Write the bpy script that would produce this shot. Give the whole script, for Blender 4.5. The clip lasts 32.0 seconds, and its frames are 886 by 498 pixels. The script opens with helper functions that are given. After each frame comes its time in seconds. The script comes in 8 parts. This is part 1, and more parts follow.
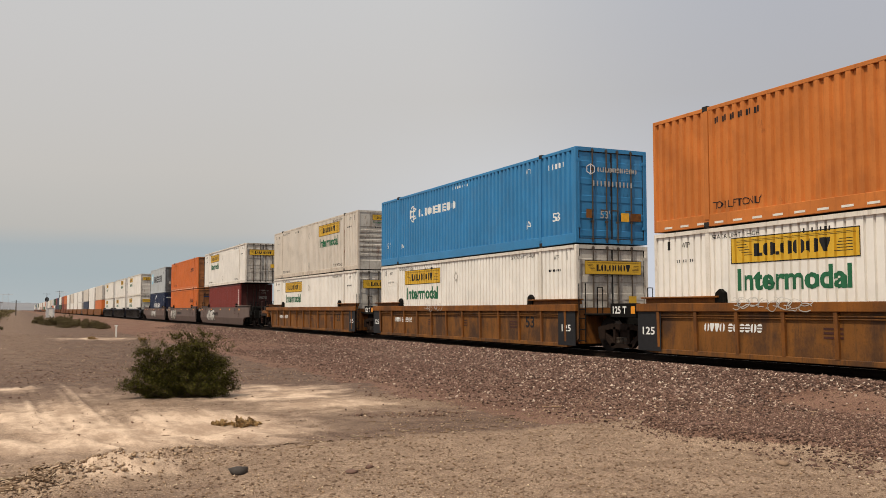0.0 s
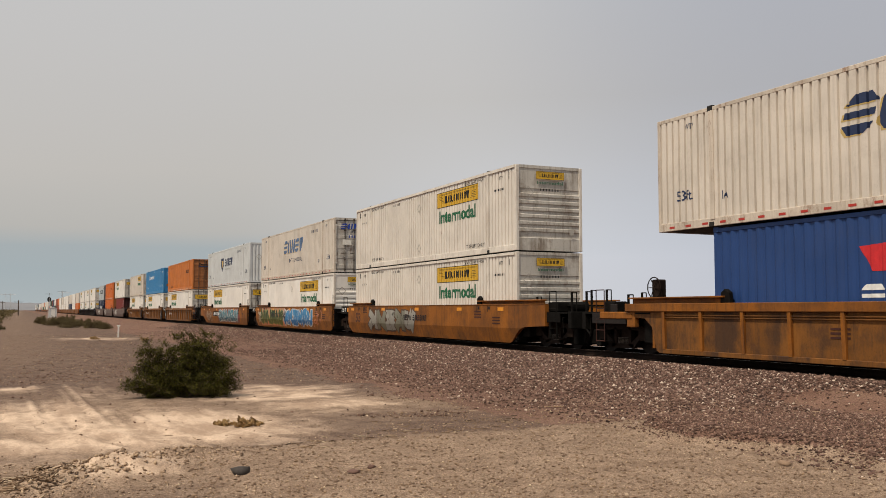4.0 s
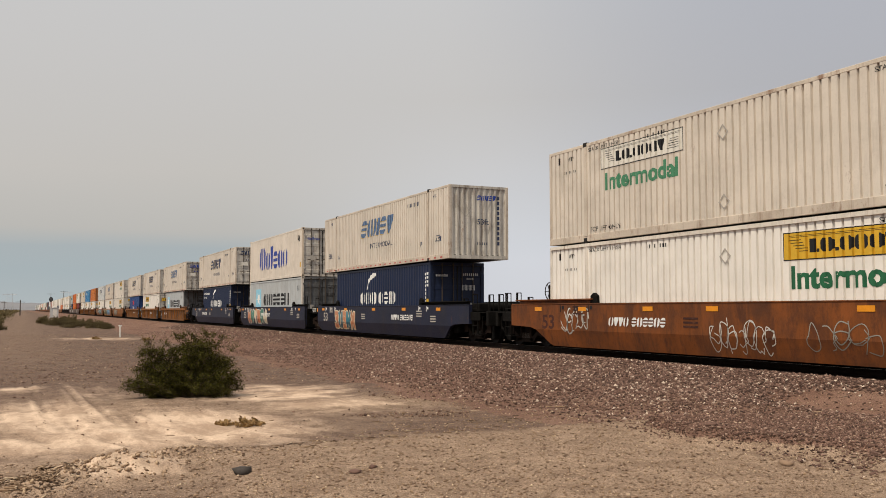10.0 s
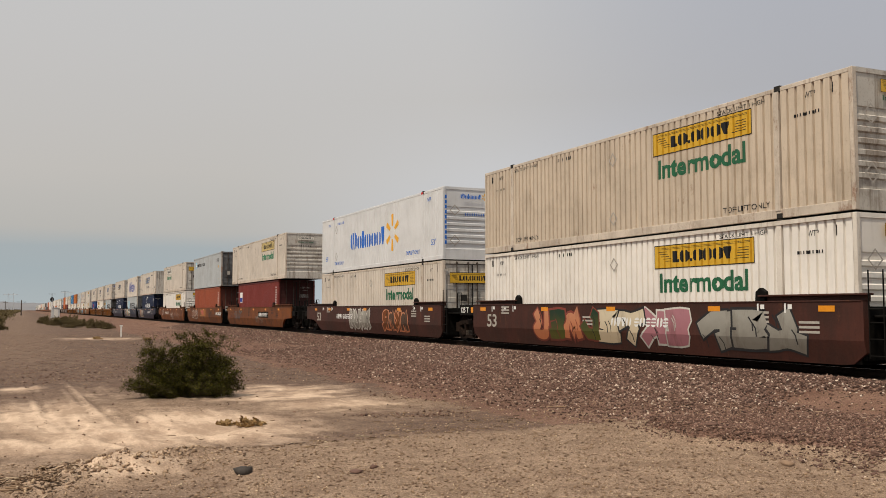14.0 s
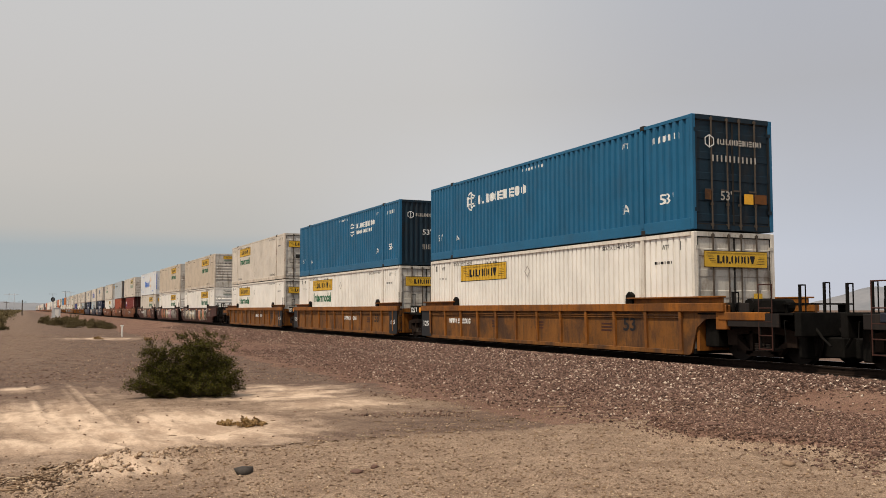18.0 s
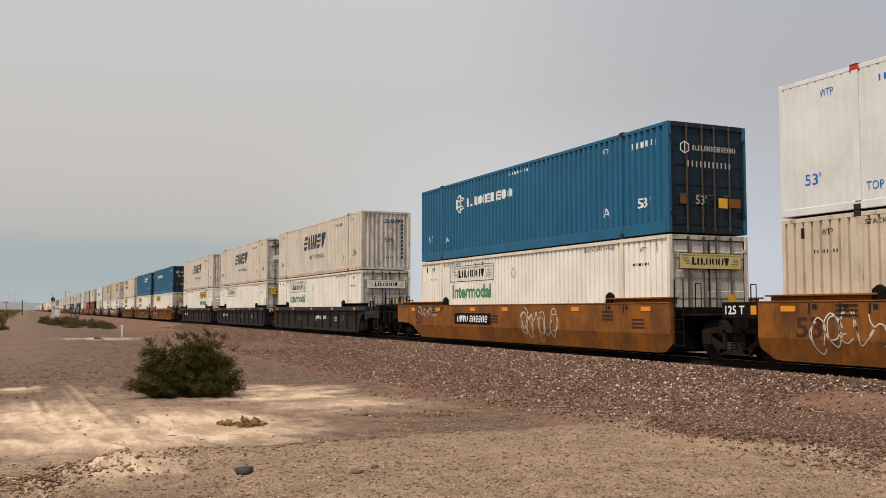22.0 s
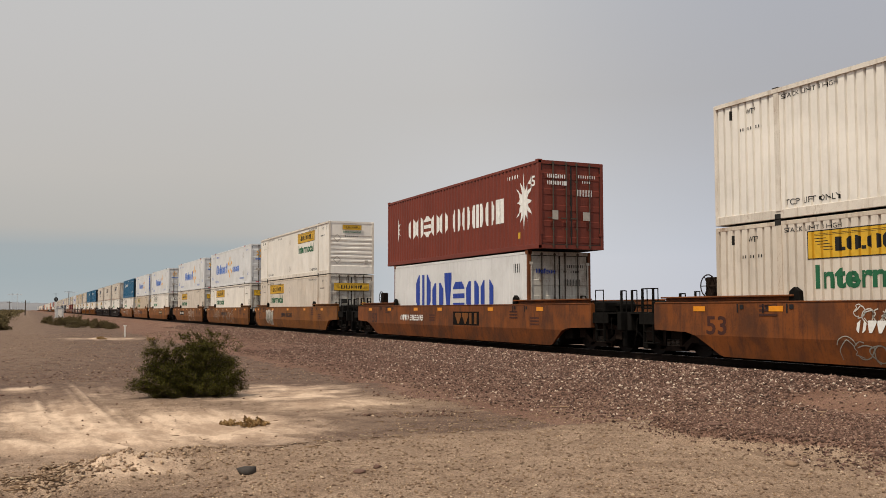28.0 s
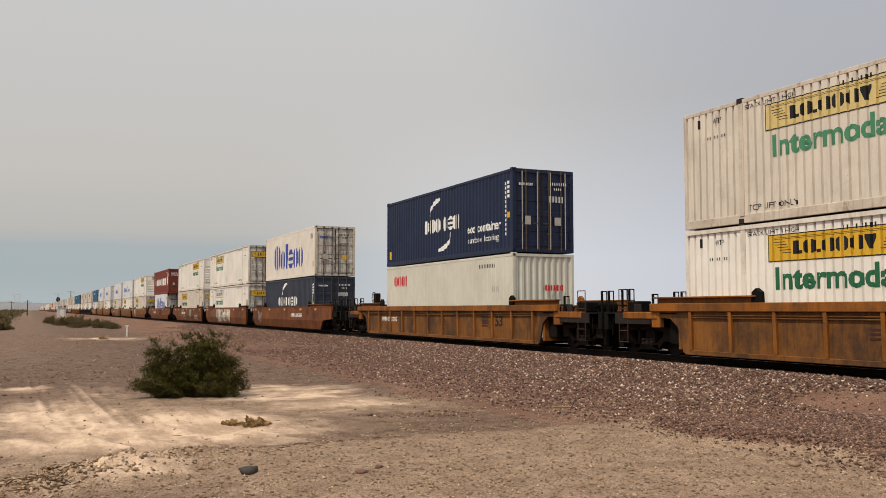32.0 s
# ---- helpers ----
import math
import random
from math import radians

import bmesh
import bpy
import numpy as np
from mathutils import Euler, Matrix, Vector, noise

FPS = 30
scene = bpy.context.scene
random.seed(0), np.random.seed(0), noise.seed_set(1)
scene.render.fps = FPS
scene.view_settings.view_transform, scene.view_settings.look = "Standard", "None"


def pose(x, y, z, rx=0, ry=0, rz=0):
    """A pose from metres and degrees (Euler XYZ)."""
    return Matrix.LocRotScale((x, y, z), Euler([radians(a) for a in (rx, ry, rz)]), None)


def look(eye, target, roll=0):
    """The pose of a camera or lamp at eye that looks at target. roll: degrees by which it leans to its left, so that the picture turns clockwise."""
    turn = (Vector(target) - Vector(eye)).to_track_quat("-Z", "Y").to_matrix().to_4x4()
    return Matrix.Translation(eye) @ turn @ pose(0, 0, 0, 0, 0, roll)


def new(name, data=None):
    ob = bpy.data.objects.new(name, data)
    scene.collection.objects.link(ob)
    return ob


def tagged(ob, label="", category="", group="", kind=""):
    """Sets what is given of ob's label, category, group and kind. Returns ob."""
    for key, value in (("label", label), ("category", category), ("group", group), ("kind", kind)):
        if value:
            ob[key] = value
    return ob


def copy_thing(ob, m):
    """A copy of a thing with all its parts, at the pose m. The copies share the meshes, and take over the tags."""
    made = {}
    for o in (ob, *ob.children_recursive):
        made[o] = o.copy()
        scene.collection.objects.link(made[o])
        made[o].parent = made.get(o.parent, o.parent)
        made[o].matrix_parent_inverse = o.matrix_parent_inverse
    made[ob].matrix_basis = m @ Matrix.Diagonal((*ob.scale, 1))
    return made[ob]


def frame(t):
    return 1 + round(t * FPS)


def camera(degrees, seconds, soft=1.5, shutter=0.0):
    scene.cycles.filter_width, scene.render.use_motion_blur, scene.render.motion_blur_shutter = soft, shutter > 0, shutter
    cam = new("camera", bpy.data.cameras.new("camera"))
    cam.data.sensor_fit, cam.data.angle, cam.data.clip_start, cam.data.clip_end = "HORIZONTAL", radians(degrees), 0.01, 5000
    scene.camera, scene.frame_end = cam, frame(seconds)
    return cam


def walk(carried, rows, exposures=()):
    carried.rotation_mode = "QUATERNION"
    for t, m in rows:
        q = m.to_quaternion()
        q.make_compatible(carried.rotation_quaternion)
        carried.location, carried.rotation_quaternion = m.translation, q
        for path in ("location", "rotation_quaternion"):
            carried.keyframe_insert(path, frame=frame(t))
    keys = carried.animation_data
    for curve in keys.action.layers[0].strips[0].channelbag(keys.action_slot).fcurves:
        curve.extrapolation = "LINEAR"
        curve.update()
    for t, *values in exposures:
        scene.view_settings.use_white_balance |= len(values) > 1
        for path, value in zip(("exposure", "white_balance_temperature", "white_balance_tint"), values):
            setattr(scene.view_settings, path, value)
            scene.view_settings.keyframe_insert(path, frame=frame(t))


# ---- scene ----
# World: z = 0 at the rail heads, the track runs along +y, the camera stands beside it.
EYE = (0.0, 0.0, 1.1845)
TRACK_X = 16.248
SPEED = 21.95

cam = camera(51.215, 32.0, soft=0.5)


def aim(turn):
    yaw, pitch = 0.4302 - turn, 0.0657
    return look(EYE, (EYE[0] + math.sin(yaw) * math.cos(pitch), EYE[1] + math.cos(yaw) * math.cos(pitch), EYE[2] + math.sin(pitch)))


PAN = [(0, 0), (1, 1.4), (3, 2.9), (5.5, 4.5), (7, 5.4), (9, 5.6), (10, 6.1), (11, 7.4), (14, 7.8), (16.5, 9.0), (21, 9.1),
       (25, 9.5), (25.5, 9.8), (27.5, 12.5), (28, 13.7), (29, 15.0), (30, 15.8), (31, 16.5), (32, 16.8)]
walk(cam, [(t, aim(d / 1640)) for t, d in PAN], exposures=[(0, 0.07), (2, 0.05), (3, 0.0), (8, 0.0), (9, 0.06), (13, 0.06), (14, 0.0), (17, 0.02), (18, 0.07), (22, 0.08), (23, 0.02), (24, 0.0), (30, -0.03), (31, -0.03), (32, 0.07)])

# ---- light ----
SUN_ELEV, SUN_AZ = 59.0, 247.0      # degrees; azimuth clockwise from +y
to_sun = Vector((math.sin(radians(SUN_AZ)) * math.cos(radians(SUN_ELEV)), math.cos(radians(SUN_AZ)) * math.cos(radians(SUN_ELEV)), math.sin(radians(SUN_ELEV))))
sun_data = bpy.data.lights.new("sun", "SUN")
sun_data.energy, sun_data.angle, sun_data.color = 3.45, radians(1.5), (1.0, 0.88, 0.71)
sun = new("sun", sun_data)
sun.matrix_world = look(to_sun * 200, (0, 0, 0))


def build_world():
    w = bpy.data.worlds.new("hazy_sky")
    scene.world = w
    w.use_nodes = True
    nt = w.node_tree
    nt.nodes.clear()
    N, L = nt.nodes.new, nt.links.new
    out, mix = N("ShaderNodeOutputWorld"), N("ShaderNodeMixShader")
    sky, bg1, bg2 = N("ShaderNodeTexSky"), N("ShaderNodeBackground"), N("ShaderNodeBackground")
    sky.sky_type, sky.sun_disc = "NISHITA", False
    sky.sun_elevation, sky.sun_rotation = radians(SUN_ELEV), radians(SUN_AZ)
    sky.air_density, sky.dust_density = 1.2, 4.0
    bg1.inputs["Strength"].default_value = 0.1
    L(sky.outputs[0], bg1.inputs[0])
    tc, sep = N("ShaderNodeTexCoord"), N("ShaderNodeSeparateXYZ")
    L(tc.outputs["Generated"], sep.inputs[0])
    # cloud deck over a clearer strip above the horizon
    warp = N("ShaderNodeTexNoise")
    warp.inputs["Scale"].default_value, warp.inputs["Detail"].default_value = 2.2, 3
    mp = N("ShaderNodeMapping")
    mp.inputs["Scale"].default_value = (1, 1, 5)
    L(tc.outputs["Generated"], mp.inputs[0])
    L(mp.outputs[0], warp.inputs["Vector"])
    add = N("ShaderNodeMath")
    add.operation = "MULTIPLY_ADD"
    L(warp.outputs["Fac"], add.inputs[0])
    add.inputs[1].default_value = 0.03
    L(sep.outputs["Z"], add.inputs[2])
    ramp = N("ShaderNodeValToRGB")
    el = ramp.color_ramp.elements
    stops = [(0.0, (0.47, 0.50, 0.51)), (0.020, (0.44, 0.49, 0.505)), (0.05, (0.395, 0.455, 0.48)), (0.078, (0.40, 0.445, 0.465)),
             (0.096, (0.50, 0.485, 0.46)), (0.16, (0.56, 0.53, 0.495)), (0.27, (0.585, 0.565, 0.545)), (0.36, (0.595, 0.588, 0.58)), (0.7, (0.48, 0.485, 0.49))]
    el[0].position, el[0].color = stops[0][0], (*stops[0][1], 1)
    el[1].position, el[1].color = stops[-1][0], (*stops[-1][1], 1)
    for p, c in stops[1:-1]:
        e = el.new(p)
        e.color = (*c, 1)
    L(add.outputs[0], ramp.inputs[0])
    # the clearer strip closes into pale haze further along the horizon
    low = N("ShaderNodeMapRange")
    low.interpolation_type = "SMOOTHSTEP"
    low.inputs[1].default_value, low.inputs[2].default_value = 0.18, 0.50
    L(sep.outputs["X"], low.inputs[0])
    lowz = N("ShaderNodeMapRange")
    lowz.inputs[1].default_value, lowz.inputs[2].default_value, lowz.inputs[3].default_value, lowz.inputs[4].default_value = 0.07, 0.24, 1.0, 0.0
    L(add.outputs[0], lowz.inputs[0])
    both = N("ShaderNodeMath")
    both.operation = "MULTIPLY"
    L(low.outputs[0], both.inputs[0])
    L(lowz.outputs[0], both.inputs[1])
    pale = N("ShaderNodeMix")
    pale.data_type = "RGBA"
    L(both.outputs[0], pale.inputs[0])
    L(ramp.outputs[0], pale.inputs[6])
    pale.inputs[7].default_value = (0.665, 0.68, 0.725, 1)
    # the deck thins to blue-grey away from the sun
    away = N("ShaderNodeVectorMath")
    away.operation = "DOT_PRODUCT"
    L(tc.outputs["Generated"], away.inputs[0])
    away.inputs[1].default_value = (0.80, 0.50, 0.34)
    rng = N("ShaderNodeMapRange")
    rng.interpolation_type = "SMOOTHSTEP"
    rng.inputs[1].default_value, rng.inputs[2].default_value = 0.84, 1.0
    L(away.outputs["Value"], rng.inputs[0])
    blue = N("ShaderNodeMix")
    blue.data_type, blue.blend_type = "RGBA", "MULTIPLY"
    L(rng.outputs[0], blue.inputs[0])
    L(pale.outputs[2], blue.inputs[6])
    blue.inputs[7].default_value = (0.765, 0.79, 0.865, 1)
    # soft aureole round the hidden sun
    dot = N("ShaderNodeVectorMath")
    dot.operation = "DOT_PRODUCT"
    L(tc.outputs["Generated"], dot.inputs[0])
    dot.inputs[1].default_value = to_sun
    glow = N("ShaderNodeMapRange")
    glow.interpolation_type = "SMOOTHERSTEP"
    glow.inputs[1].default_value, glow.inputs[2].default_value, glow.inputs[3].default_value, glow.inputs[4].default_value = 0.45, 1.0, 1.0, 1.5
    L(dot.outputs["Value"], glow.inputs[0])
    gl = N("ShaderNodeVectorMath")
    gl.operation = "SCALE"
    L(blue.outputs[2], gl.inputs[0])
    L(glow.outputs[0], gl.inputs["Scale"])
    L(gl.outputs[0], bg2.inputs[0])
    bg2.inputs["Strength"].default_value = 1.0
    mix.inputs[0].default_value = 0.9
    L(bg1.outputs[0], mix.inputs[1])
    L(bg2.outputs[0], mix.inputs[2])
    L(mix.outputs[0], out.inputs[0])


build_world()

# ---- materials ----


def material(name, rough=0.6, metal=0.0):
    m = bpy.data.materials.new(name)
    m.use_nodes = True
    b = m.node_tree.nodes["Principled BSDF"]
    b.inputs["Roughness"].default_value, b.inputs["Metallic"].default_value = rough, metal
    return m, m.node_tree, b


def noise_node(nt, scale, detail=4, rough=0.6, stretch=(1, 1, 1), src="Object"):
    tc, mp, n = nt.nodes.new("ShaderNodeTexCoord"), nt.nodes.new("ShaderNodeMapping"), nt.nodes.new("ShaderNodeTexNoise")
    mp.inputs["Scale"].default_value = stretch
    n.inputs["Scale"].default_value, n.inputs["Detail"].default_value, n.inputs["Roughness"].default_value = scale, detail, rough
    nt.links.new(tc.outputs[src], mp.inputs[0])
    nt.links.new(mp.outputs[0], n.inputs["Vector"])
    return n


def ramped(nt, value, lo, hi, a=0.0, b=1.0):
    r = nt.nodes.new("ShaderNodeMapRange")
    r.inputs[1].default_value, r.inputs[2].default_value, r.inputs[3].default_value, r.inputs[4].default_value = lo, hi, a, b
    nt.links.new(value, r.inputs[0])
    return r.outputs[0]


def mixed(nt, fac, a, b, mode="MIX"):
    m = nt.nodes.new("ShaderNodeMix")
    m.data_type, m.blend_type = "RGBA", mode
    for sock, v in ((0, fac), (6, a), (7, b)):
        if isinstance(v, (int, float)):
            m.inputs[sock].default_value = v
        elif isinstance(v, tuple):
            m.inputs[sock].default_value = (*v, 1)
        else:
            nt.links.new(v, m.inputs[sock])
    return m.outputs[2]


def bumped(nt, b, height, strength, dist=0.01):
    n = nt.nodes.new("ShaderNodeBump")
    n.inputs["Strength"].default_value, n.inputs["Distance"].default_value = strength, dist
    nt.links.new(height, n.inputs["Height"])
    nt.links.new(n.outputs[0], b.inputs["Normal"])


def drift(nt, nodes):
    """Shifts the textures by the object's own random number, so that no two things are stained alike."""
    info, mul = nt.nodes.new("ShaderNodeObjectInfo"), nt.nodes.new("ShaderNodeVectorMath")
    mul.operation = "SCALE"
    mul.inputs[0].default_value = (37.0, 53.0, 11.0)
    nt.links.new(info.outputs["Random"], mul.inputs["Scale"])
    for n in nodes:
        nt.links.new(mul.outputs[0], n.inputs["Vector"].links[0].from_node.inputs["Location"])


def paint(name, col, rough=0.5, dirt=0.35, rust=0.0, tone=0.08, dirt_col=(0.16, 0.12, 0.085), rust_col=(0.16, 0.06, 0.022), blotch=0.0):
    """Weathered sprayed paint on steel: drift of tone, rain streaks, grime flecks, rust blooms."""
    m, nt, b = material(name, rough)
    b.inputs["Specular IOR Level"].default_value = 0.25
    big = noise_node(nt, 0.8, 4)
    fine = noise_node(nt, 22, 5, 0.7)
    streak = noise_node(nt, 5.0, 6, 0.7, (1.2, 1.6, 0.10))
    smear = noise_node(nt, 1.4, 6, 0.7, (1, 0.7, 0.6))
    drift(nt, (big, streak, smear))
    c = mixed(nt, ramped(nt, big.outputs["Fac"], 0.35, 0.65), tuple(v * (1 - tone) for v in col), tuple(min(1, v * (1 + tone * 0.7)) for v in col))
    c = mixed(nt, ramped(nt, streak.outputs["Fac"], 0.52, 0.70, 0, dirt), c, dirt_col)
    c = mixed(nt, ramped(nt, smear.outputs["Fac"], 0.51, 0.66, 0, dirt * 0.75), c, dirt_col)
    c = mixed(nt, ramped(nt, fine.outputs["Fac"], 0.56, 0.70, 0, dirt * 0.6), c, dirt_col)
    if blotch:
        stain = noise_node(nt, 0.9, 7, 0.65, (1, 1, 0.8))
        fade = noise_node(nt, 1.7, 5, 0.7, (1, 1, 0.25))
        drift(nt, (stain, fade))
        c = mixed(nt, ramped(nt, stain.outputs["Fac"], 0.46, 0.60, 0, blotch), c, dirt_col)
        c = mixed(nt, ramped(nt, fade.outputs["Fac"], 0.52, 0.66, 0, blotch * 0.6), c, tuple(min(1, v * 1.5) for v in col))
    if rust:
        bloom = noise_node(nt, 2.4, 8, 0.78, (1, 1, 0.4))
        drift(nt, (bloom,))
        c = mixed(nt, ramped(nt, bloom.outputs["Fac"], 0.64 - 0.16 * rust, 0.70 - 0.06 * rust, 0, min(1, 0.45 + rust * 0.5)), c, rust_col)
    nt.links.new(c, b.inputs["Base Color"])
    nt.links.new(ramped(nt, fine.outputs["Fac"], 0.3, 0.8, rough - 0.05, rough + 0.2), b.inputs["Roughness"])
    bumped(nt, b, smear.outputs["Fac"], 0.25, 0.012)
    return m


def plain(name, col, rough=0.55, metal=0.0, tone=0.12):
    m, nt, b = material(name, rough, metal)
    b.inputs["Specular IOR Level"].default_value = 0.08 if max(col) < 0.035 else 0.3     # less gloss keeps the darkest colours near black
    n = noise_node(nt, 6, 5, 0.7)
    nt.links.new(mixed(nt, ramped(nt, n.outputs["Fac"], 0.35, 0.7), tuple(v * (1 - tone) for v in col), tuple(min(1, v * (1 + tone)) for v in col)), b.inputs["Base Color"])
    return m


def spray(name, low, high):
    """Sprayed colour that fades from one shade at the foot of a letter to another at its head."""
    m, nt, b = material(name, 0.55)
    b.inputs["Specular IOR Level"].default_value = 0.25
    tc, sep = nt.nodes.new("ShaderNodeTexCoord"), nt.nodes.new("ShaderNodeSeparateXYZ")
    nt.links.new(tc.outputs["Generated"], sep.inputs[0])
    n, g = noise_node(nt, 3.0, 5, 0.7), noise_node(nt, 1.3, 6, 0.7, (1, 0.3, 1))
    j = nt.nodes.new("ShaderNodeMath")
    j.operation = "MULTIPLY_ADD"
    nt.links.new(n.outputs["Fac"], j.inputs[0])
    j.inputs[1].default_value = 0.5
    nt.links.new(sep.outputs["Y"], j.inputs[2])
    c = mixed(nt, ramped(nt, j.outputs[0], 0.4, 1.1), low, high)
    c = mixed(nt, ramped(nt, g.outputs["Fac"], 0.5, 0.66, 0, 0.55), c, (0.06, 0.035, 0.022))
    nt.links.new(c, b.inputs["Base Color"])
    return m


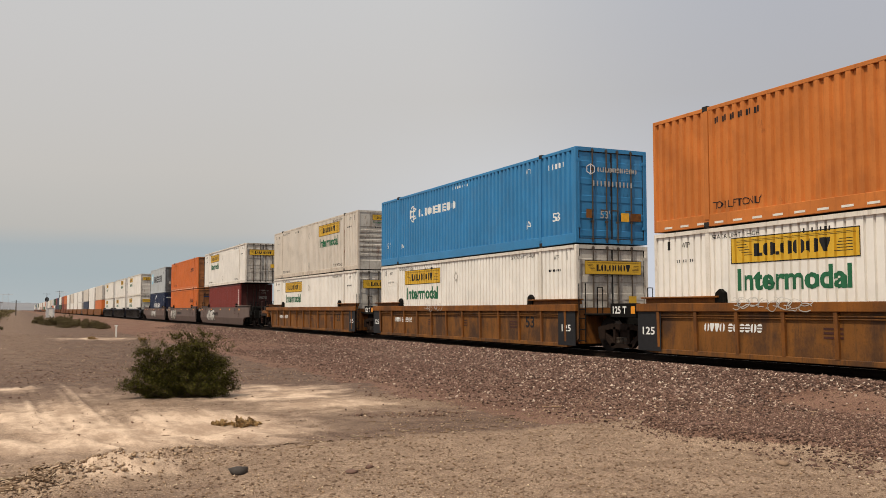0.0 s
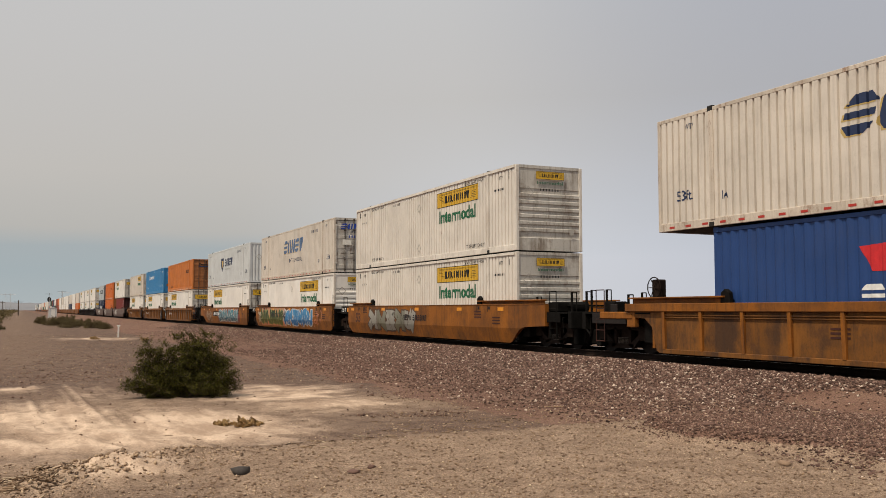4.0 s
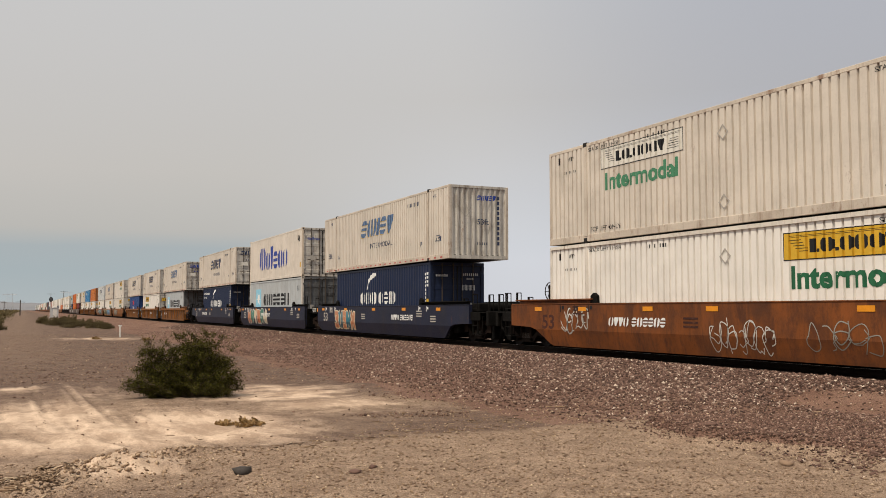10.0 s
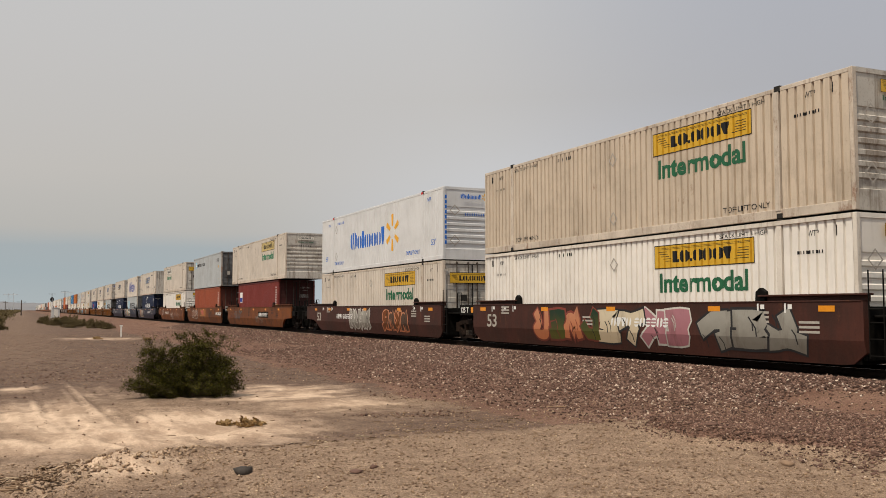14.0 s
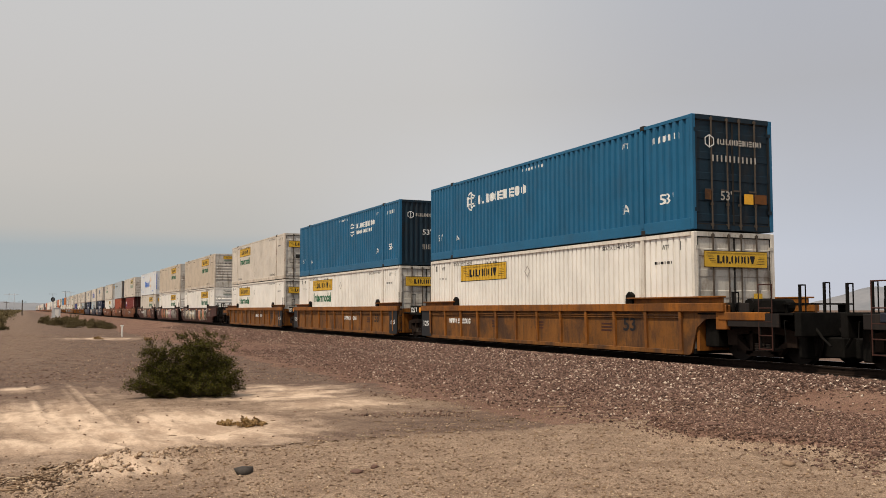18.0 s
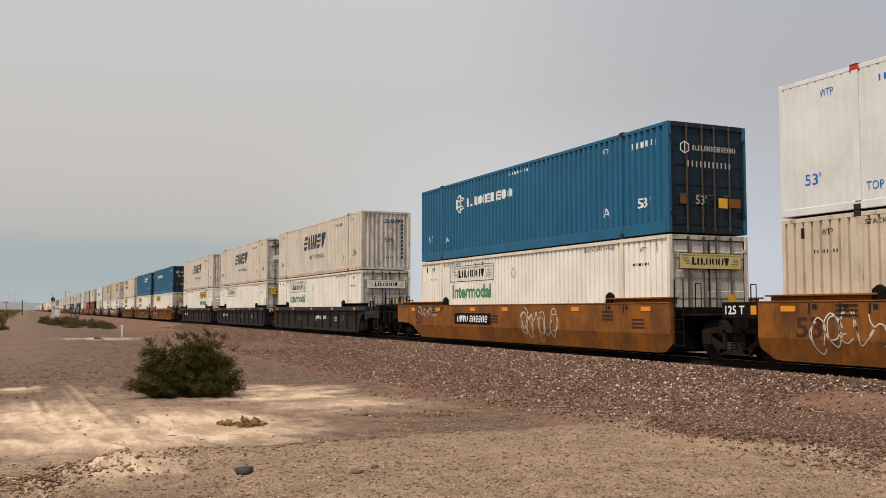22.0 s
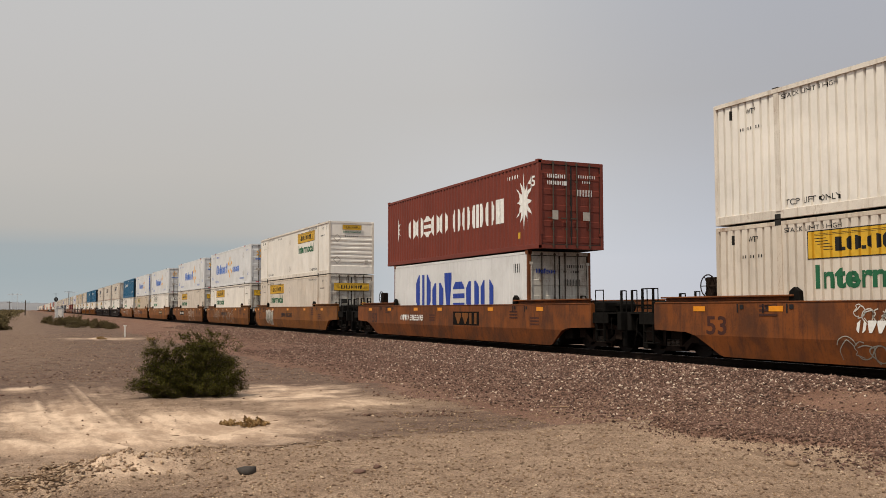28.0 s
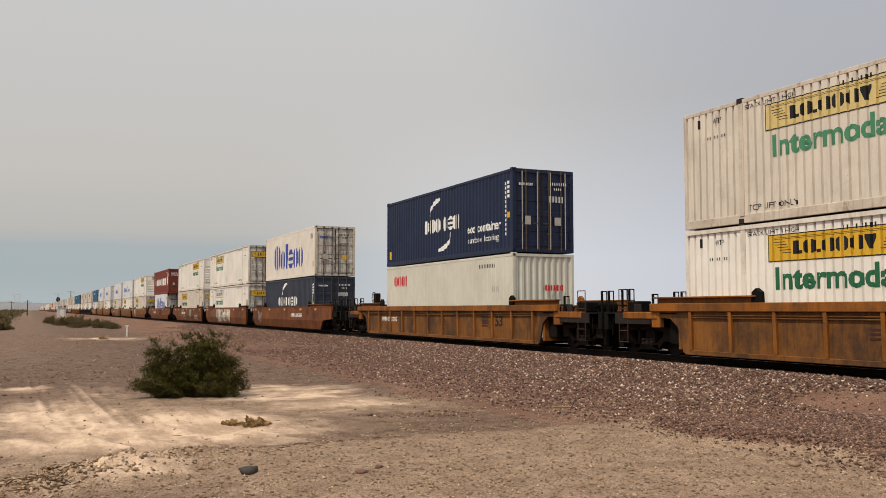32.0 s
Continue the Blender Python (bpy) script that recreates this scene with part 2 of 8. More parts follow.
MAT = {
    # container paint
    "white": paint("white_container_paint", (0.79, 0.752, 0.695), 0.45, 0.10),
    "stainedrail": paint("rust_stained_rail_paint", (0.56, 0.49, 0.41), 0.6, 0.5, 0.55, 0.15, (0.20, 0.12, 0.07), (0.17, 0.065, 0.025)),
    "dustyrail": paint("dusty_white_rail_paint", (0.68, 0.63, 0.56), 0.55, 0.4, 0.28, 0.1, (0.24, 0.16, 0.10), (0.22, 0.10, 0.045)),
    # maroon and brick tail doors: the tail's shade is put into darker paint
    "shademaroon": paint("shaded_maroon_door_paint", (0.060, 0.014, 0.012), 0.55, 0.6, 0.1, 0.2, (0.02, 0.014, 0.012)),
    "shadebrick": paint("shaded_brick_door_paint", (0.10, 0.028, 0.018), 0.55, 0.6, 0.1, 0.2, (0.03, 0.018, 0.014)),
    "ivory": paint("ivory_container_paint", (0.69, 0.635, 0.565), 0.48, 0.14, 0.02),
    "cream": paint("cream_container_paint", (0.635, 0.572, 0.497), 0.5, 0.22, 0.12),
    "beige": paint("beige_container_paint", (0.56, 0.47, 0.37), 0.55, 0.28, 0.18),
    "cool": paint("cool_white_container_paint", (0.58, 0.595, 0.59), 0.4, 0.15),
    "bright": paint("bright_white_container_paint", (0.64, 0.645, 0.65), 0.4, 0.12),
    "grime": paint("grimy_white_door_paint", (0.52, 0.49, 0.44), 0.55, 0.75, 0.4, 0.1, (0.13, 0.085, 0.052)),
    "skyblue": paint("light_blue_container_paint", (0.035, 0.20, 0.42), 0.4, 0.15, 0, 0.1, (0.1, 0.1, 0.1)),
    "teal": paint("deep_blue_container_paint", (0.012, 0.105, 0.21), 0.42, 0.15, 0, 0.1, (0.06, 0.06, 0.06)),
    # blue tail doors: soot, plus tail shade put into the dark base
    "tealdark": paint("sooty_shaded_blue_door_paint", (0.004, 0.019, 0.034), 0.55, 0.75, 0, 0.15, (0.016, 0.013, 0.012)),
    "orange": paint("faded_orange_container_paint", (0.51, 0.165, 0.036), 0.5, 0.35, 0.15, 0.14, (0.25, 0.07, 0.02)),
    "brownorange": paint("scuffed_brown_orange_door_paint", (0.30, 0.115, 0.04), 0.55, 0.6, 0.2, 0.12, (0.1, 0.05, 0.03)),
    "schneid": paint("bright_orange_container_paint", (0.55, 0.14, 0.03), 0.5, 0.2, 0.0, 0.1, (0.25, 0.07, 0.02)),
    "grey": paint("pale_grey_container_paint", (0.40, 0.425, 0.44), 0.45, 0.3, 0.08),
    # grey doors: soot and the upper box's overhang shade share this colour
    "sootshadegrey": paint("sooty_shaded_grey_door_paint", (0.12, 0.122, 0.125), 0.55, 0.7, 0.4, 0.2, (0.035, 0.03, 0.026), (0.10, 0.045, 0.02)),
    "rustgrey": paint("rust_eaten_grey_post_paint", (0.30, 0.27, 0.24), 0.6, 0.6, 0.9, 0.15, (0.13, 0.06, 0.03), (0.20, 0.075, 0.025)),
    "navy": paint("navy_container_paint", (0.010, 0.018, 0.050), 0.42, 0.12, 0, 0.12, (0.05, 0.05, 0.05)),
    "slate": paint("slate_blue_container_paint", (0.02736, 0.0344, 0.054), 0.45, 0.2, 0, 0.12, (0.1, 0.1, 0.1)),
    "royal": paint("royal_blue_container_paint", (0.02, 0.055, 0.18), 0.42, 0.15, 0, 0.1, (0.06, 0.06, 0.06)),
    "brick": paint("brick_red_container_paint", (0.27, 0.065, 0.03), 0.5, 0.25, 0.0, 0.12, (0.12, 0.04, 0.025)),
    "maroon": paint("maroon_container_paint", (0.17, 0.03, 0.024), 0.5, 0.25, 0.0, 0.12, (0.07, 0.02, 0.015)),
    "cocoa": paint("chestnut_container_paint", (0.165, 0.035, 0.022), 0.48, 0.2, 0.0, 0.1, (0.07, 0.025, 0.02)),
    "green": paint("dark_green_container_paint", (0.03, 0.08, 0.045), 0.5, 0.2),
    "putty": paint("putty_grey_container_paint", (0.57, 0.555, 0.48), 0.5, 0.12, 0.0),
    # well car paint
    "amber": paint("weathered_amber_car_paint", (0.245, 0.084, 0.010), 0.6, 0.75, 0.4, 0.2, (0.06, 0.028, 0.014), (0.12, 0.045, 0.018), 0.5),
    "ochre": paint("dusty_ochre_car_paint", (0.205, 0.072, 0.011), 0.6, 0.75, 0.45, 0.2, (0.06, 0.028, 0.014), (0.12, 0.045, 0.018), 0.5),
    "rusty": paint("rusted_orange_car_paint", (0.184, 0.0549, 0.0119), 0.6, 0.7, 0.75, 0.2, (0.055, 0.024, 0.014), (0.07, 0.025, 0.012), 0.6),
    # amber darkened by caked dirt and by painted-in shade of recessed flanks
    "umber": paint("dirty_shaded_amber_car_paint", (0.18, 0.071, 0.014), 0.65, 0.75, 0.5, 0.2, (0.05, 0.026, 0.015), (0.07, 0.03, 0.015), 0.85),
    "oxide": paint("oxide_brown_car_paint", (0.060, 0.020, 0.014), 0.6, 0.6, 0.3, 0.2, (0.030, 0.016, 0.012), (0.16, 0.06, 0.022), 0.5),
    "carnavy": paint("dusty_navy_car_paint", (0.011, 0.014, 0.034), 0.5, 0.4, 0.08, 0.2, (0.036, 0.030, 0.025)),
    "carblack": paint("sooty_dark_blue_car_paint", (0.016, 0.019, 0.030), 0.6, 0.6, 0.1, 0.15, (0.055, 0.04, 0.028)),
    "soot": paint("soot_brown_car_paint", (0.013, 0.010, 0.009), 0.65, 0.6, 0.1, 0.2, (0.030, 0.021, 0.016)),
    "patchorange": paint("repainted_orange_patch_paint", (0.32, 0.13, 0.03), 0.55, 0.4, 0.1),
    "greybrown": paint("grey_brown_car_paint", (0.12, 0.085, 0.075), 0.6, 0.5, 0.2),
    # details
    # near-black steels: shade beneath the cars is put into their colour
    "under": plain("shade_dark_underframe_steel", (0.0072, 0.0064, 0.0056), 0.75, 0.0, 0.4),
    "iron": plain("rusty_cast_iron", (0.019, 0.012, 0.009), 0.75, 0.0, 0.35),
    "tread": plain("near_black_wheel_steel", (0.016, 0.013, 0.012), 0.6, 0.3),
    "galv": plain("rust_browned_lock_rod_steel", (0.075, 0.058, 0.045), 0.6, 0.2),
    "dark": plain("dark_rubber_and_fittings", (0.03, 0.028, 0.026), 0.7),
    "black": plain("black_lettering_paint", (0.022, 0.022, 0.024), 0.5),
    "yellow": plain("yellow_plate_paint", (0.62, 0.37, 0.03), 0.5),
    "straw": plain("faded_yellow_plate_paint", (0.60, 0.47, 0.20), 0.55),
    "pale": plain("faded_white_plate_paint", (0.70, 0.67, 0.60), 0.55),
    "forest": plain("green_lettering_paint", (0.018, 0.12, 0.055), 0.5),
    "mint": plain("faded_green_lettering_paint", (0.06, 0.22, 0.12), 0.5),
    "ink": plain("dark_blue_lettering_paint", (0.022, 0.035, 0.085), 0.5),
    "faded": plain("faded_blue_lettering_paint", (0.10, 0.17, 0.30), 0.55, 0, 0.5),
    "gold": plain("gold_lettering_edge_paint", (0.50, 0.36, 0.13), 0.55),
    "cobalt": plain("cobalt_lettering_paint", (0.01, 0.13, 0.55), 0.5),
    "ultra": plain("ultramarine_lettering_paint", (0.018, 0.05, 0.30), 0.5),
    "spark": plain("amber_spark_paint", (0.78, 0.40, 0.03), 0.5),
    "chalk": plain("white_lettering_paint", (0.74, 0.74, 0.72), 0.5),
    "aqua": plain("light_blue_patch_paint", (0.25, 0.52, 0.68), 0.5),
    "scarlet": plain("red_lettering_paint", (0.55, 0.025, 0.03), 0.5),
    "reflect": plain("orange_reflector_sheet", (0.72, 0.27, 0.015), 0.35),
    "redbar": plain("red_reflector_tape", (0.42, 0.04, 0.03), 0.4),
    "stencil": plain("grey_stencil_paint", (0.40, 0.37, 0.33), 0.6),
    # spray paint
    "sp_teal": spray("teal_spray_paint", (0.012, 0.06, 0.085), (0.05, 0.21, 0.27)),
    "sp_blue": spray("blue_spray_paint", (0.02, 0.1, 0.24), (0.05, 0.24, 0.46)),
    "sp_green": spray("green_spray_paint", (0.085, 0.082, 0.014), (0.014, 0.036, 0.018)),
    "sp_white": spray("white_spray_paint", (0.42, 0.40, 0.36), (0.60, 0.58, 0.54)),
    "sp_silver": spray("silver_spray_paint", (0.17, 0.155, 0.13), (0.31, 0.30, 0.265)),
    "sp_pewter": spray("grey_green_spray_paint", (0.10, 0.085, 0.05), (0.20, 0.20, 0.16)),
    "sp_umber": spray("dark_brown_spray_paint", (0.05, 0.025, 0.014), (0.09, 0.05, 0.03)),
    "sp_moss": spray("moss_spray_paint", (0.16, 0.15, 0.03), (0.30, 0.34, 0.13)),
    "sp_red": spray("red_spray_paint", (0.13, 0.03, 0.02), (0.22, 0.05, 0.035)),
    "sp_coral": spray("coral_spray_paint", (0.42, 0.14, 0.06), (0.5, 0.22, 0.12)),
    "sp_pink": spray("pink_spray_paint", (0.3, 0.12, 0.14), (0.38, 0.17, 0.2)),
    "sp_cream": spray("cream_spray_paint", (0.46, 0.37, 0.25), (0.6, 0.52, 0.38)),
    "sp_black": plain("black_spray_paint", (0.03, 0.03, 0.032), 0.5),
    "sp_jade": spray("jade_spray_paint", (0.04, 0.14, 0.11), (0.06, 0.22, 0.17)),
    # trackside
    "railtop": plain("polished_rail_steel", (0.45, 0.43, 0.41), 0.25, 1.0),
    "tie": plain("oiled_timber", (0.022, 0.017, 0.014), 0.85, 0, 0.4),
    "bark": plain("grey_brown_twig_bark", (0.085, 0.06, 0.04), 0.85, 0, 0.3),
    "barkwood": plain("split_tan_bark", (0.26, 0.17, 0.105), 0.9, 0, 0.35),
    "slab": plain("dark_slate_rock", (0.055, 0.047, 0.042), 0.8, 0, 0.3),
    "post": plain("white_marker_post_paint", (0.72, 0.70, 0.66), 0.5),
    "timber": plain("weathered_pole_timber", (0.09, 0.07, 0.055), 0.85),
    "cabinet": plain("bare_aluminium_cabinet", (0.55, 0.56, 0.57), 0.5, 0.3),
}


def leafy(name, a, b_col):
    m, nt, b = material(name, 0.85)
    b.inputs["Specular IOR Level"].default_value = 0.15
    g = nt.nodes.new("ShaderNodeNewGeometry")
    nt.links.new(mixed(nt, g.outputs["Random Per Island"], a, b_col), b.inputs["Base Color"])
    return m


MAT["leaf"] = leafy("resinous_green_leaves", (0.008, 0.009, 0.002), (0.092, 0.086, 0.012))
MAT["dryleaf"] = leafy("dusty_olive_leaves", (0.07, 0.054, 0.026), (0.18, 0.14, 0.068))
MAT["straw_grass"] = leafy("dry_straw", (0.20, 0.12, 0.05), (0.42, 0.28, 0.13))


def stone_material(name, stops):
    m, nt, b = material(name, 0.9)
    b.inputs["Specular IOR Level"].default_value = 0.2
    g, r = nt.nodes.new("ShaderNodeNewGeometry"), nt.nodes.new("ShaderNodeValToRGB")
    el = r.color_ramp.elements
    el[0].position, el[0].color = stops[0][0], (*stops[0][1], 1)
    el[1].position, el[1].color = stops[-1][0], (*stops[-1][1], 1)
    for p, c in stops[1:-1]:
        e = el.new(p)
        e.color = (*c, 1)
    nt.links.new(g.outputs["Random Per Island"], r.inputs[0])
    n = noise_node(nt, 30, 3)
    nt.links.new(mixed(nt, ramped(nt, n.outputs["Fac"], 0.3, 0.7, 0, 0.35), r.outputs[0], (0.08, 0.055, 0.045)), b.inputs["Base Color"])
    return m


MAT["ballast"] = stone_material("crushed_ballast_rock", [(0, (0.034, 0.019, 0.015)), (0.35, (0.105, 0.059, 0.045)), (0.72, (0.195, 0.114, 0.088)), (0.92, (0.31, 0.21, 0.165)), (1, (0.76, 0.63, 0.51))])
MAT["heaprock"] = stone_material("dark_reddish_chips", [(0, (0.050, 0.028, 0.021)), (0.45, (0.135, 0.074, 0.055)), (0.85, (0.215, 0.125, 0.094)), (1, (0.42, 0.30, 0.23))])
MAT["clod"] = stone_material("pale_sandy_clods", [(0, (0.17, 0.11, 0.07)), (0.4, (0.33, 0.228, 0.15)), (1, (0.52, 0.38, 0.25))])
MAT["splinter"] = stone_material("weathered_wood_splinters", [(0, (0.06, 0.04, 0.026)), (0.35, (0.18, 0.115, 0.07)), (0.75, (0.34, 0.235, 0.15)), (1, (0.6, 0.48, 0.34))])
MAT["pebble"] = stone_material("tan_desert_pebbles", [(0, (0.185, 0.122, 0.084)), (0.5, (0.265, 0.178, 0.12)), (0.85, (0.36, 0.245, 0.155)), (1, (0.66, 0.51, 0.36))])


def cells(nt, scale, rnd=1.0):
    """Grain of single stones: a random grey for each cell, and its dome for relief."""
    tc, v = nt.nodes.new("ShaderNodeTexCoord"), nt.nodes.new("ShaderNodeTexVoronoi")
    v.inputs["Scale"].default_value, v.inputs["Randomness"].default_value = scale, rnd
    nt.links.new(tc.outputs["Object"], v.inputs["Vector"])
    s = nt.nodes.new("ShaderNodeSeparateColor")
    nt.links.new(v.outputs["Color"], s.inputs[0])
    return s.outputs[0], v.outputs["Distance"]


def ground_material():
    m, nt, b = material("desert_ground", 0.95)
    b.inputs["Specular IOR Level"].default_value = 0.15
    zones = nt.nodes.new("ShaderNodeAttribute")
    zones.attribute_name = "zones"
    sep = nt.nodes.new("ShaderNodeSeparateColor")
    nt.links.new(zones.outputs["Color"], sep.inputs[0])
    big, mid = noise_node(nt, 0.35, 5, 0.6), noise_node(nt, 2.6, 6, 0.65)
    grit = noise_node(nt, 32, 5, 0.75)
    flow = noise_node(nt, 1.9, 7, 0.72, (1.0, 0.4, 1))
    stone, dome = cells(nt, 44)
    grain = cells(nt, 125)[0]
    base = mixed(nt, ramped(nt, mid.outputs["Fac"], 0.38, 0.62), (0.094, 0.062, 0.048), (0.158, 0.109, 0.083))
    base = mixed(nt, ramped(nt, big.outputs["Fac"], 0.42, 0.6, 0, 0.6), base, (0.128, 0.082, 0.061))
    tan = mixed(nt, ramped(nt, mid.outputs["Fac"], 0.38, 0.62), (0.198, 0.136, 0.096), (0.280, 0.202, 0.145))
    sand = mixed(nt, ramped(nt, flow.outputs["Fac"], 0.40, 0.58), (0.335, 0.237, 0.168), (0.565, 0.425, 0.315))
    mauve = mixed(nt, ramped(nt, big.outputs["Fac"], 0.4, 0.6), (0.138, 0.077, 0.056), (0.180, 0.108, 0.080))
    c = mixed(nt, sep.outputs[1], base, tan)

    def edge(sock, amount=0.5, lo=0.5, hi=0.5):
        j = nt.nodes.new("ShaderNodeMath")
        j.operation = "MULTIPLY_ADD"
        nt.links.new(mid.outputs["Fac"], j.inputs[0])
        j.inputs[1].default_value = amount
        nt.links.new(sock, j.inputs[2])
        return ramped(nt, j.outputs[0], lo + amount * 0.3, hi + amount * 0.7)
    sandy = edge(sep.outputs[0], 0.4, 0.32, 0.68)
    c = mixed(nt, sandy, c, sand)
    c = mixed(nt, edge(sep.outputs[2], 0.3), c, mauve)
    # gravel grain, weaker in the sand
    coarse = mixed(nt, ramped(nt, stone, 0.0, 1.0), (0.72, 0.71, 0.705), (1.32, 1.32, 1.31))
    small = mixed(nt, ramped(nt, grain, 0.0, 1.0), (0.50, 0.49, 0.48), (1.5, 1.5, 1.5))
    keep = ramped(nt, sandy, 0, 1, 0.8, 0.25)
    c = mixed(nt, keep, c, mixed(nt, 1.0, c, coarse, "MULTIPLY"))
    c = mixed(nt, keep, c, mixed(nt, 1.0, c, small, "MULTIPLY"))
    c = mixed(nt, ramped(nt, grit.outputs["Fac"], 0.60, 0.70, 0, 0.25), c, (0.06, 0.038, 0.028))
    # shade under the train is put into this near-black bed colour
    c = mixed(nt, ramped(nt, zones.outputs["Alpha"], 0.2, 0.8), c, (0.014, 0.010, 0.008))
    nt.links.new(c, b.inputs["Base Color"])
    h = nt.nodes.new("ShaderNodeMath")
    h.operation = "MULTIPLY_ADD"
    nt.links.new(dome, h.inputs[0])
    nt.links.new(ramped(nt, sandy, 0, 1, -0.35, -0.06), h.inputs[1])
    nt.links.new(mid.outputs["Fac"], h.inputs[2])
    bumped(nt, b, h.outputs[0], 0.75, 0.04)
    return m


MAT["ground"] = ground_material()

# ---- mesh tools ----
MESH = {}


def mesh_of(key, bm_maker, mat):
    """One mesh for each key and material, shared by alike parts."""
    k = (key, mat)
    if k not in MESH:
        bm = bm_maker()
        me = bpy.data.meshes.new(str(key[0]) if isinstance(key, tuple) else str(key))
        bmesh.ops.recalc_face_normals(bm, faces=bm.faces[:])
        bm.to_mesh(me)
        bm.free()
        me.materials.append(MAT[mat])
        MESH[k] = me
    return MESH[k]


def part(name, me, parent, label="", at=None):
    ob = new(name, me)
    ob.parent = parent
    if at is not None:
        ob.matrix_basis = at
    if label:
        ob["label"] = label
    if name in ("small_print", "tail_code", "flank_code", "plate_stripes", "graffiti_scrawl", "ribs"):
        ob["kind"] = "stuff"
    return ob


def add_box(bm, x0, x1, y0, y1, z0, z1):
    v = [bm.verts.new((x, y, z)) for x in (x0, x1) for y in (y0, y1) for z in (z0, z1)]
    for f in ((0, 1, 3, 2), (4, 6, 7, 5), (0, 4, 5, 1), (2, 3, 7, 6), (0, 2, 6, 4), (1, 5, 7, 3)):
        bm.faces.new([v[i] for i in f])


def boxes(*bs, bevel=0.0):
    bm = bmesh.new()
    for b in bs:
        add_box(bm, *b)
    if bevel:
        bmesh.ops.bevel(bm, geom=bm.edges[:], offset=bevel, segments=1, affect="EDGES")
    return bm


def add_prism(bm, pts, axis, a, b):
    """Polygon pts extruded along an axis from a to b. For x the points are (y, z), for y (x, z), for z (x, y)."""
    def at(p, t):
        return (t, p[0], p[1]) if axis == "x" else (p[0], t, p[1]) if axis == "y" else (p[0], p[1], t)
    lo, hi = [bm.verts.new(at(p, a)) for p in pts], [bm.verts.new(at(p, b)) for p in pts]
    n = len(pts)
    bm.faces.new(lo)
    bm.faces.new(hi[::-1])
    for i in range(n):
        bm.faces.new((lo[i], hi[i], hi[(i + 1) % n], lo[(i + 1) % n]))


def prism(pts, axis, a, b, bevel=0.0):
    bm = bmesh.new()
    add_prism(bm, pts, axis, a, b)
    if bevel:
        bmesh.ops.bevel(bm, geom=bm.edges[:], offset=bevel, segments=1, affect="EDGES")
    return bm


def add_tube(bm, p, q, r0, r1=None, n=6):
    p, q = Vector(p), Vector(q)
    r1 = r0 if r1 is None else r1
    d = (q - p).normalized()
    u = d.orthogonal().normalized()
    w = d.cross(u)
    ring = lambda c, r: [bm.verts.new(c + (u * math.cos(a) + w * math.sin(a)) * r) for a in (2 * math.pi * i / n for i in range(n))]
    a, b = ring(p, r0), ring(q, r1)
    for i in range(n):
        bm.faces.new((a[i], a[(i + 1) % n], b[(i + 1) % n], b[i]))
    bm.faces.new(a[::-1])
    bm.faces.new(b)


def tubes(*segs, n=6):
    bm = bmesh.new()
    for s in segs:
        add_tube(bm, *s, n=n)
    return bm


def disc(bm, x0, x1, y, z, r, n=20):
    add_prism(bm, [(y + r * math.cos(2 * math.pi * i / n), z + r * math.sin(2 * math.pi * i / n)) for i in range(n)], "x", x0, x1)


def big_mesh(name, verts, faces, mat):
    """A mesh from arrays: verts (n, 3), faces (m, k)."""
    me = bpy.data.meshes.new(name)
    m, k = faces.shape
    me.vertices.add(len(verts))
    me.vertices.foreach_set("co", np.asarray(verts, dtype=np.float32).ravel())
    me.loops.add(m * k)
    me.loops.foreach_set("vertex_index", faces.astype(np.int32).ravel())
    me.polygons.add(m)
    me.polygons.foreach_set("loop_start", np.arange(0, m * k, k, dtype=np.int32))
    me.update(calc_edges=True)
    me.validate()
    me.materials.append(MAT[mat])
    return me


# ---- ground ----


def value_noise(x, y, seed=0):
    xi, yi = np.floor(x), np.floor(y)
    xf, yf = x - xi, y - yi
    u, v = xf * xf * (3 - 2 * xf), yf * yf * (3 - 2 * yf)

    def h(a, b):
        s = np.sin(a * 127.1 + b * 311.7 + seed * 74.7) * 43758.5453
        return s - np.floor(s)
    return (h(xi, yi) * (1 - u) + h(xi + 1, yi) * u) * (1 - v) + (h(xi, yi + 1) * (1 - u) + h(xi + 1, yi + 1) * u) * v - 0.5


def smooth(a, b, t):
    t = np.clip((t - a) / (b - a), 0, 1)
    return t * t * (3 - 2 * t)


def bell(x, y, cx, cy, rx, ry, turn=0.0):
    c, s = math.cos(turn), math.sin(turn)
    u, v = (x - cx) * c + (y - cy) * s, -(x - cx) * s + (y - cy) * c
    return np.exp(-(u / rx) ** 2 - (v / ry) ** 2)


LOW = -0.66


def fore_edge(x, y):
    """How far a place lies on the camera's side of the scraped gravel edge."""
    return 12.15 + 0.10 * (x - 3) + 0.25 * value_noise(x * 0.9, y * 0.2, 5) - y


def turning(x, y):
    """Offset from the line on which vehicles swing off the road, and how much the sand is driven on."""
    r = x - np.interp(y, [9.0, 12.3, 13.8, 15.5, 17.8, 23.0, 40.0], [5.6, 2.85, 2.2, 1.65, 1.5, 1.3, 1.0])
    return r, smooth(-2.6, -1.4, r) * (1 - smooth(1.5, 2.6, r)) * smooth(11.8, 12.8, y) * (1 - smooth(26, 34, y))


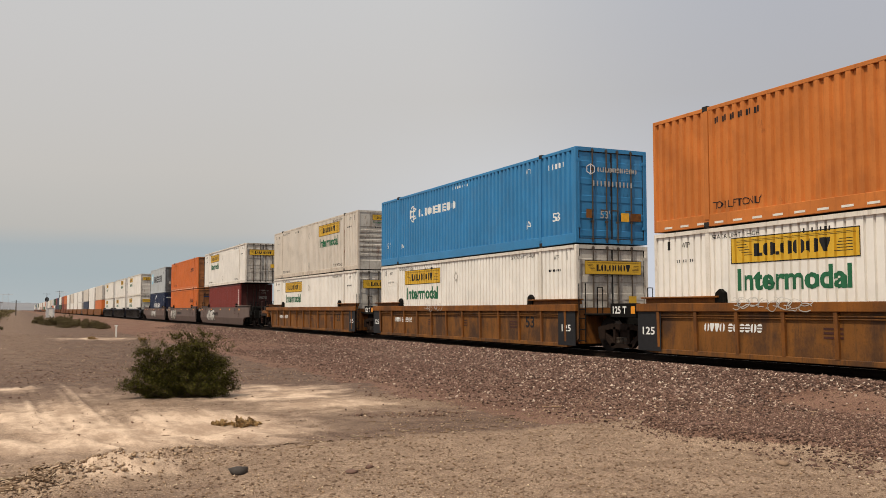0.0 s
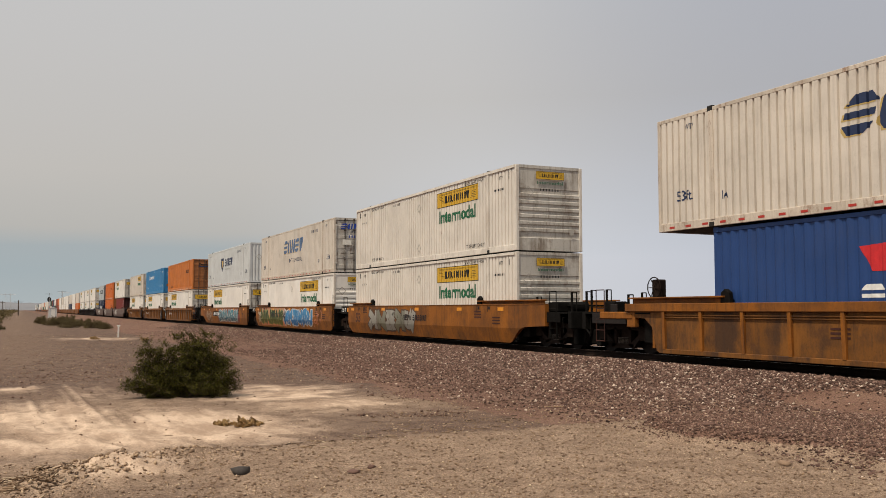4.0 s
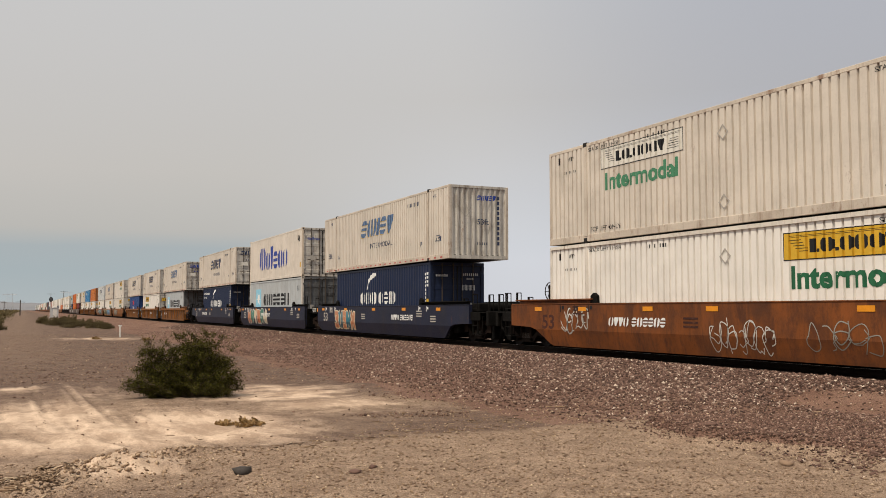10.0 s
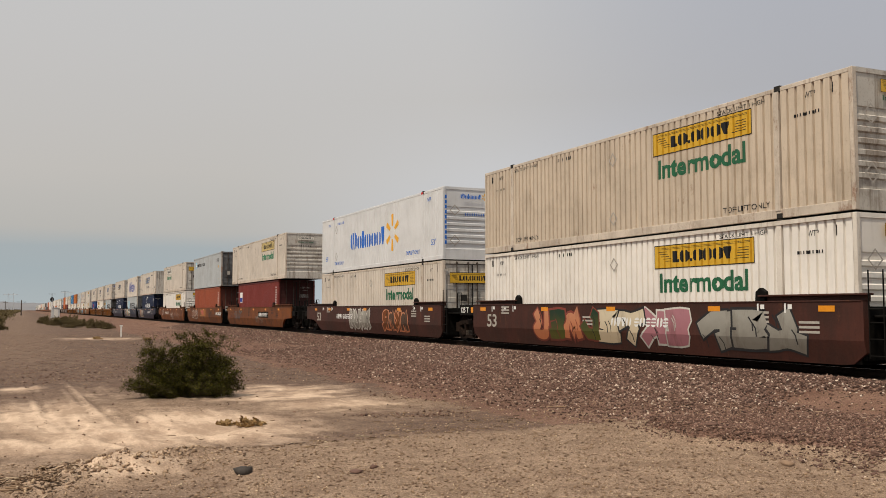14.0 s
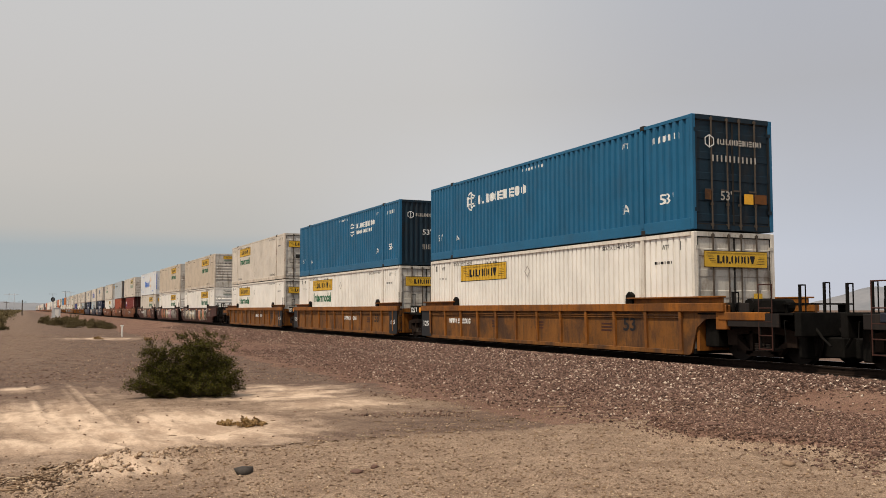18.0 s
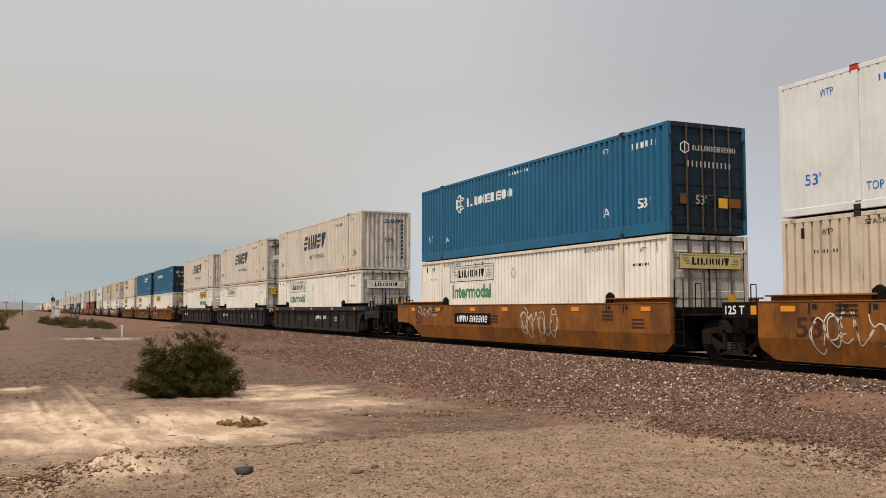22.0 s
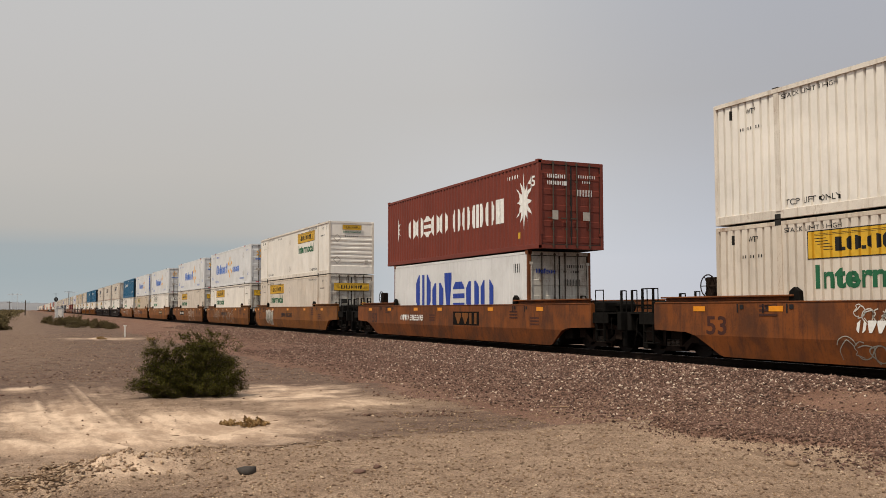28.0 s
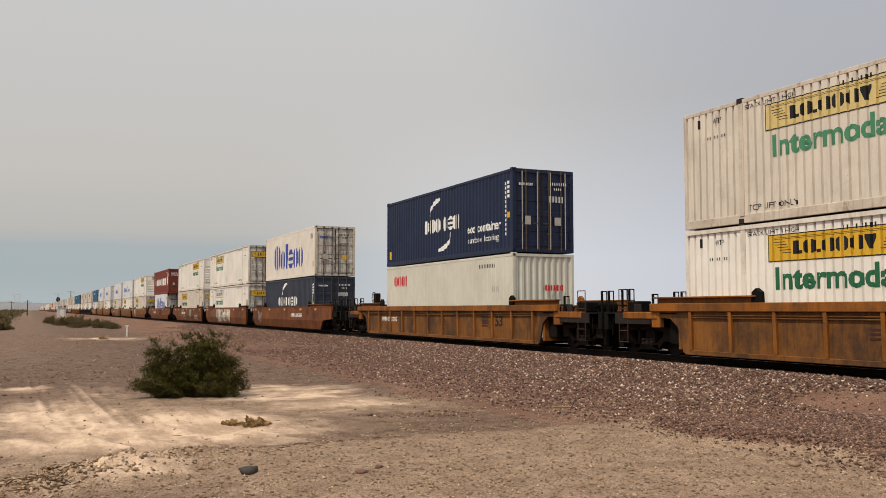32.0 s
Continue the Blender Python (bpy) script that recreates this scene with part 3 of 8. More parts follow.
def heap(x, y):
    """Spread of the low gravel heap dumped beside the apron, 0 outside to 1 inside."""
    n = 0.22 * value_noise(x * 1.7, y * 1.7, 41) + 0.12 * value_noise(x * 5, y * 5, 42)
    front = x - np.interp(y, [6.0, 7.4, 8.1, 8.9, 9.4, 10.0, 11.2, 12.0], [9.2, 8.75, 8.95, 9.05, 8.4, 7.95, 8.0, 8.9])
    back = np.interp(x, [7.8, 9.2, 10.2, 10.8, 11.8, 12.4], [11.5, 12.0, 11.9, 11.3, 10.4, 9.6]) - y
    return smooth(0.0, 0.55, front + n) * smooth(0.0, 0.5, back + n) * smooth(6.0, 6.8, y)


def ground_height(x, y):
    d = np.abs(x - TRACK_X)
    far = np.clip(1 - np.hypot(x, y) / 400, 0, 1)
    rough = 0.05 * value_noise(x * 0.35, y * 0.35, 1) + 0.035 * value_noise(x * 1.3, y * 1.1, 2) + 0.02 * value_noise(x * 4, y * 4, 3) + 0.012 * value_noise(x * 11, y * 11, 4)
    z = LOW + rough * (0.25 + far)
    bank = np.interp(d + 0.35 * value_noise(x * 0.5, y * 0.5, 6), [0, 1.95, 3.35, 5.0, 7.6], [-0.17, -0.17, -0.53, -0.58, LOW - 0.05])
    z = np.maximum(z, bank + rough * smooth(1.9, 3.4, d))
    z = np.where(d < 1.8, -0.17 + 0.3 * rough, z)
    near = smooth(0.0, 0.22, fore_edge(x, y)) * smooth(1.6, 2.6, x) * (1 - smooth(8.5, 10.5, x))
    z = z + 0.075 * near
    berm = bell(x, y, 0.95, 11.2, 1.35, 0.46, 0.72)
    z = z + 0.17 * berm * (1 + 0.7 * value_noise(x * 2.6, y * 2.6, 7)) + (0.13 * value_noise(x * 5.5, y * 4.5, 17) + 0.07 * value_noise(x * 11, y * 8, 18)) * np.sqrt(berm)
    z = z + 0.19 * heap(x, y) * (1 + 0.35 * value_noise(x * 2.2, y * 2.2, 8))
    # curved wheel ruts through the pale sand
    r, near_sand = turning(x, y)
    z = z + 0.05 * near_sand * (value_noise(r * 3.2, y * 0.15, 31) + 0.7 * value_noise(r * 8.5, y * 0.25, 32))
    return z


def ground_zones(x, y):
    d = np.abs(x - TRACK_X)
    n = 0.5 * value_noise(x * 0.8, y * 0.6, 11) + 0.3 * value_noise(x * 2.3, y * 2.0, 12)
    r, driven = turning(x, y)
    streak = 1.0 * value_noise(r * 3.2, y * 0.15, 31) + 0.8 * value_noise(r * 8.5, y * 0.25, 32) + 0.4 * value_noise(r * 19, y * 0.5, 33)
    drift_n = 0.7 * value_noise(x * 0.8, y * 2.4, 34) + 0.55 * value_noise(x * 2.6, y * 4.6, 35) + 0.3 * value_noise(x * 7, y * 5, 36)
    sand = np.maximum.reduce([1.0 * bell(x, y, 1.8, 15.2, 2.4, 2.5), 1.15 * bell(x, y, 2.6, 15.2, 1.5, 2.3), 0.95 * bell(x, y, 0.6, 17.2, 1.4, 3.4), 0.9 * bell(x, y, 0.3, 13.9, 1.9, 1.4), 0.75 * bell(x, y, -0.1, 23.6, 0.6, 1.5), 0.5 * bell(x, y, 1.4, 21.5, 0.7, 3.2),
                              0.74 * bell(x, y, 5.2, 20.4, 1.7, 2.6, -0.4), 0.58 * bell(x, y, 5.2, 17.2, 1.9, 1.5), 0.8 * bell(x, y, 1.0, 11.3, 1.6, 0.7, 0.7), 0.6 * bell(x, y, 4.5, 63, 3.0, 4.0)])
    sand = np.clip(sand * 1.05 + 0.3 * n * (sand > 0.05) + 0.5 * streak * driven * np.minimum(1, 1.6 * sand) + 0.7 * drift_n * np.minimum(1, 2 * sand) * (1 - 0.6 * driven), 0, 1) * (1 - smooth(0.0, 0.15, fore_edge(x, y)) * smooth(1.6, 2.6, x))
    tan = np.maximum(smooth(-0.1, 0.5, fore_edge(x, y)) * smooth(0.5, 2.5, x), 0.3 * bell(x, y * 0, -0.5, 0, 2.6, 1) * smooth(25, 45, y))
    tan = np.maximum.reduce([tan, bell(x, y, 1.6, 16.0, 3.2, 4.6) * 1.2, bell(x, y, 0.6, 11.3, 2.2, 1.5) * 1.6, bell(x, y, 5.8, 17.5, 2.6, 1.8) * 1.2])
    mauve = np.interp(d + 1.6 * n, [0, 3.4, 4.6, 8.2, 9.6], [1, 1, 0.85, 0.70, 0.0])
    mauve = np.maximum(mauve, 0.0)
    mauve = np.clip(mauve - 0.6 * smooth(0.1, 0.6, fore_edge(x, y)) * (1 - smooth(9.0, 10.5, x)), 0, 1)
    # trodden strip along the scraped edge
    strip = bell(x, y, 5.2, 13.3, 2.6, 0.45, 0.33)
    tan = np.maximum(tan, 0.0) * (1 - 0.8 * strip)
    mauve = np.clip(np.maximum(mauve, heap(x, y)), 0, 1)
    return sand, np.clip(tan, 0, 1), mauve


def build_ground():
    view = np.arange(-4.0, 56.0, 0.13)
    rest = np.arange(56.0, 356.0, 4.0)
    ang = np.radians(np.concatenate([view, rest]))
    rad = np.concatenate([[-0.03, 0.6, 1.2, 2, 3, 4, 5], np.geomspace(5.6, 90, 330), np.geomspace(92, 4300, 90)])
    A, R = np.meshgrid(ang, rad)
    x, y = R * np.sin(A), R * np.cos(A)
    z = ground_height(x, y)
    nr, na = x.shape
    verts = np.stack([x, y, z], -1).reshape(-1, 3)
    i, j = np.meshgrid(np.arange(nr - 1), np.arange(na), indexing="ij")
    j2 = (j + 1) % na
    faces = np.stack([i * na + j, (i + 1) * na + j, (i + 1) * na + j2, i * na + j2], -1).reshape(-1, 4)
    faces = faces[:, ::-1]
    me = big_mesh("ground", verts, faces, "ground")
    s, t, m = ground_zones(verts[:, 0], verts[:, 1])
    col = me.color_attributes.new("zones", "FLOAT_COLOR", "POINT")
    # alpha marks the strip below the cars where shade is painted
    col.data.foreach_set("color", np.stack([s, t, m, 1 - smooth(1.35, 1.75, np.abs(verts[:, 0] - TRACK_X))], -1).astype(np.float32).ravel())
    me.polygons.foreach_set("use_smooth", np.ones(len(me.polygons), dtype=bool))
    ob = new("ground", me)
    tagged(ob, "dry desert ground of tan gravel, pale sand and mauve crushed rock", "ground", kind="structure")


build_ground()


def rock_shapes(rng, count=24):
    """Angular chips with eight broken faces."""
    v = np.array([(1, 0, 0), (-1, 0, 0), (0, 1, 0), (0, -1, 0), (0, 0, 1), (0, 0, -1)], dtype=float) * 0.92
    f = np.array([(0, 2, 4), (2, 1, 4), (1, 3, 4), (3, 0, 4), (2, 0, 5), (1, 2, 5), (3, 1, 5), (0, 3, 5)])
    return [v * (1 + 0.6 * (rng.random((6, 1)) - 0.5)) * (0.6 + 0.9 * rng.random(3)) + 0.5 * (rng.random((6, 3)) - 0.5) for _ in range(count)], f


def scatter(name, places, sizes, mat, label, category, seed, sink=0.2):
    """Loose stones lying on the ground at the given places."""
    rng = np.random.default_rng(seed)
    shapes, f = rock_shapes(rng)
    n = len(places)
    pick = rng.integers(0, len(shapes), n)
    base = np.stack(shapes)[pick] * sizes[:, None, None]
    a, t = rng.random(n) * 6.283, (rng.random(n) - 0.5) * 1.2
    c, s, ct, st = np.cos(a), np.sin(a), np.cos(t), np.sin(t)
    X, Y, Z = base[..., 0], base[..., 1], base[..., 2] * 0.72
    Y, Z = Y * ct[:, None] - Z * st[:, None], Y * st[:, None] + Z * ct[:, None]
    X, Y = X * c[:, None] - Y * s[:, None], X * s[:, None] + Y * c[:, None]
    z0 = ground_height(places[:, 0], places[:, 1]) + sizes * (0.5 - sink)
    v = np.stack([X + places[:, 0:1], Y + places[:, 1:2], Z + z0[:, None]], -1).reshape(-1, 3)
    faces = (f[None] + (np.arange(n) * 6)[:, None, None]).reshape(-1, 3)
    ob = new(name, big_mesh(name, v, faces, mat))
    return tagged(ob, label, category, kind="stuff")


def build_stones():
    rng = np.random.default_rng(4)

    def spread(n, x0, x1, y0, y1, power=1.0):
        u = rng.random(n) ** power
        return np.stack([x0 + (x1 - x0) * rng.random(n), y0 + (y1 - y0) * u], -1)
    # shoulder of the track bed
    p = np.vstack([spread(88000, 12.3, 14.9, 6, 38), spread(26000, 12.3, 14.9, 38, 95), spread(3000, 17.4, 20, 5, 60)])
    keep = rng.random(len(p)) > 0.97 * np.minimum(1, 1.6 * bell(p[:, 0], p[:, 1], 13.2, 12.0, 0.75, 1.6))
    p = p[keep]
    scatter("ballast_stones", p, 0.017 + 0.026 * rng.random(len(p)) ** 2 + 0.016 * (rng.random(len(p)) > 0.96), "ballast", "crushed mauve ballast rock piled along the track", "gravel", 5)
    p = np.vstack([spread(60000, 8.2, 12.8, 7, 42, 1.2), spread(9000, 8.2, 12.8, 42, 80)])
    w = rng.random(len(p)) < np.clip((p[:, 0] - 7.6) / 3.5, 0.15, 1) * (1 - 0.92 * heap(p[:, 0], p[:, 1])) * (1 - 0.95 * np.minimum(1, 1.5 * bell(p[:, 0], p[:, 1], 12.9, 11.5, 0.7, 1.2)))
    p = p[w]
    scatter("apron_gravel", p, 0.011 + 0.028 * rng.random(len(p)) ** 3, "ballast", "loose mauve gravel spread below the ballast", "gravel", 6)
    p = spread(70000, 7.6, 12.6, 6.2, 12.6)
    p = p[rng.random(len(p)) < 1.1 * heap(p[:, 0], p[:, 1]) - 0.08]
    scatter("gravel_heap_stones", p, 0.008 + 0.018 * rng.random(len(p)) ** 2, "heaprock", "low heap of dark reddish crushed gravel", "gravel", 7)
    a, r = np.radians(rng.uniform(-2, 52, 62000)), 6.2 + 13 * rng.random(62000) ** 1.4
    p = np.stack([r * np.sin(a), r * np.cos(a)], -1)
    s, t, m = ground_zones(p[:, 0], p[:, 1])
    p = p[rng.random(len(p)) > np.maximum(np.minimum(0.98, s * 2.2), 0.9 * (t > 0.3) * (p[:, 1] > 12.3) * (p[:, 0] < 7))]
    scatter("foreground_pebbles", p, 0.0055 + 0.018 * rng.random(len(p)) ** 5, "pebble", "small tan pebbles on packed dirt", "gravel", 8)
    u, v = rng.random(3200), rng.standard_normal(3200)
    p = np.stack([-0.1 + 2.1 * u + 0.16 * rng.standard_normal(3200) + 0.22 * v, 10.3 + 1.75 * u - 0.24 * v], -1)
    scatter("earth_clods", p, 0.005 + 0.028 * rng.random(len(p)) ** 7, "clod", "broken sandy earth clods along a low berm", "soil", 18)
    a, r = np.radians(rng.uniform(-2.5, 26, 44000)), 16 + 60 * rng.random(44000) ** 1.5
    p = np.stack([r * np.sin(a), r * np.cos(a)], -1)
    p = p[p[:, 0] < 9]
    s, t, m = ground_zones(p[:, 0], p[:, 1])
    p = p[rng.random(len(p)) > np.minimum(0.99, 4.5 * s)]
    half = rng.random(len(p)) < 0.5
    scatter("roadside_chips", p[half], 0.008 + 0.026 * rng.random(half.sum()) ** 4, "heaprock", "dark reddish rock chips on the dirt beside the road", "gravel", 19)
    p = p[~half]
    scatter("roadside_gravel", p, 0.008 + 0.022 * rng.random(len(p)) ** 4, "pebble", "scattered gravel on the dirt beside the road", "gravel", 9)


build_stones()


def build_track():
    track = tagged(new("railway_track"), "single railway track with steel rails on timber ties in mauve ballast", "railway track", kind="structure")
    prof = [(-0.07, -0.17), (0.07, -0.17), (0.07, -0.15), (0.012, -0.135), (0.012, -0.045), (0.036, -0.035), (0.036, -0.004), (0.03, 0.0), (-0.03, 0.0), (-0.036, -0.004), (-0.036, -0.035), (-0.012, -0.045), (-0.012, -0.135), (-0.07, -0.15)]
    for side in (-1, 1):
        part("rail", mesh_of(("rail", side), lambda: prism([(TRACK_X + side * 0.7535 + px, pz) for px, pz in prof], "y", -120, 1800), "iron"), track, "worn steel rail")
        part("rail_head", mesh_of(("rail_head", side), lambda: boxes((TRACK_X + side * 0.7535 - 0.026, TRACK_X + side * 0.7535 + 0.026, -120, 1800, 0.0, 0.003)), "railtop"), track, "polished running surface")
    tie = mesh_of("tie", lambda: boxes((TRACK_X - 1.3, TRACK_X + 1.3, -0.115, 0.115, -0.33, -0.172), bevel=0.012), "tie")
    for i in range(200):
        part("tie", tie, track, at=pose(0, -4 + i * 0.51, 0))


build_track()

# ---- lettering and painted shapes ----
SIDE = Matrix(((0, 0, -1, 0), (-1, 0, 0, 0), (0, 1, 0, 0), (0, 0, 0, 1)))   # faces -x, reads towards -y
REAR = Matrix(((1, 0, 0, 0), (0, 0, -1, 0), (0, 1, 0, 0), (0, 0, 0, 1)))    # faces -y, reads towards +x


def text_mesh(body, w, h, mat, bold=0.02):
    k = ("text", body, round(w, 3), round(h, 3), mat)
    if k in MESH:
        return MESH[k]
    cu = bpy.data.curves.new("lettering", "FONT")
    cu.body, cu.offset, cu.resolution_u = body, bold, 3
    ob = new("lettering", cu)
    me = bpy.data.meshes.new_from_object(ob.evaluated_get(bpy.context.evaluated_depsgraph_get()))
    bpy.data.objects.remove(ob)
    bpy.data.curves.remove(cu)
    co = np.empty(len(me.vertices) * 3, dtype=np.float32)
    me.vertices.foreach_get("co", co)
    co = co.reshape(-1, 3)
    lo, hi = co.min(0), co.max(0)
    co = (co - lo) / np.maximum(hi - lo, 1e-6) * np.array([w, h, 0])
    me.vertices.foreach_set("co", co.astype(np.float32).ravel())
    me.materials.clear()
    me.materials.append(MAT[mat])
    me.update()
    MESH[k] = me
    return me


def flat(polys, rise=0.0):
    bm = bmesh.new()
    for i, p in enumerate(polys):
        bm.faces.new([bm.verts.new((x, y, rise * i)) for x, y in p])
    return bm


def flowing(key, cuts=4):
    """A smooth line through the key points."""
    pts = []
    n = len(key)
    for i in range(n - 1):
        p0, p1, p2, p3 = (Vector(key[min(n - 1, max(0, k))]) for k in (i - 1, i, i + 1, i + 2))
        for s in range(cuts):
            t = s / cuts
            q = 0.5 * ((2 * p1) + (p2 - p0) * t + (2 * p0 - 5 * p1 + 4 * p2 - p3) * t * t + (3 * p1 - p0 - 3 * p2 + p3) * t ** 3)
            pts.append((q.x, q.y))
    return pts + [tuple(key[-1])]


def rect(x0, y0, x1, y1, shear=0.0):
    return [(x0 + y0 * shear, y0), (x1 + y0 * shear, y0), (x1 + y1 * shear, y1), (x0 + y1 * shear, y1)]


def ring(cx, cy, rx, ry, t, n=16, a0=0.0, a1=2 * math.pi, shear=0.0):
    out = []
    for i in range(n):
        a, b = a0 + (a1 - a0) * i / n, a0 + (a1 - a0) * (i + 1) / n
        q = [(cx + rx * math.cos(a), cy + ry * math.sin(a)), (cx + rx * math.cos(b), cy + ry * math.sin(b)),
             (cx + (rx - t) * math.cos(b), cy + (ry - t) * math.sin(b)), (cx + (rx - t) * math.cos(a), cy + (ry - t) * math.sin(a))]
        out.append([(x + y * shear, y) for x, y in q])
    return out


def frame_bars(w, h, t):
    return [rect(0, 0, w, t), rect(0, h - t, w, h), rect(0, t, t, h - t), rect(w - t, t, w, h - t)]


def stroke(pts, t, closed=False):
    """A band of even width t along a line, mitred at its corners, as a row of quads."""
    n = len(pts)
    P = [Vector(q) for q in pts]
    left, right = [], []
    for i in range(n):
        back = P[i] - P[i - 1] if (i or closed) else P[1] - P[0]
        ahead = P[(i + 1) % n] - P[i] if (i < n - 1 or closed) else back
        d0, d1 = back.normalized(), ahead.normalized()
        n0, n1 = Vector((-d0.y, d0.x)), Vector((-d1.y, d1.x))
        m = (n0 + n1).normalized() if (n0 + n1).length > 1e-4 else n0
        m = m * (t / 2 / max(0.5, m.dot(n0)))
        left.append(tuple(P[i] + m))
        right.append(tuple(P[i] - m))
    last = n if closed else n - 1
    return [[right[i], right[(i + 1) % n], left[(i + 1) % n], left[i]] for i in range(last)]


def cleft(poly, px, py, nx, ny, gap):
    """A convex polygon cut in two along a line, with a gap between the pieces."""
    out = []
    for sign in (1, -1):
        c = sign * (px * nx + py * ny) + gap / 2
        keep = []
        for i, p in enumerate(poly):
            q = poly[(i + 1) % len(poly)]
            dp, dq = sign * (p[0] * nx + p[1] * ny) - c, sign * (q[0] * nx + q[1] * ny) - c
            if dp >= 0:
                keep.append(p)
            if dp * dq < 0:
                f = dp / (dp - dq)
                keep.append((p[0] + (q[0] - p[0]) * f, p[1] + (q[1] - p[1]) * f))
        if len(keep) > 2:
            out.append(keep)
    return out


BLOCK_WIDTH = {"O": 0.9, "C": 0.86, "N": 0.86, "U": 0.86, "M": 1.15, "W": 1.2, "A": 0.95, "I": 0.36, "T": 0.75, "E": 0.78, "H": 0.86, "o": 0.8, "c": 0.74, "n": 0.74, "m": 1.14, "e": 0.78, "t": 0.5, ".": 0.3, " ": 0.4}


def block_shape(c, a, b, h, t):
    """Plain chamfered blocks with slits, each as wide and high as one sign of a painted mark."""
    x = h * 0.74 if c in "oncme" else h
    d, k, m = b - a, c.upper(), (a + b) / 2
    e = min(0.26 * d, 0.22 * x)
    solid = [(a + e, 0), (b - e, 0), (b, e), (b, x - e), (b - e, x), (a + e, x), (a, x - e), (a, e)]
    if k in "I.":
        return [rect(a, 0, b, h if k == "I" else min(d, h * 0.25))]
    if k in "OC":
        return cleft(solid, m + d * (0.0 if k == "O" else 0.16), x / 2, 1.0, 0.0, d * 0.26)
    if k == "E":
        top = cleft(solid, m, x * 0.66, 0.0, 1.0, x * 0.16)
        return top[:1] + cleft(top[1], m, x * 0.33, 0.0, 1.0, x * 0.16)
    if k in "NUH":
        return cleft(solid if k != "H" else rect(a, 0, b, h), m, x / 2, 1.0, 0.0, d * 0.36)
    if k == "A":
        return cleft([(a, 0), (b, 0), (m + d * 0.26, h), (m - d * 0.26, h)], m, h / 2, 1.0, 0.0, d * 0.2)
    if k in "MW":
        s = 0.0 if k == "M" else 0.16
        first = cleft(solid, a + d * 0.66, x / 2, 1.0, s, d * 0.15)
        return first[:1] + cleft(first[1], a + d * 0.34, x / 2, 1.0, s, d * 0.15)
    return [[(m - t * 0.45, 0), (m + t * 0.45, 0), (b, h - t), (b, h), (a, h), (a, h - t)]]


def bar_word(codes, w, h, shear=0.0, stem=0.2):
    """A row of plain slit blocks and bars with the rhythm of a painted mark."""
    k, x, polys = w / sum(BLOCK_WIDTH[c] for c in codes), 0.0, []
    for c in codes:
        cw = BLOCK_WIDTH[c] * k
        if c != " ":
            polys += [[(px + py * shear, py) for px, py in q] for q in block_shape(c, x + cw * 0.06, x + cw * 0.94, h, stem * h)]
        x += cw
    bm = flat(polys)
    bmesh.ops.remove_doubles(bm, verts=bm.verts[:], dist=1e-5)
    return bm


def shape(key, maker, mat):
    return mesh_of(("shape",) + key, maker, mat)


def ribbon(pts, width):
    polys = []
    n = len(pts)
    off = []
    for i in range(n):
        a, b = Vector(pts[max(0, i - 1)]), Vector(pts[min(n - 1, i + 1)])
        d = (b - a).normalized()
        w = width[i] if isinstance(width, list) else width
        off.append((d.y * -w / 2, d.x * w / 2))
    for i in range(n - 1):
        p, q, o, r = pts[i], pts[i + 1], off[i], off[i + 1]
        polys.append([(p[0] - o[0], p[1] - o[1]), (q[0] - r[0], q[1] - r[1]), (q[0] + r[0], q[1] + r[1]), (p[0] + o[0], p[1] + o[1])])
    return polys


def tucked(polys, z0, rise=0.0):
    """Flat paint that follows a car's side where it tapers towards the sill; z0 is the height of its base."""
    bm = flat(polys, rise)
    bmesh.ops.bisect_plane(bm, geom=bm.verts[:] + bm.edges[:] + bm.faces[:], plane_co=(0, 0.58 - z0, 0), plane_no=(0, 1, 0))
    for v in bm.verts:
        v.co.z -= min(0.125, max(0.0, 0.58 - z0 - v.co.y) * 0.25)
    return bm


SPRAY_FORMS = [
    [[(0.05, 0.0), (0.0, 0.9), (0.2, 1.0)], [(0.1, 0.1), (0.6, 0.14), (1.0, 0.5)]],
    [[(0.0, 1.0), (0.02, 0.25), (0.3, 0.02), (0.75, 0.06), (0.95, 0.3), (0.7, 0.6), (1.0, 1.0)]],
    [[(0.05, 0.0), (0.02, 1.0)], [(0.95, 1.0), (0.3, 0.5), (0.7, 0.3), (1.0, 0.0)]],
    [[(0.95, 0.95), (0.08, 0.92), (0.2, 0.5), (0.03, 0.05), (1.0, 0.05)], [(0.35, 0.5), (0.8, 0.62)]],
    [[(0.02, 0.0), (0.05, 1.0), (0.7, 0.98), (0.95, 0.75), (0.7, 0.5), (0.25, 0.46)], [(0.45, 0.4), (0.6, 0.2), (1.0, 0.0)]],
    [[(0.0, 0.0), (0.2, 0.5), (0.04, 0.98), (0.8, 0.35), (0.95, 0.05), (1.0, 1.0)]],
    [[(0.0, 1.0), (0.22, 0.06), (0.45, 0.7), (0.55, 0.2), (0.9, 0.3), (1.0, 1.0)]],
    [[(0.5, 0.0), (0.35, 0.45), (0.5, 0.85)], [(0.0, 0.95), (0.5, 0.8), (1.0, 0.9), (0.95, 0.6)]]]


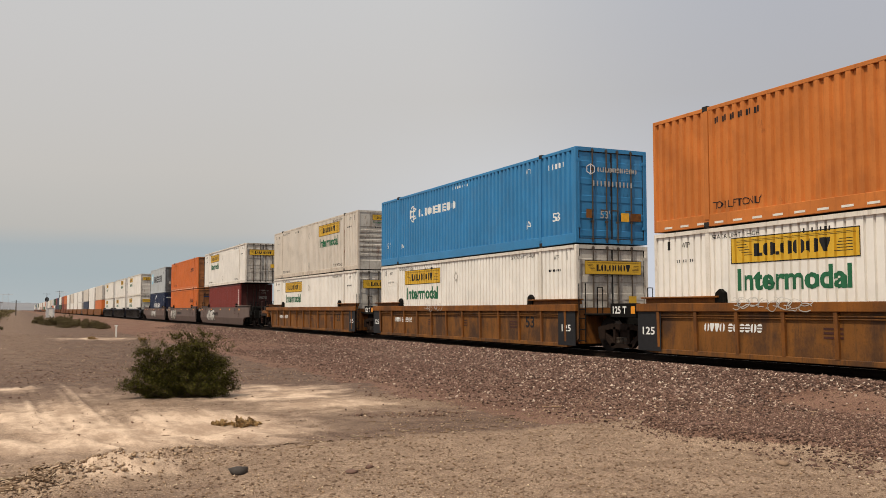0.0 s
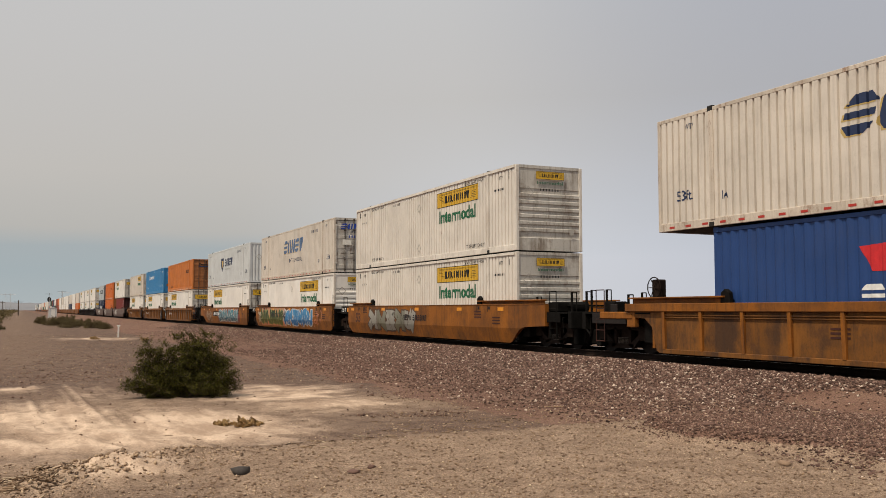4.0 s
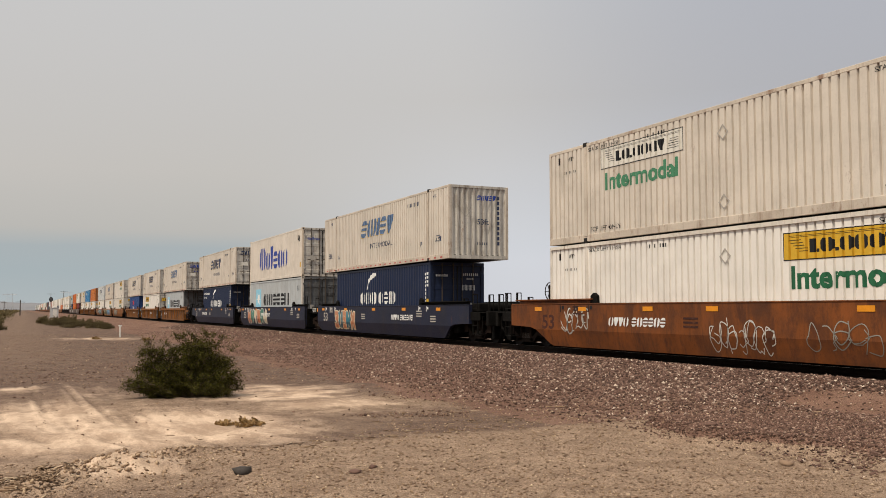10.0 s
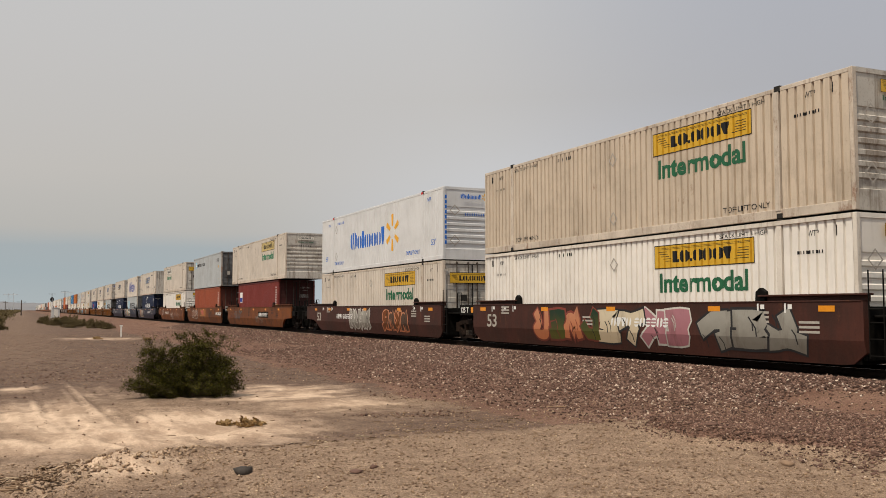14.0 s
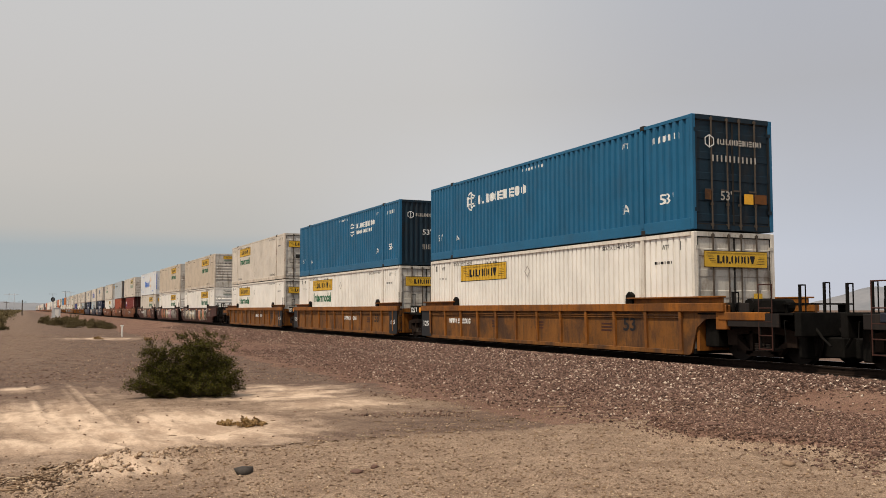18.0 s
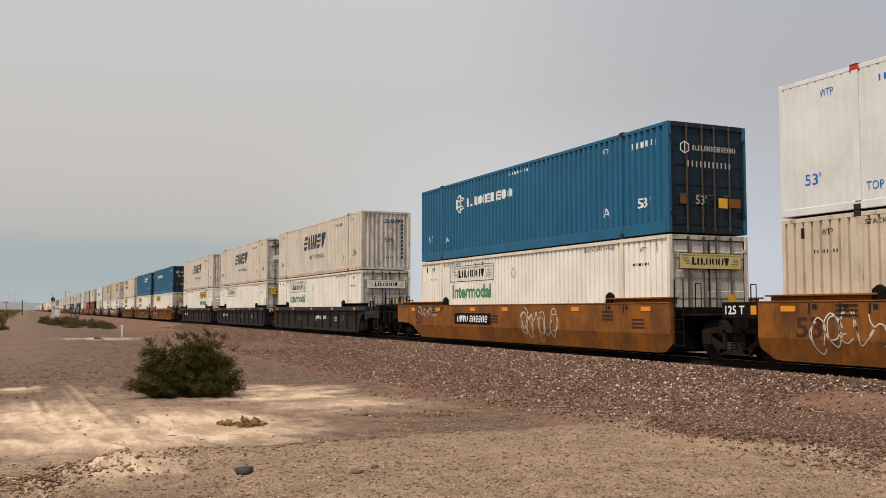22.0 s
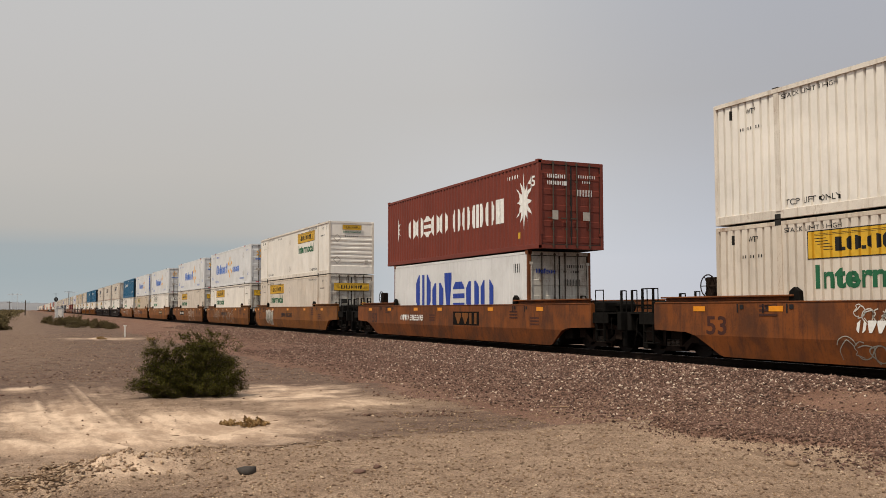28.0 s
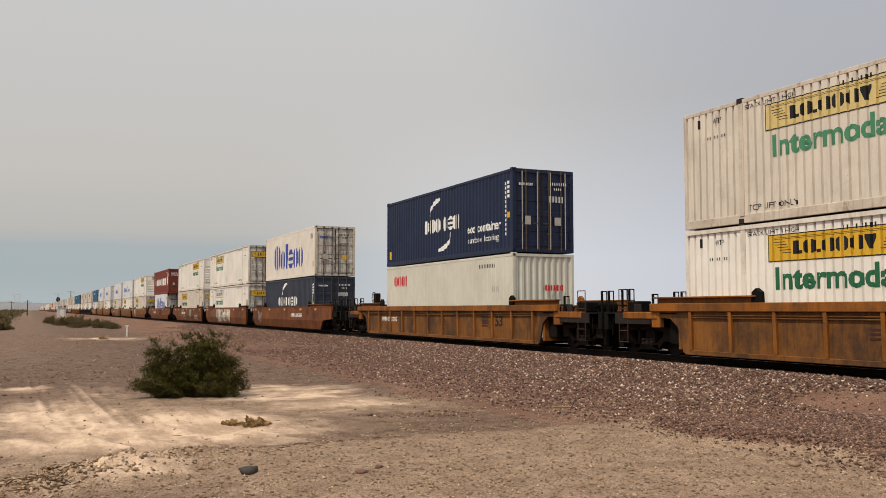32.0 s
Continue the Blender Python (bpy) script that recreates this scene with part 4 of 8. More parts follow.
def graffiti(parent, seed, u, z, w, h, fills, edge, at_side, count=6):
    """A sprayed panel: fat bent letters side by side, each with a fill, an outline round it and a few loose strokes."""
    z = max(z - 0.02, 0.17)
    h = min(h + 0.04, 1.29 - z)
    rng = random.Random(seed)
    count = max(count, round(w / (0.9 * h)))
    step = w / count
    last = None
    for i in range(count):
        pick = rng.choice([f for f in SPRAY_FORMS if f is not last])
        last = pick
        turn_x, turn_y = rng.choice(((True, False), (True, True), (True, False)))
        form = [[(1 - px if turn_x else px, 1 - py if turn_y else py) for px, py in line] for line in pick]
        fat = step * rng.uniform(0.3, 0.38)
        rim = rng.uniform(0.045, 0.07)
        lean = rng.uniform(-0.08, 0.16)
        span, tall = step - fat * 0.75, h - fat - 2 * rim
        sink = rng.uniform(0, 0.06) * h

        def bands(width):
            out = []
            for line in form:
                bent = [(i * step + fat * 0.4 + (px + rng.uniform(-0.05, 0.05) + lean * (py - 0.5)) * span, rim + fat / 2 + sink * (1 - py) + py * tall * rng.uniform(0.95, 1.0)) for px, py in line]
                bent = flowing(bent, 3) if len(bent) > 3 else bent
                a, b = Vector(bent[0]), Vector(bent[-1])
                grow = width / 2 - fat / 2 + fat * 0.3
                a += (a - Vector(bent[1])).normalized() * grow
                b += (b - Vector(bent[-2])).normalized() * grow
                out += stroke([tuple(a)] + list(bent[1:-1]) + [tuple(b)], width)
            return [[(px, min(h, max(0.0, py))) for px, py in q] for q in out]
        state = rng.getstate()
        fill = bands(fat)
        rng.setstate(state)
        wide = bands(fat + 2 * rim)
        o = part("graffiti_letter", shape(("gfill", seed, i), lambda: tucked(fill, z, 0.00002), fills[i % len(fills)]), parent, "fat sprayed graffiti letter", at_side(u, z, 0.0062 + 0.0012 * (i % 2)))
        part("outline", shape(("gedge", seed, i), lambda: tucked(wide, z, 0.00002), edge), o, "", Matrix.Translation((0, 0, -0.0011)))
        marks = []
        for _ in range(2):
            y0, x0 = rng.uniform(0.3, 0.85), rng.uniform(0.1, 0.7)
            marks += stroke([((i + x0) * step, h * y0), ((i + x0 + 0.1) * step, h * (y0 - 0.12)), ((i + x0 + 0.12) * step, h * max(0.05, y0 - 0.28))], rng.uniform(0.02, 0.04))
        part("inner_stroke", shape(("gmark", seed, i), lambda: tucked(marks, z, 0.00003), edge if i % 3 else "sp_black"), o, "", Matrix.Translation((0, 0, 0.004)))


def scribble(parent, seed, u, z, w, h, mat, at_side, count=5, thick=0.035):
    """A thin sprayed scrawl: one running line that swings up and down."""
    rng = random.Random(seed)
    letters = count + 2
    cw, runs = w / letters, []
    for i in range(letters):
        lean = rng.uniform(-0.1, 0.3)
        for _ in range(rng.choice((1, 2, 2))):
            a, turns, up = rng.uniform(0, 6.28), rng.choice((-1, 1)) * rng.uniform(0.45, 1.1), rng.uniform(0.3, 0.7)
            key = []
            for k in range(7):
                q = a + turns * 6.28 * k / 6
                x, y = 0.5 + rng.uniform(0.35, 0.75) * math.cos(q), up + rng.uniform(0.25, 0.5) * math.sin(q) * (1.2 - 0.1 * k)
                key.append(((i + x + lean * (y - 0.5)) * cw, h * min(1.02, max(-0.02, y))))
            runs += ribbon(flowing(key, 4), thick * rng.uniform(0.5, 0.75))
    part("graffiti_scrawl", shape(("scrawl", seed), lambda: tucked(runs, z), mat), parent, "thin sprayed scrawl", at_side(u, z, 0.006))


# ---- containers ----


def corrugated(length, z0, z1, pitch, groove, slope, depth, x_out, sign):
    """Upright corrugated sheet along y; sign -1 faces -x."""
    bm = bmesh.new()
    n = max(1, round(length / pitch))
    p = length / n
    pts = []
    for i in range(n):
        a = -length / 2 + i * p
        land = p - groove - 2 * slope
        pts += [(a, 0), (a + land, 0), (a + land + slope, depth), (a + land + slope + groove, depth)]
    pts.append((length / 2, 0))
    lo = [bm.verts.new((sign * (x_out - d), y, z0)) for y, d in pts]
    hi = [bm.verts.new((sign * (x_out - d), y, z1)) for y, d in pts]
    for i in range(len(pts) - 1):
        bm.faces.new((lo[i], lo[i + 1], hi[i + 1], hi[i]))
    return bm


KINDS = {
    # length, width, lifting posts, corrugation pitch, groove, slope, depth
    "53": (16.15, 2.60, True, 0.238, 0.046, 0.012, 0.056),
    "53w": (16.15, 2.59, True, 0.225, 0.035, 0.012, 0.012),
    "53s": (16.15, 2.59, True, 0.27, 0.08, 0.035, 0.06),
    "40": (12.19, 2.44, False, 0.278, 0.07, 0.068, 0.032),
    "45": (13.72, 2.50, False, 0.278, 0.07, 0.068, 0.032),
    "45f": (13.72, 2.50, False, 0.31, 0.03, 0.02, 0.010),
    "40f": (12.19, 2.44, False, 0.31, 0.03, 0.02, 0.010),
}
HIGH = 2.886


def groove_depth(kind, y):
    L, W, lift, pitch, groove, slope, depth = KINDS[kind]
    length = L - 0.2
    if abs(y) >= length / 2:
        return 0.0
    p = length / max(1, round(length / pitch))
    t = (y + length / 2) % p
    land = p - groove - 2 * slope
    return depth * (0.0 if t <= land else min(1.0, (t - land) / slope, (p - t) / slope))


def conform(me, kind, u):
    """The flat paint me, pressed into the corrugations of a flank where it starts u from the leading end."""
    key = ("pressed", me.name, kind, round(u, 3))
    if key in MESH:
        return MESH[key]
    L, W, lift, pitch, groove, slope, depth = KINDS[kind]
    length = L - 0.2
    p = length / max(1, round(length / pitch))
    land = p - groove - 2 * slope
    bm = bmesh.new()
    bm.from_mesh(me)
    xs = [v.co.x for v in bm.verts]
    lo, hi = min(xs), max(xs)
    for i in range(round(length / p)):
        a = -length / 2 + i * p
        for c in (a, a + land, a + land + slope, a + land + slope + groove):
            x = L / 2 - u - c
            if lo + 1e-4 < x < hi - 1e-4:
                bmesh.ops.bisect_plane(bm, geom=bm.verts[:] + bm.edges[:] + bm.faces[:], plane_co=(x, 0, 0), plane_no=(1, 0, 0))
    for v in bm.verts:
        v.co.z -= groove_depth(kind, L / 2 - u - v.co.x)
    new_me = bpy.data.meshes.new(me.name)
    bm.to_mesh(new_me)
    bm.free()
    new_me.materials.append(me.materials[0])
    MESH[key] = new_me
    return new_me


class Box:
    """A container: its frame, panels, fittings and the paint on it."""

    def __init__(self, kind, body, label, rear="doors", trim=None, door=None, post=None, full=True):
        L, W, lift, pitch, groove, slope, depth = KINDS[kind]
        self.L, self.W, self.kind, self.full = L, W, kind, full
        self.ob = tagged(new("shipping_container"), label, "shipping container", "double-stacked containers on the train")
        trim, door, post = trim or body, door or body, post or trim or body
        o, k = self.ob, kind
        hw, hl = W / 2, L / 2
        P = lambda name, key, mk, mat, label="": part(name, mesh_of((name, key, k), mk, mat), o, label)
        cw = 0.10
        low = {"53s": 0.29, "53": 0.2}.get(k, 0.16)
        for sgn, nm in ((-1, "n"), (1, "f")):
            P("side_panel", nm, lambda: corrugated(L - 2 * cw, 0.15, HIGH - 0.09, pitch, groove, slope, depth, hw - 0.006, sgn), body)
            P("top_rail", nm, lambda: boxes((sgn * hw - 0.03, sgn * hw + 0.03, -hl + cw, hl - cw, HIGH - 0.10, HIGH - 0.005)) if not full else boxes((min(sgn * hw, sgn * (hw - 0.06)), max(sgn * hw, sgn * (hw - 0.06)), -hl + cw, hl - cw, HIGH - 0.10, HIGH - 0.005), bevel=0.008), trim)
            P("bottom_rail", nm, lambda: boxes((min(sgn * (hw + 0.004), sgn * (hw - 0.08)), max(sgn * (hw + 0.004), sgn * (hw - 0.08)), -hl + cw, hl - cw, 0.0, low), bevel=0.008), trim)
            for e in (-1, 1):
                P("corner_post", (nm, e), lambda: boxes((min(sgn * hw, sgn * (hw - 0.12)), max(sgn * hw, sgn * (hw - 0.12)), min(e * hl, e * (hl - cw)), max(e * hl, e * (hl - cw)), 0.0, HIGH), bevel=0.012), post)
        P("roof", "r", lambda: boxes((-hw + 0.05, hw - 0.05, -hl + 0.05, hl - 0.05, HIGH - 0.05, HIGH - 0.02)), body)
        P("floor", "b", lambda: boxes((-hw + 0.08, hw - 0.08, -hl + 0.05, hl - 0.05, 0.02, 0.16)), "dark")
        P("front_panel", "fp", lambda: self.end_sheet(1), body)
        if full:
            e0 = 6.055 if lift else hl - 0.09
            for sgn in (-1,):
                for e in (-1, 1):
                    if lift:
                        P("lifting_post", (sgn, e), lambda: boxes((min(sgn * (hw + 0.02), sgn * (hw - 0.05)), max(sgn * (hw + 0.02), sgn * (hw - 0.05)), e * 6.02 - 0.075, e * 6.02 + 0.075, 0.16, HIGH - 0.1), bevel=0.006), post)
                    for z0 in (0.0, HIGH - 0.12):
                        P("corner_casting", (sgn, e, z0), lambda: boxes((min(sgn * (hw + 0.012), sgn * (hw - 0.16)), max(sgn * (hw + 0.012), sgn * (hw - 0.16)), e * e0 - 0.09, e * e0 + 0.09, z0 + (0.02 if z0 else -0.01), z0 + (0.15 if z0 else 0.11)), bevel=0.01), "dark" if lift else post)
        if rear == "doors":
            self.doors(door)
        elif rear == "slats":
            P("rear_panel", "slat", lambda: self.slat_sheet(), door)
        else:
            P("rear_panel", "corr", lambda: self.end_sheet(-1), door)

    def end_sheet(self, e):
        bm = corrugated(self.W - 0.24, 0.12, HIGH - 0.08, 0.245, 0.07, 0.05, 0.035, self.L / 2 - 0.02, 1)
        bmesh.ops.rotate(bm, verts=bm.verts, cent=(0, 0, 0), matrix=Matrix.Rotation(math.pi / 2 * e, 3, "Z"))
        add_box(bm, -self.W / 2 + 0.1, self.W / 2 - 0.1, e * self.L / 2 - 0.05, e * self.L / 2 + 0.05 - 0.05 * (e > 0), 0.0, 0.14) if e > 0 else add_box(bm, -self.W / 2 + 0.12, self.W / 2 - 0.12, -self.L / 2 + 0.005, -self.L / 2 + 0.08, 0.0, 0.14)
        y0, y1 = sorted((e * (self.L / 2 - 0.005), e * (self.L / 2 - 0.08)))
        add_box(bm, -self.W / 2 + 0.12, self.W / 2 - 0.12, y0, y1, HIGH - 0.1, HIGH - 0.005)
        return bm

    def slat_sheet(self):
        hw, y = self.W / 2, -self.L / 2
        prof = [(y + 0.09, 0.0), (y + 0.01, 0.0), (y + 0.01, 0.42), (y + 0.05, 0.44)]
        for i in range(6):
            z = 0.62 + i * 0.235
            prof += [(y + 0.05, z), (y + 0.012, z + 0.03), (y + 0.012, z + 0.12), (y + 0.05, z + 0.15)]
        prof += [(y + 0.05, 2.08), (y + 0.03, 2.1), (y + 0.03, HIGH - 0.1), (y + 0.01, HIGH - 0.1), (y + 0.01, HIGH), (y + 0.09, HIGH)]
        return prism(prof, "x", -hw + 0.12, hw - 0.12)

    def doors(self, mat):
        hw, y, o = self.W / 2, -self.L / 2, self.ob
        part("door_sill", mesh_of(("door_sill", self.kind), lambda: boxes((-hw + 0.12, hw - 0.12, y + 0.002, y + 0.1, 0.0, 0.13)), mat), o)
        part("door_header", mesh_of(("door_header", self.kind), lambda: boxes((-hw + 0.12, hw - 0.12, y + 0.002, y + 0.1, HIGH - 0.12, HIGH)), mat), o)
        for s in (-1, 1):
            x0, x1 = sorted((s * 0.012, s * (hw - 0.125)))

            def leaf():
                prof = [(y + 0.085, 0.14), (y + 0.04, 0.14)]
                for z in (0.2, 0.72, 1.24, 1.76, 2.28):
                    prof += [(y + 0.04, z), (y + 0.028, z + 0.015), (y + 0.028, z + 0.185), (y + 0.04, z + 0.2)]
                return prism(prof + [(y + 0.04, HIGH - 0.13), (y + 0.085, HIGH - 0.13)], "x", x0, x1)
            d = part("door", mesh_of(("door", s, self.kind), leaf, mat), o, "closed steel container door")
            part("door_gasket", mesh_of(("gasket", s, self.kind), lambda: boxes((min(0.0, s * 0.024), max(0.0, s * 0.024), y + 0.018, y + 0.05, 0.14, HIGH - 0.13), (min(s * (hw - 0.145), s * (hw - 0.12)), max(s * (hw - 0.145), s * (hw - 0.12)), y + 0.018, y + 0.05, 0.14, HIGH - 0.13), (x0 + 0.03, x1 - 0.03, y + 0.02, y + 0.05, 0.132, 0.155), (x0 + 0.03, x1 - 0.03, y + 0.02, y + 0.05, HIGH - 0.145, HIGH - 0.122)), "dark"), d)
            if not self.full:
                continue
            for rx in (0.2, 0.7):
                def rod():
                    bm = tubes(((s * rx, y - 0.012, 0.03), (s * rx, y - 0.012, HIGH - 0.03), 0.023))
                    for z in (0.1, 0.62, 2.2, HIGH - 0.12):
                        add_box(bm, s * rx - 0.045, s * rx + 0.045, y - 0.02, y + 0.02, z, z + 0.06)
                    return bm
                r = part("lock_rod", mesh_of(("rod", s, rx, self.kind), rod, "galv"), d, "galvanised lock rod")
                part("handle", mesh_of(("handle", s, rx, self.kind), lambda: boxes((s * rx - 0.22, s * rx + 0.02, y - 0.035, y - 0.012, 0.98, 1.02)), "galv"), r)
            part("hinge_bar", mesh_of(("hinge", s, self.kind), lambda: boxes((s * (hw - 0.12) - 0.06, s * (hw - 0.12) + 0.06, y - 0.012, y + 0.03, 0.45, 0.54), (s * (hw - 0.12) - 0.02, s * (hw - 0.12) + 0.02, y - 0.008, y + 0.01, 0.5, 2.5), (s * (hw - 0.12) - 0.06, s * (hw - 0.12) + 0.06, y - 0.012, y + 0.03, 2.45, 2.54)), mat), d)

    # paint on the flank (u from the leading end, z from the base) and on the tail
    def side(self, u, z, lift=0.0):
        return Matrix.Translation((-(self.W / 2 + 0.001 + lift), self.L / 2 - u, z)) @ SIDE

    def tail(self, x, z, lift=0.0):
        return Matrix.Translation((x, -self.L / 2 - 0.034 - lift, z)) @ REAR

    def mark(self, name, me, u, z, lift=0.002, label="", rear=False):
        if not rear and name not in ("reflector_tape", "red_casting_tag", "placard_holder"):
            me = conform(me, self.kind, u)
            lift -= 0.004
        return part(name, me, self.ob, label, (self.tail if rear else self.side)(u, z, lift))

    def word(self, codes, u, z, w, h, mat, shear=0.0, stem=0.2, lift=0.004, rear=False, label=""):
        return self.mark("painted_word", shape(("word", codes, w, h, shear, stem), lambda: bar_word(codes, w, h, shear, stem), mat), u, z, lift, label, rear)

    def text(self, body, u, z, w, h, mat, rear=False, bold=0.02):
        return self.mark("lettering", text_mesh(body, w, h, mat, bold), u, z, 0.004, "", rear)

    def patch(self, name, u, z, w, h, mat, lift=0.002, rear=False, label=""):
        return self.mark(name, shape(("patch", w, h), lambda: flat([rect(0, 0, w, h)]), mat), u, z, lift, label, rear)

    def bars(self, u, z, w, h, mat, n=8, rear=False):
        """Small writing nobody can read: a row of short bars."""
        return self.mark("small_print", shape(("bars", w, h, n), lambda: flat([rect(w * i / n, 0, w * (i + 0.36) / n, h) for i in range(n)]), mat), u, z, 0.004, "", rear)

    def diamond(self, u, z, r, mat, rear=False):
        self.mark("placard_holder", shape(("diamond", r), lambda: flat(stroke([(0, -r), (r, 0), (0, r), (-r, 0)], 0.035, True)), "stencil"), u, z, 0.006, "diamond placard frame", rear)


def yellow_plate(b, u, z, w, h, look_of, rear=False, label="rectangular maker's plate with a row of dark block shapes"):
    back = {"yellow": "yellow", "faded": "straw", "outline": "pale"}[look_of]
    p = b.patch("name_plate", u, z, w, h, back, 0.003, rear, label)
    b.mark("plate_border", shape(("pborder", w, h), lambda: flat(frame_bars(w, h, h * 0.035)), "black"), u, z, 0.005, "", rear)
    k = h / 0.6
    b.word("I.O.NUNT", u + w * 0.2, z + h * 0.24, w * 0.6, h * 0.48, "black", 0.0, 0.27, 0.005, rear)
    b.mark("plate_stripes", shape(("pstripe", w, h), lambda: flat(
        [rect(w * 0.04 + i * 0.01 * w, h * (0.86 - i * 0.05), w * 0.96, h * (0.875 - i * 0.05)) for i in range(2)] +
        [rect(w * 0.04 + i * w * 0.018, h * (0.70 - i * 0.1), w * 0.14 + i * w * 0.012, h * (0.725 - i * 0.1)) for i in range(5)] +
        [rect(w * 0.86 - i * w * 0.01, h * (0.62 - i * 0.1), w * 0.95, h * (0.645 - i * 0.1)) for i in range(5)]), "black"), u, z, 0.005, "", rear)


def hauler(body="cream", where="rear", plate="yellow", rear="doors", tailplate="yellow", word=True, full=True, door=None, tone=""):
    """53-foot ribbed dry box with a yellow plate over a green word."""
    names = {"white": "white", "ivory": "ivory", "cream": "cream", "beige": "dingy beige"}
    tails = {"doors": "doors at its tail", "slats": "slatted tail wall"}
    b = Box("53", body, "%s ribbed 53-foot container, %s plate, %s" % (names[body], {"yellow": "yellow", "faded": "faded yellow", "outline": "outlined white"}[plate], tails[rear]),
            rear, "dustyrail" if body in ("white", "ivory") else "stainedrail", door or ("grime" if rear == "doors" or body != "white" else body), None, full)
    u = 9.72 if where == "rear" else 2.84
    yellow_plate(b, u, 2.0, 3.62, 0.6, plate)
    if word:
        b.text("Intermodal", u + 0.2, 1.38, 3.2, 0.50, "forest" if plate == "yellow" else "mint", bold=0.03)
    if full:
        for e in (2.2, 12.2):
            b.text("STACK LIMIT 3 HIGH", e, 2.62, 1.55, 0.10, "black", bold=0.0)
        for e in (2.25, 12.35):
            b.text("TOP LIFT ONLY", e, 0.27, 1.5, 0.13, "black", bold=0.0)
        b.text("WTP", 1.1, 2.48, 0.3, 0.13, "black", bold=0.0)
        b.bars(0.9, 2.12, 0.75, 0.07, "black", 9)
        b.text("WTP", 14.9, 2.48, 0.3, 0.13, "black", bold=0.0)
        b.bars(14.6, 2.12, 0.75, 0.07, "black", 9)
        b.bars(4.9, 2.56, 0.9, 0.10, "black", 8)
        for uu in (7.9,):
            b.diamond(uu, 2.2, 0.17, "pale")
            b.diamond(uu, 0.55, 0.17, "pale")
        for uu in (0.55, 15.6):
            b.patch("lashing_slot", uu, 2.45, 0.07, 0.22, "dark")
    if rear == "doors":
        yellow_plate(b, -1.02, 2.0, 2.04, 0.42, tailplate, True)
        b.bars(0.35, 0.8, 0.6, 0.09, "black", 6, True)
        b.patch("dirt_patch", -0.55, 1.3, 0.3, 0.25, "dark", 0.003, True) if full and rear == "doors" and body != "white" else None
        b.patch("sticker", 0.55, 1.1, 0.28, 0.26, "yellow", 0.003, True)
    else:
        yellow_plate(b, -0.55, 2.42, 1.1, 0.27, tailplate, True)
        b.text("Intermodal", -0.5, 2.25, 1.0, 0.11, "forest", True, 0.01)
        b.bars(-0.4, 2.02, 0.8, 0.08, "black", 7, True)
        b.diamond(-0.85, 1.95, 0.2, "pale", True)
        b.diamond(-0.85, 0.75, 0.2, "pale", True)
        b.patch("sticker", 0.75, 0.55, 0.18, 0.2, "stencil", 0.004, True)
    return b


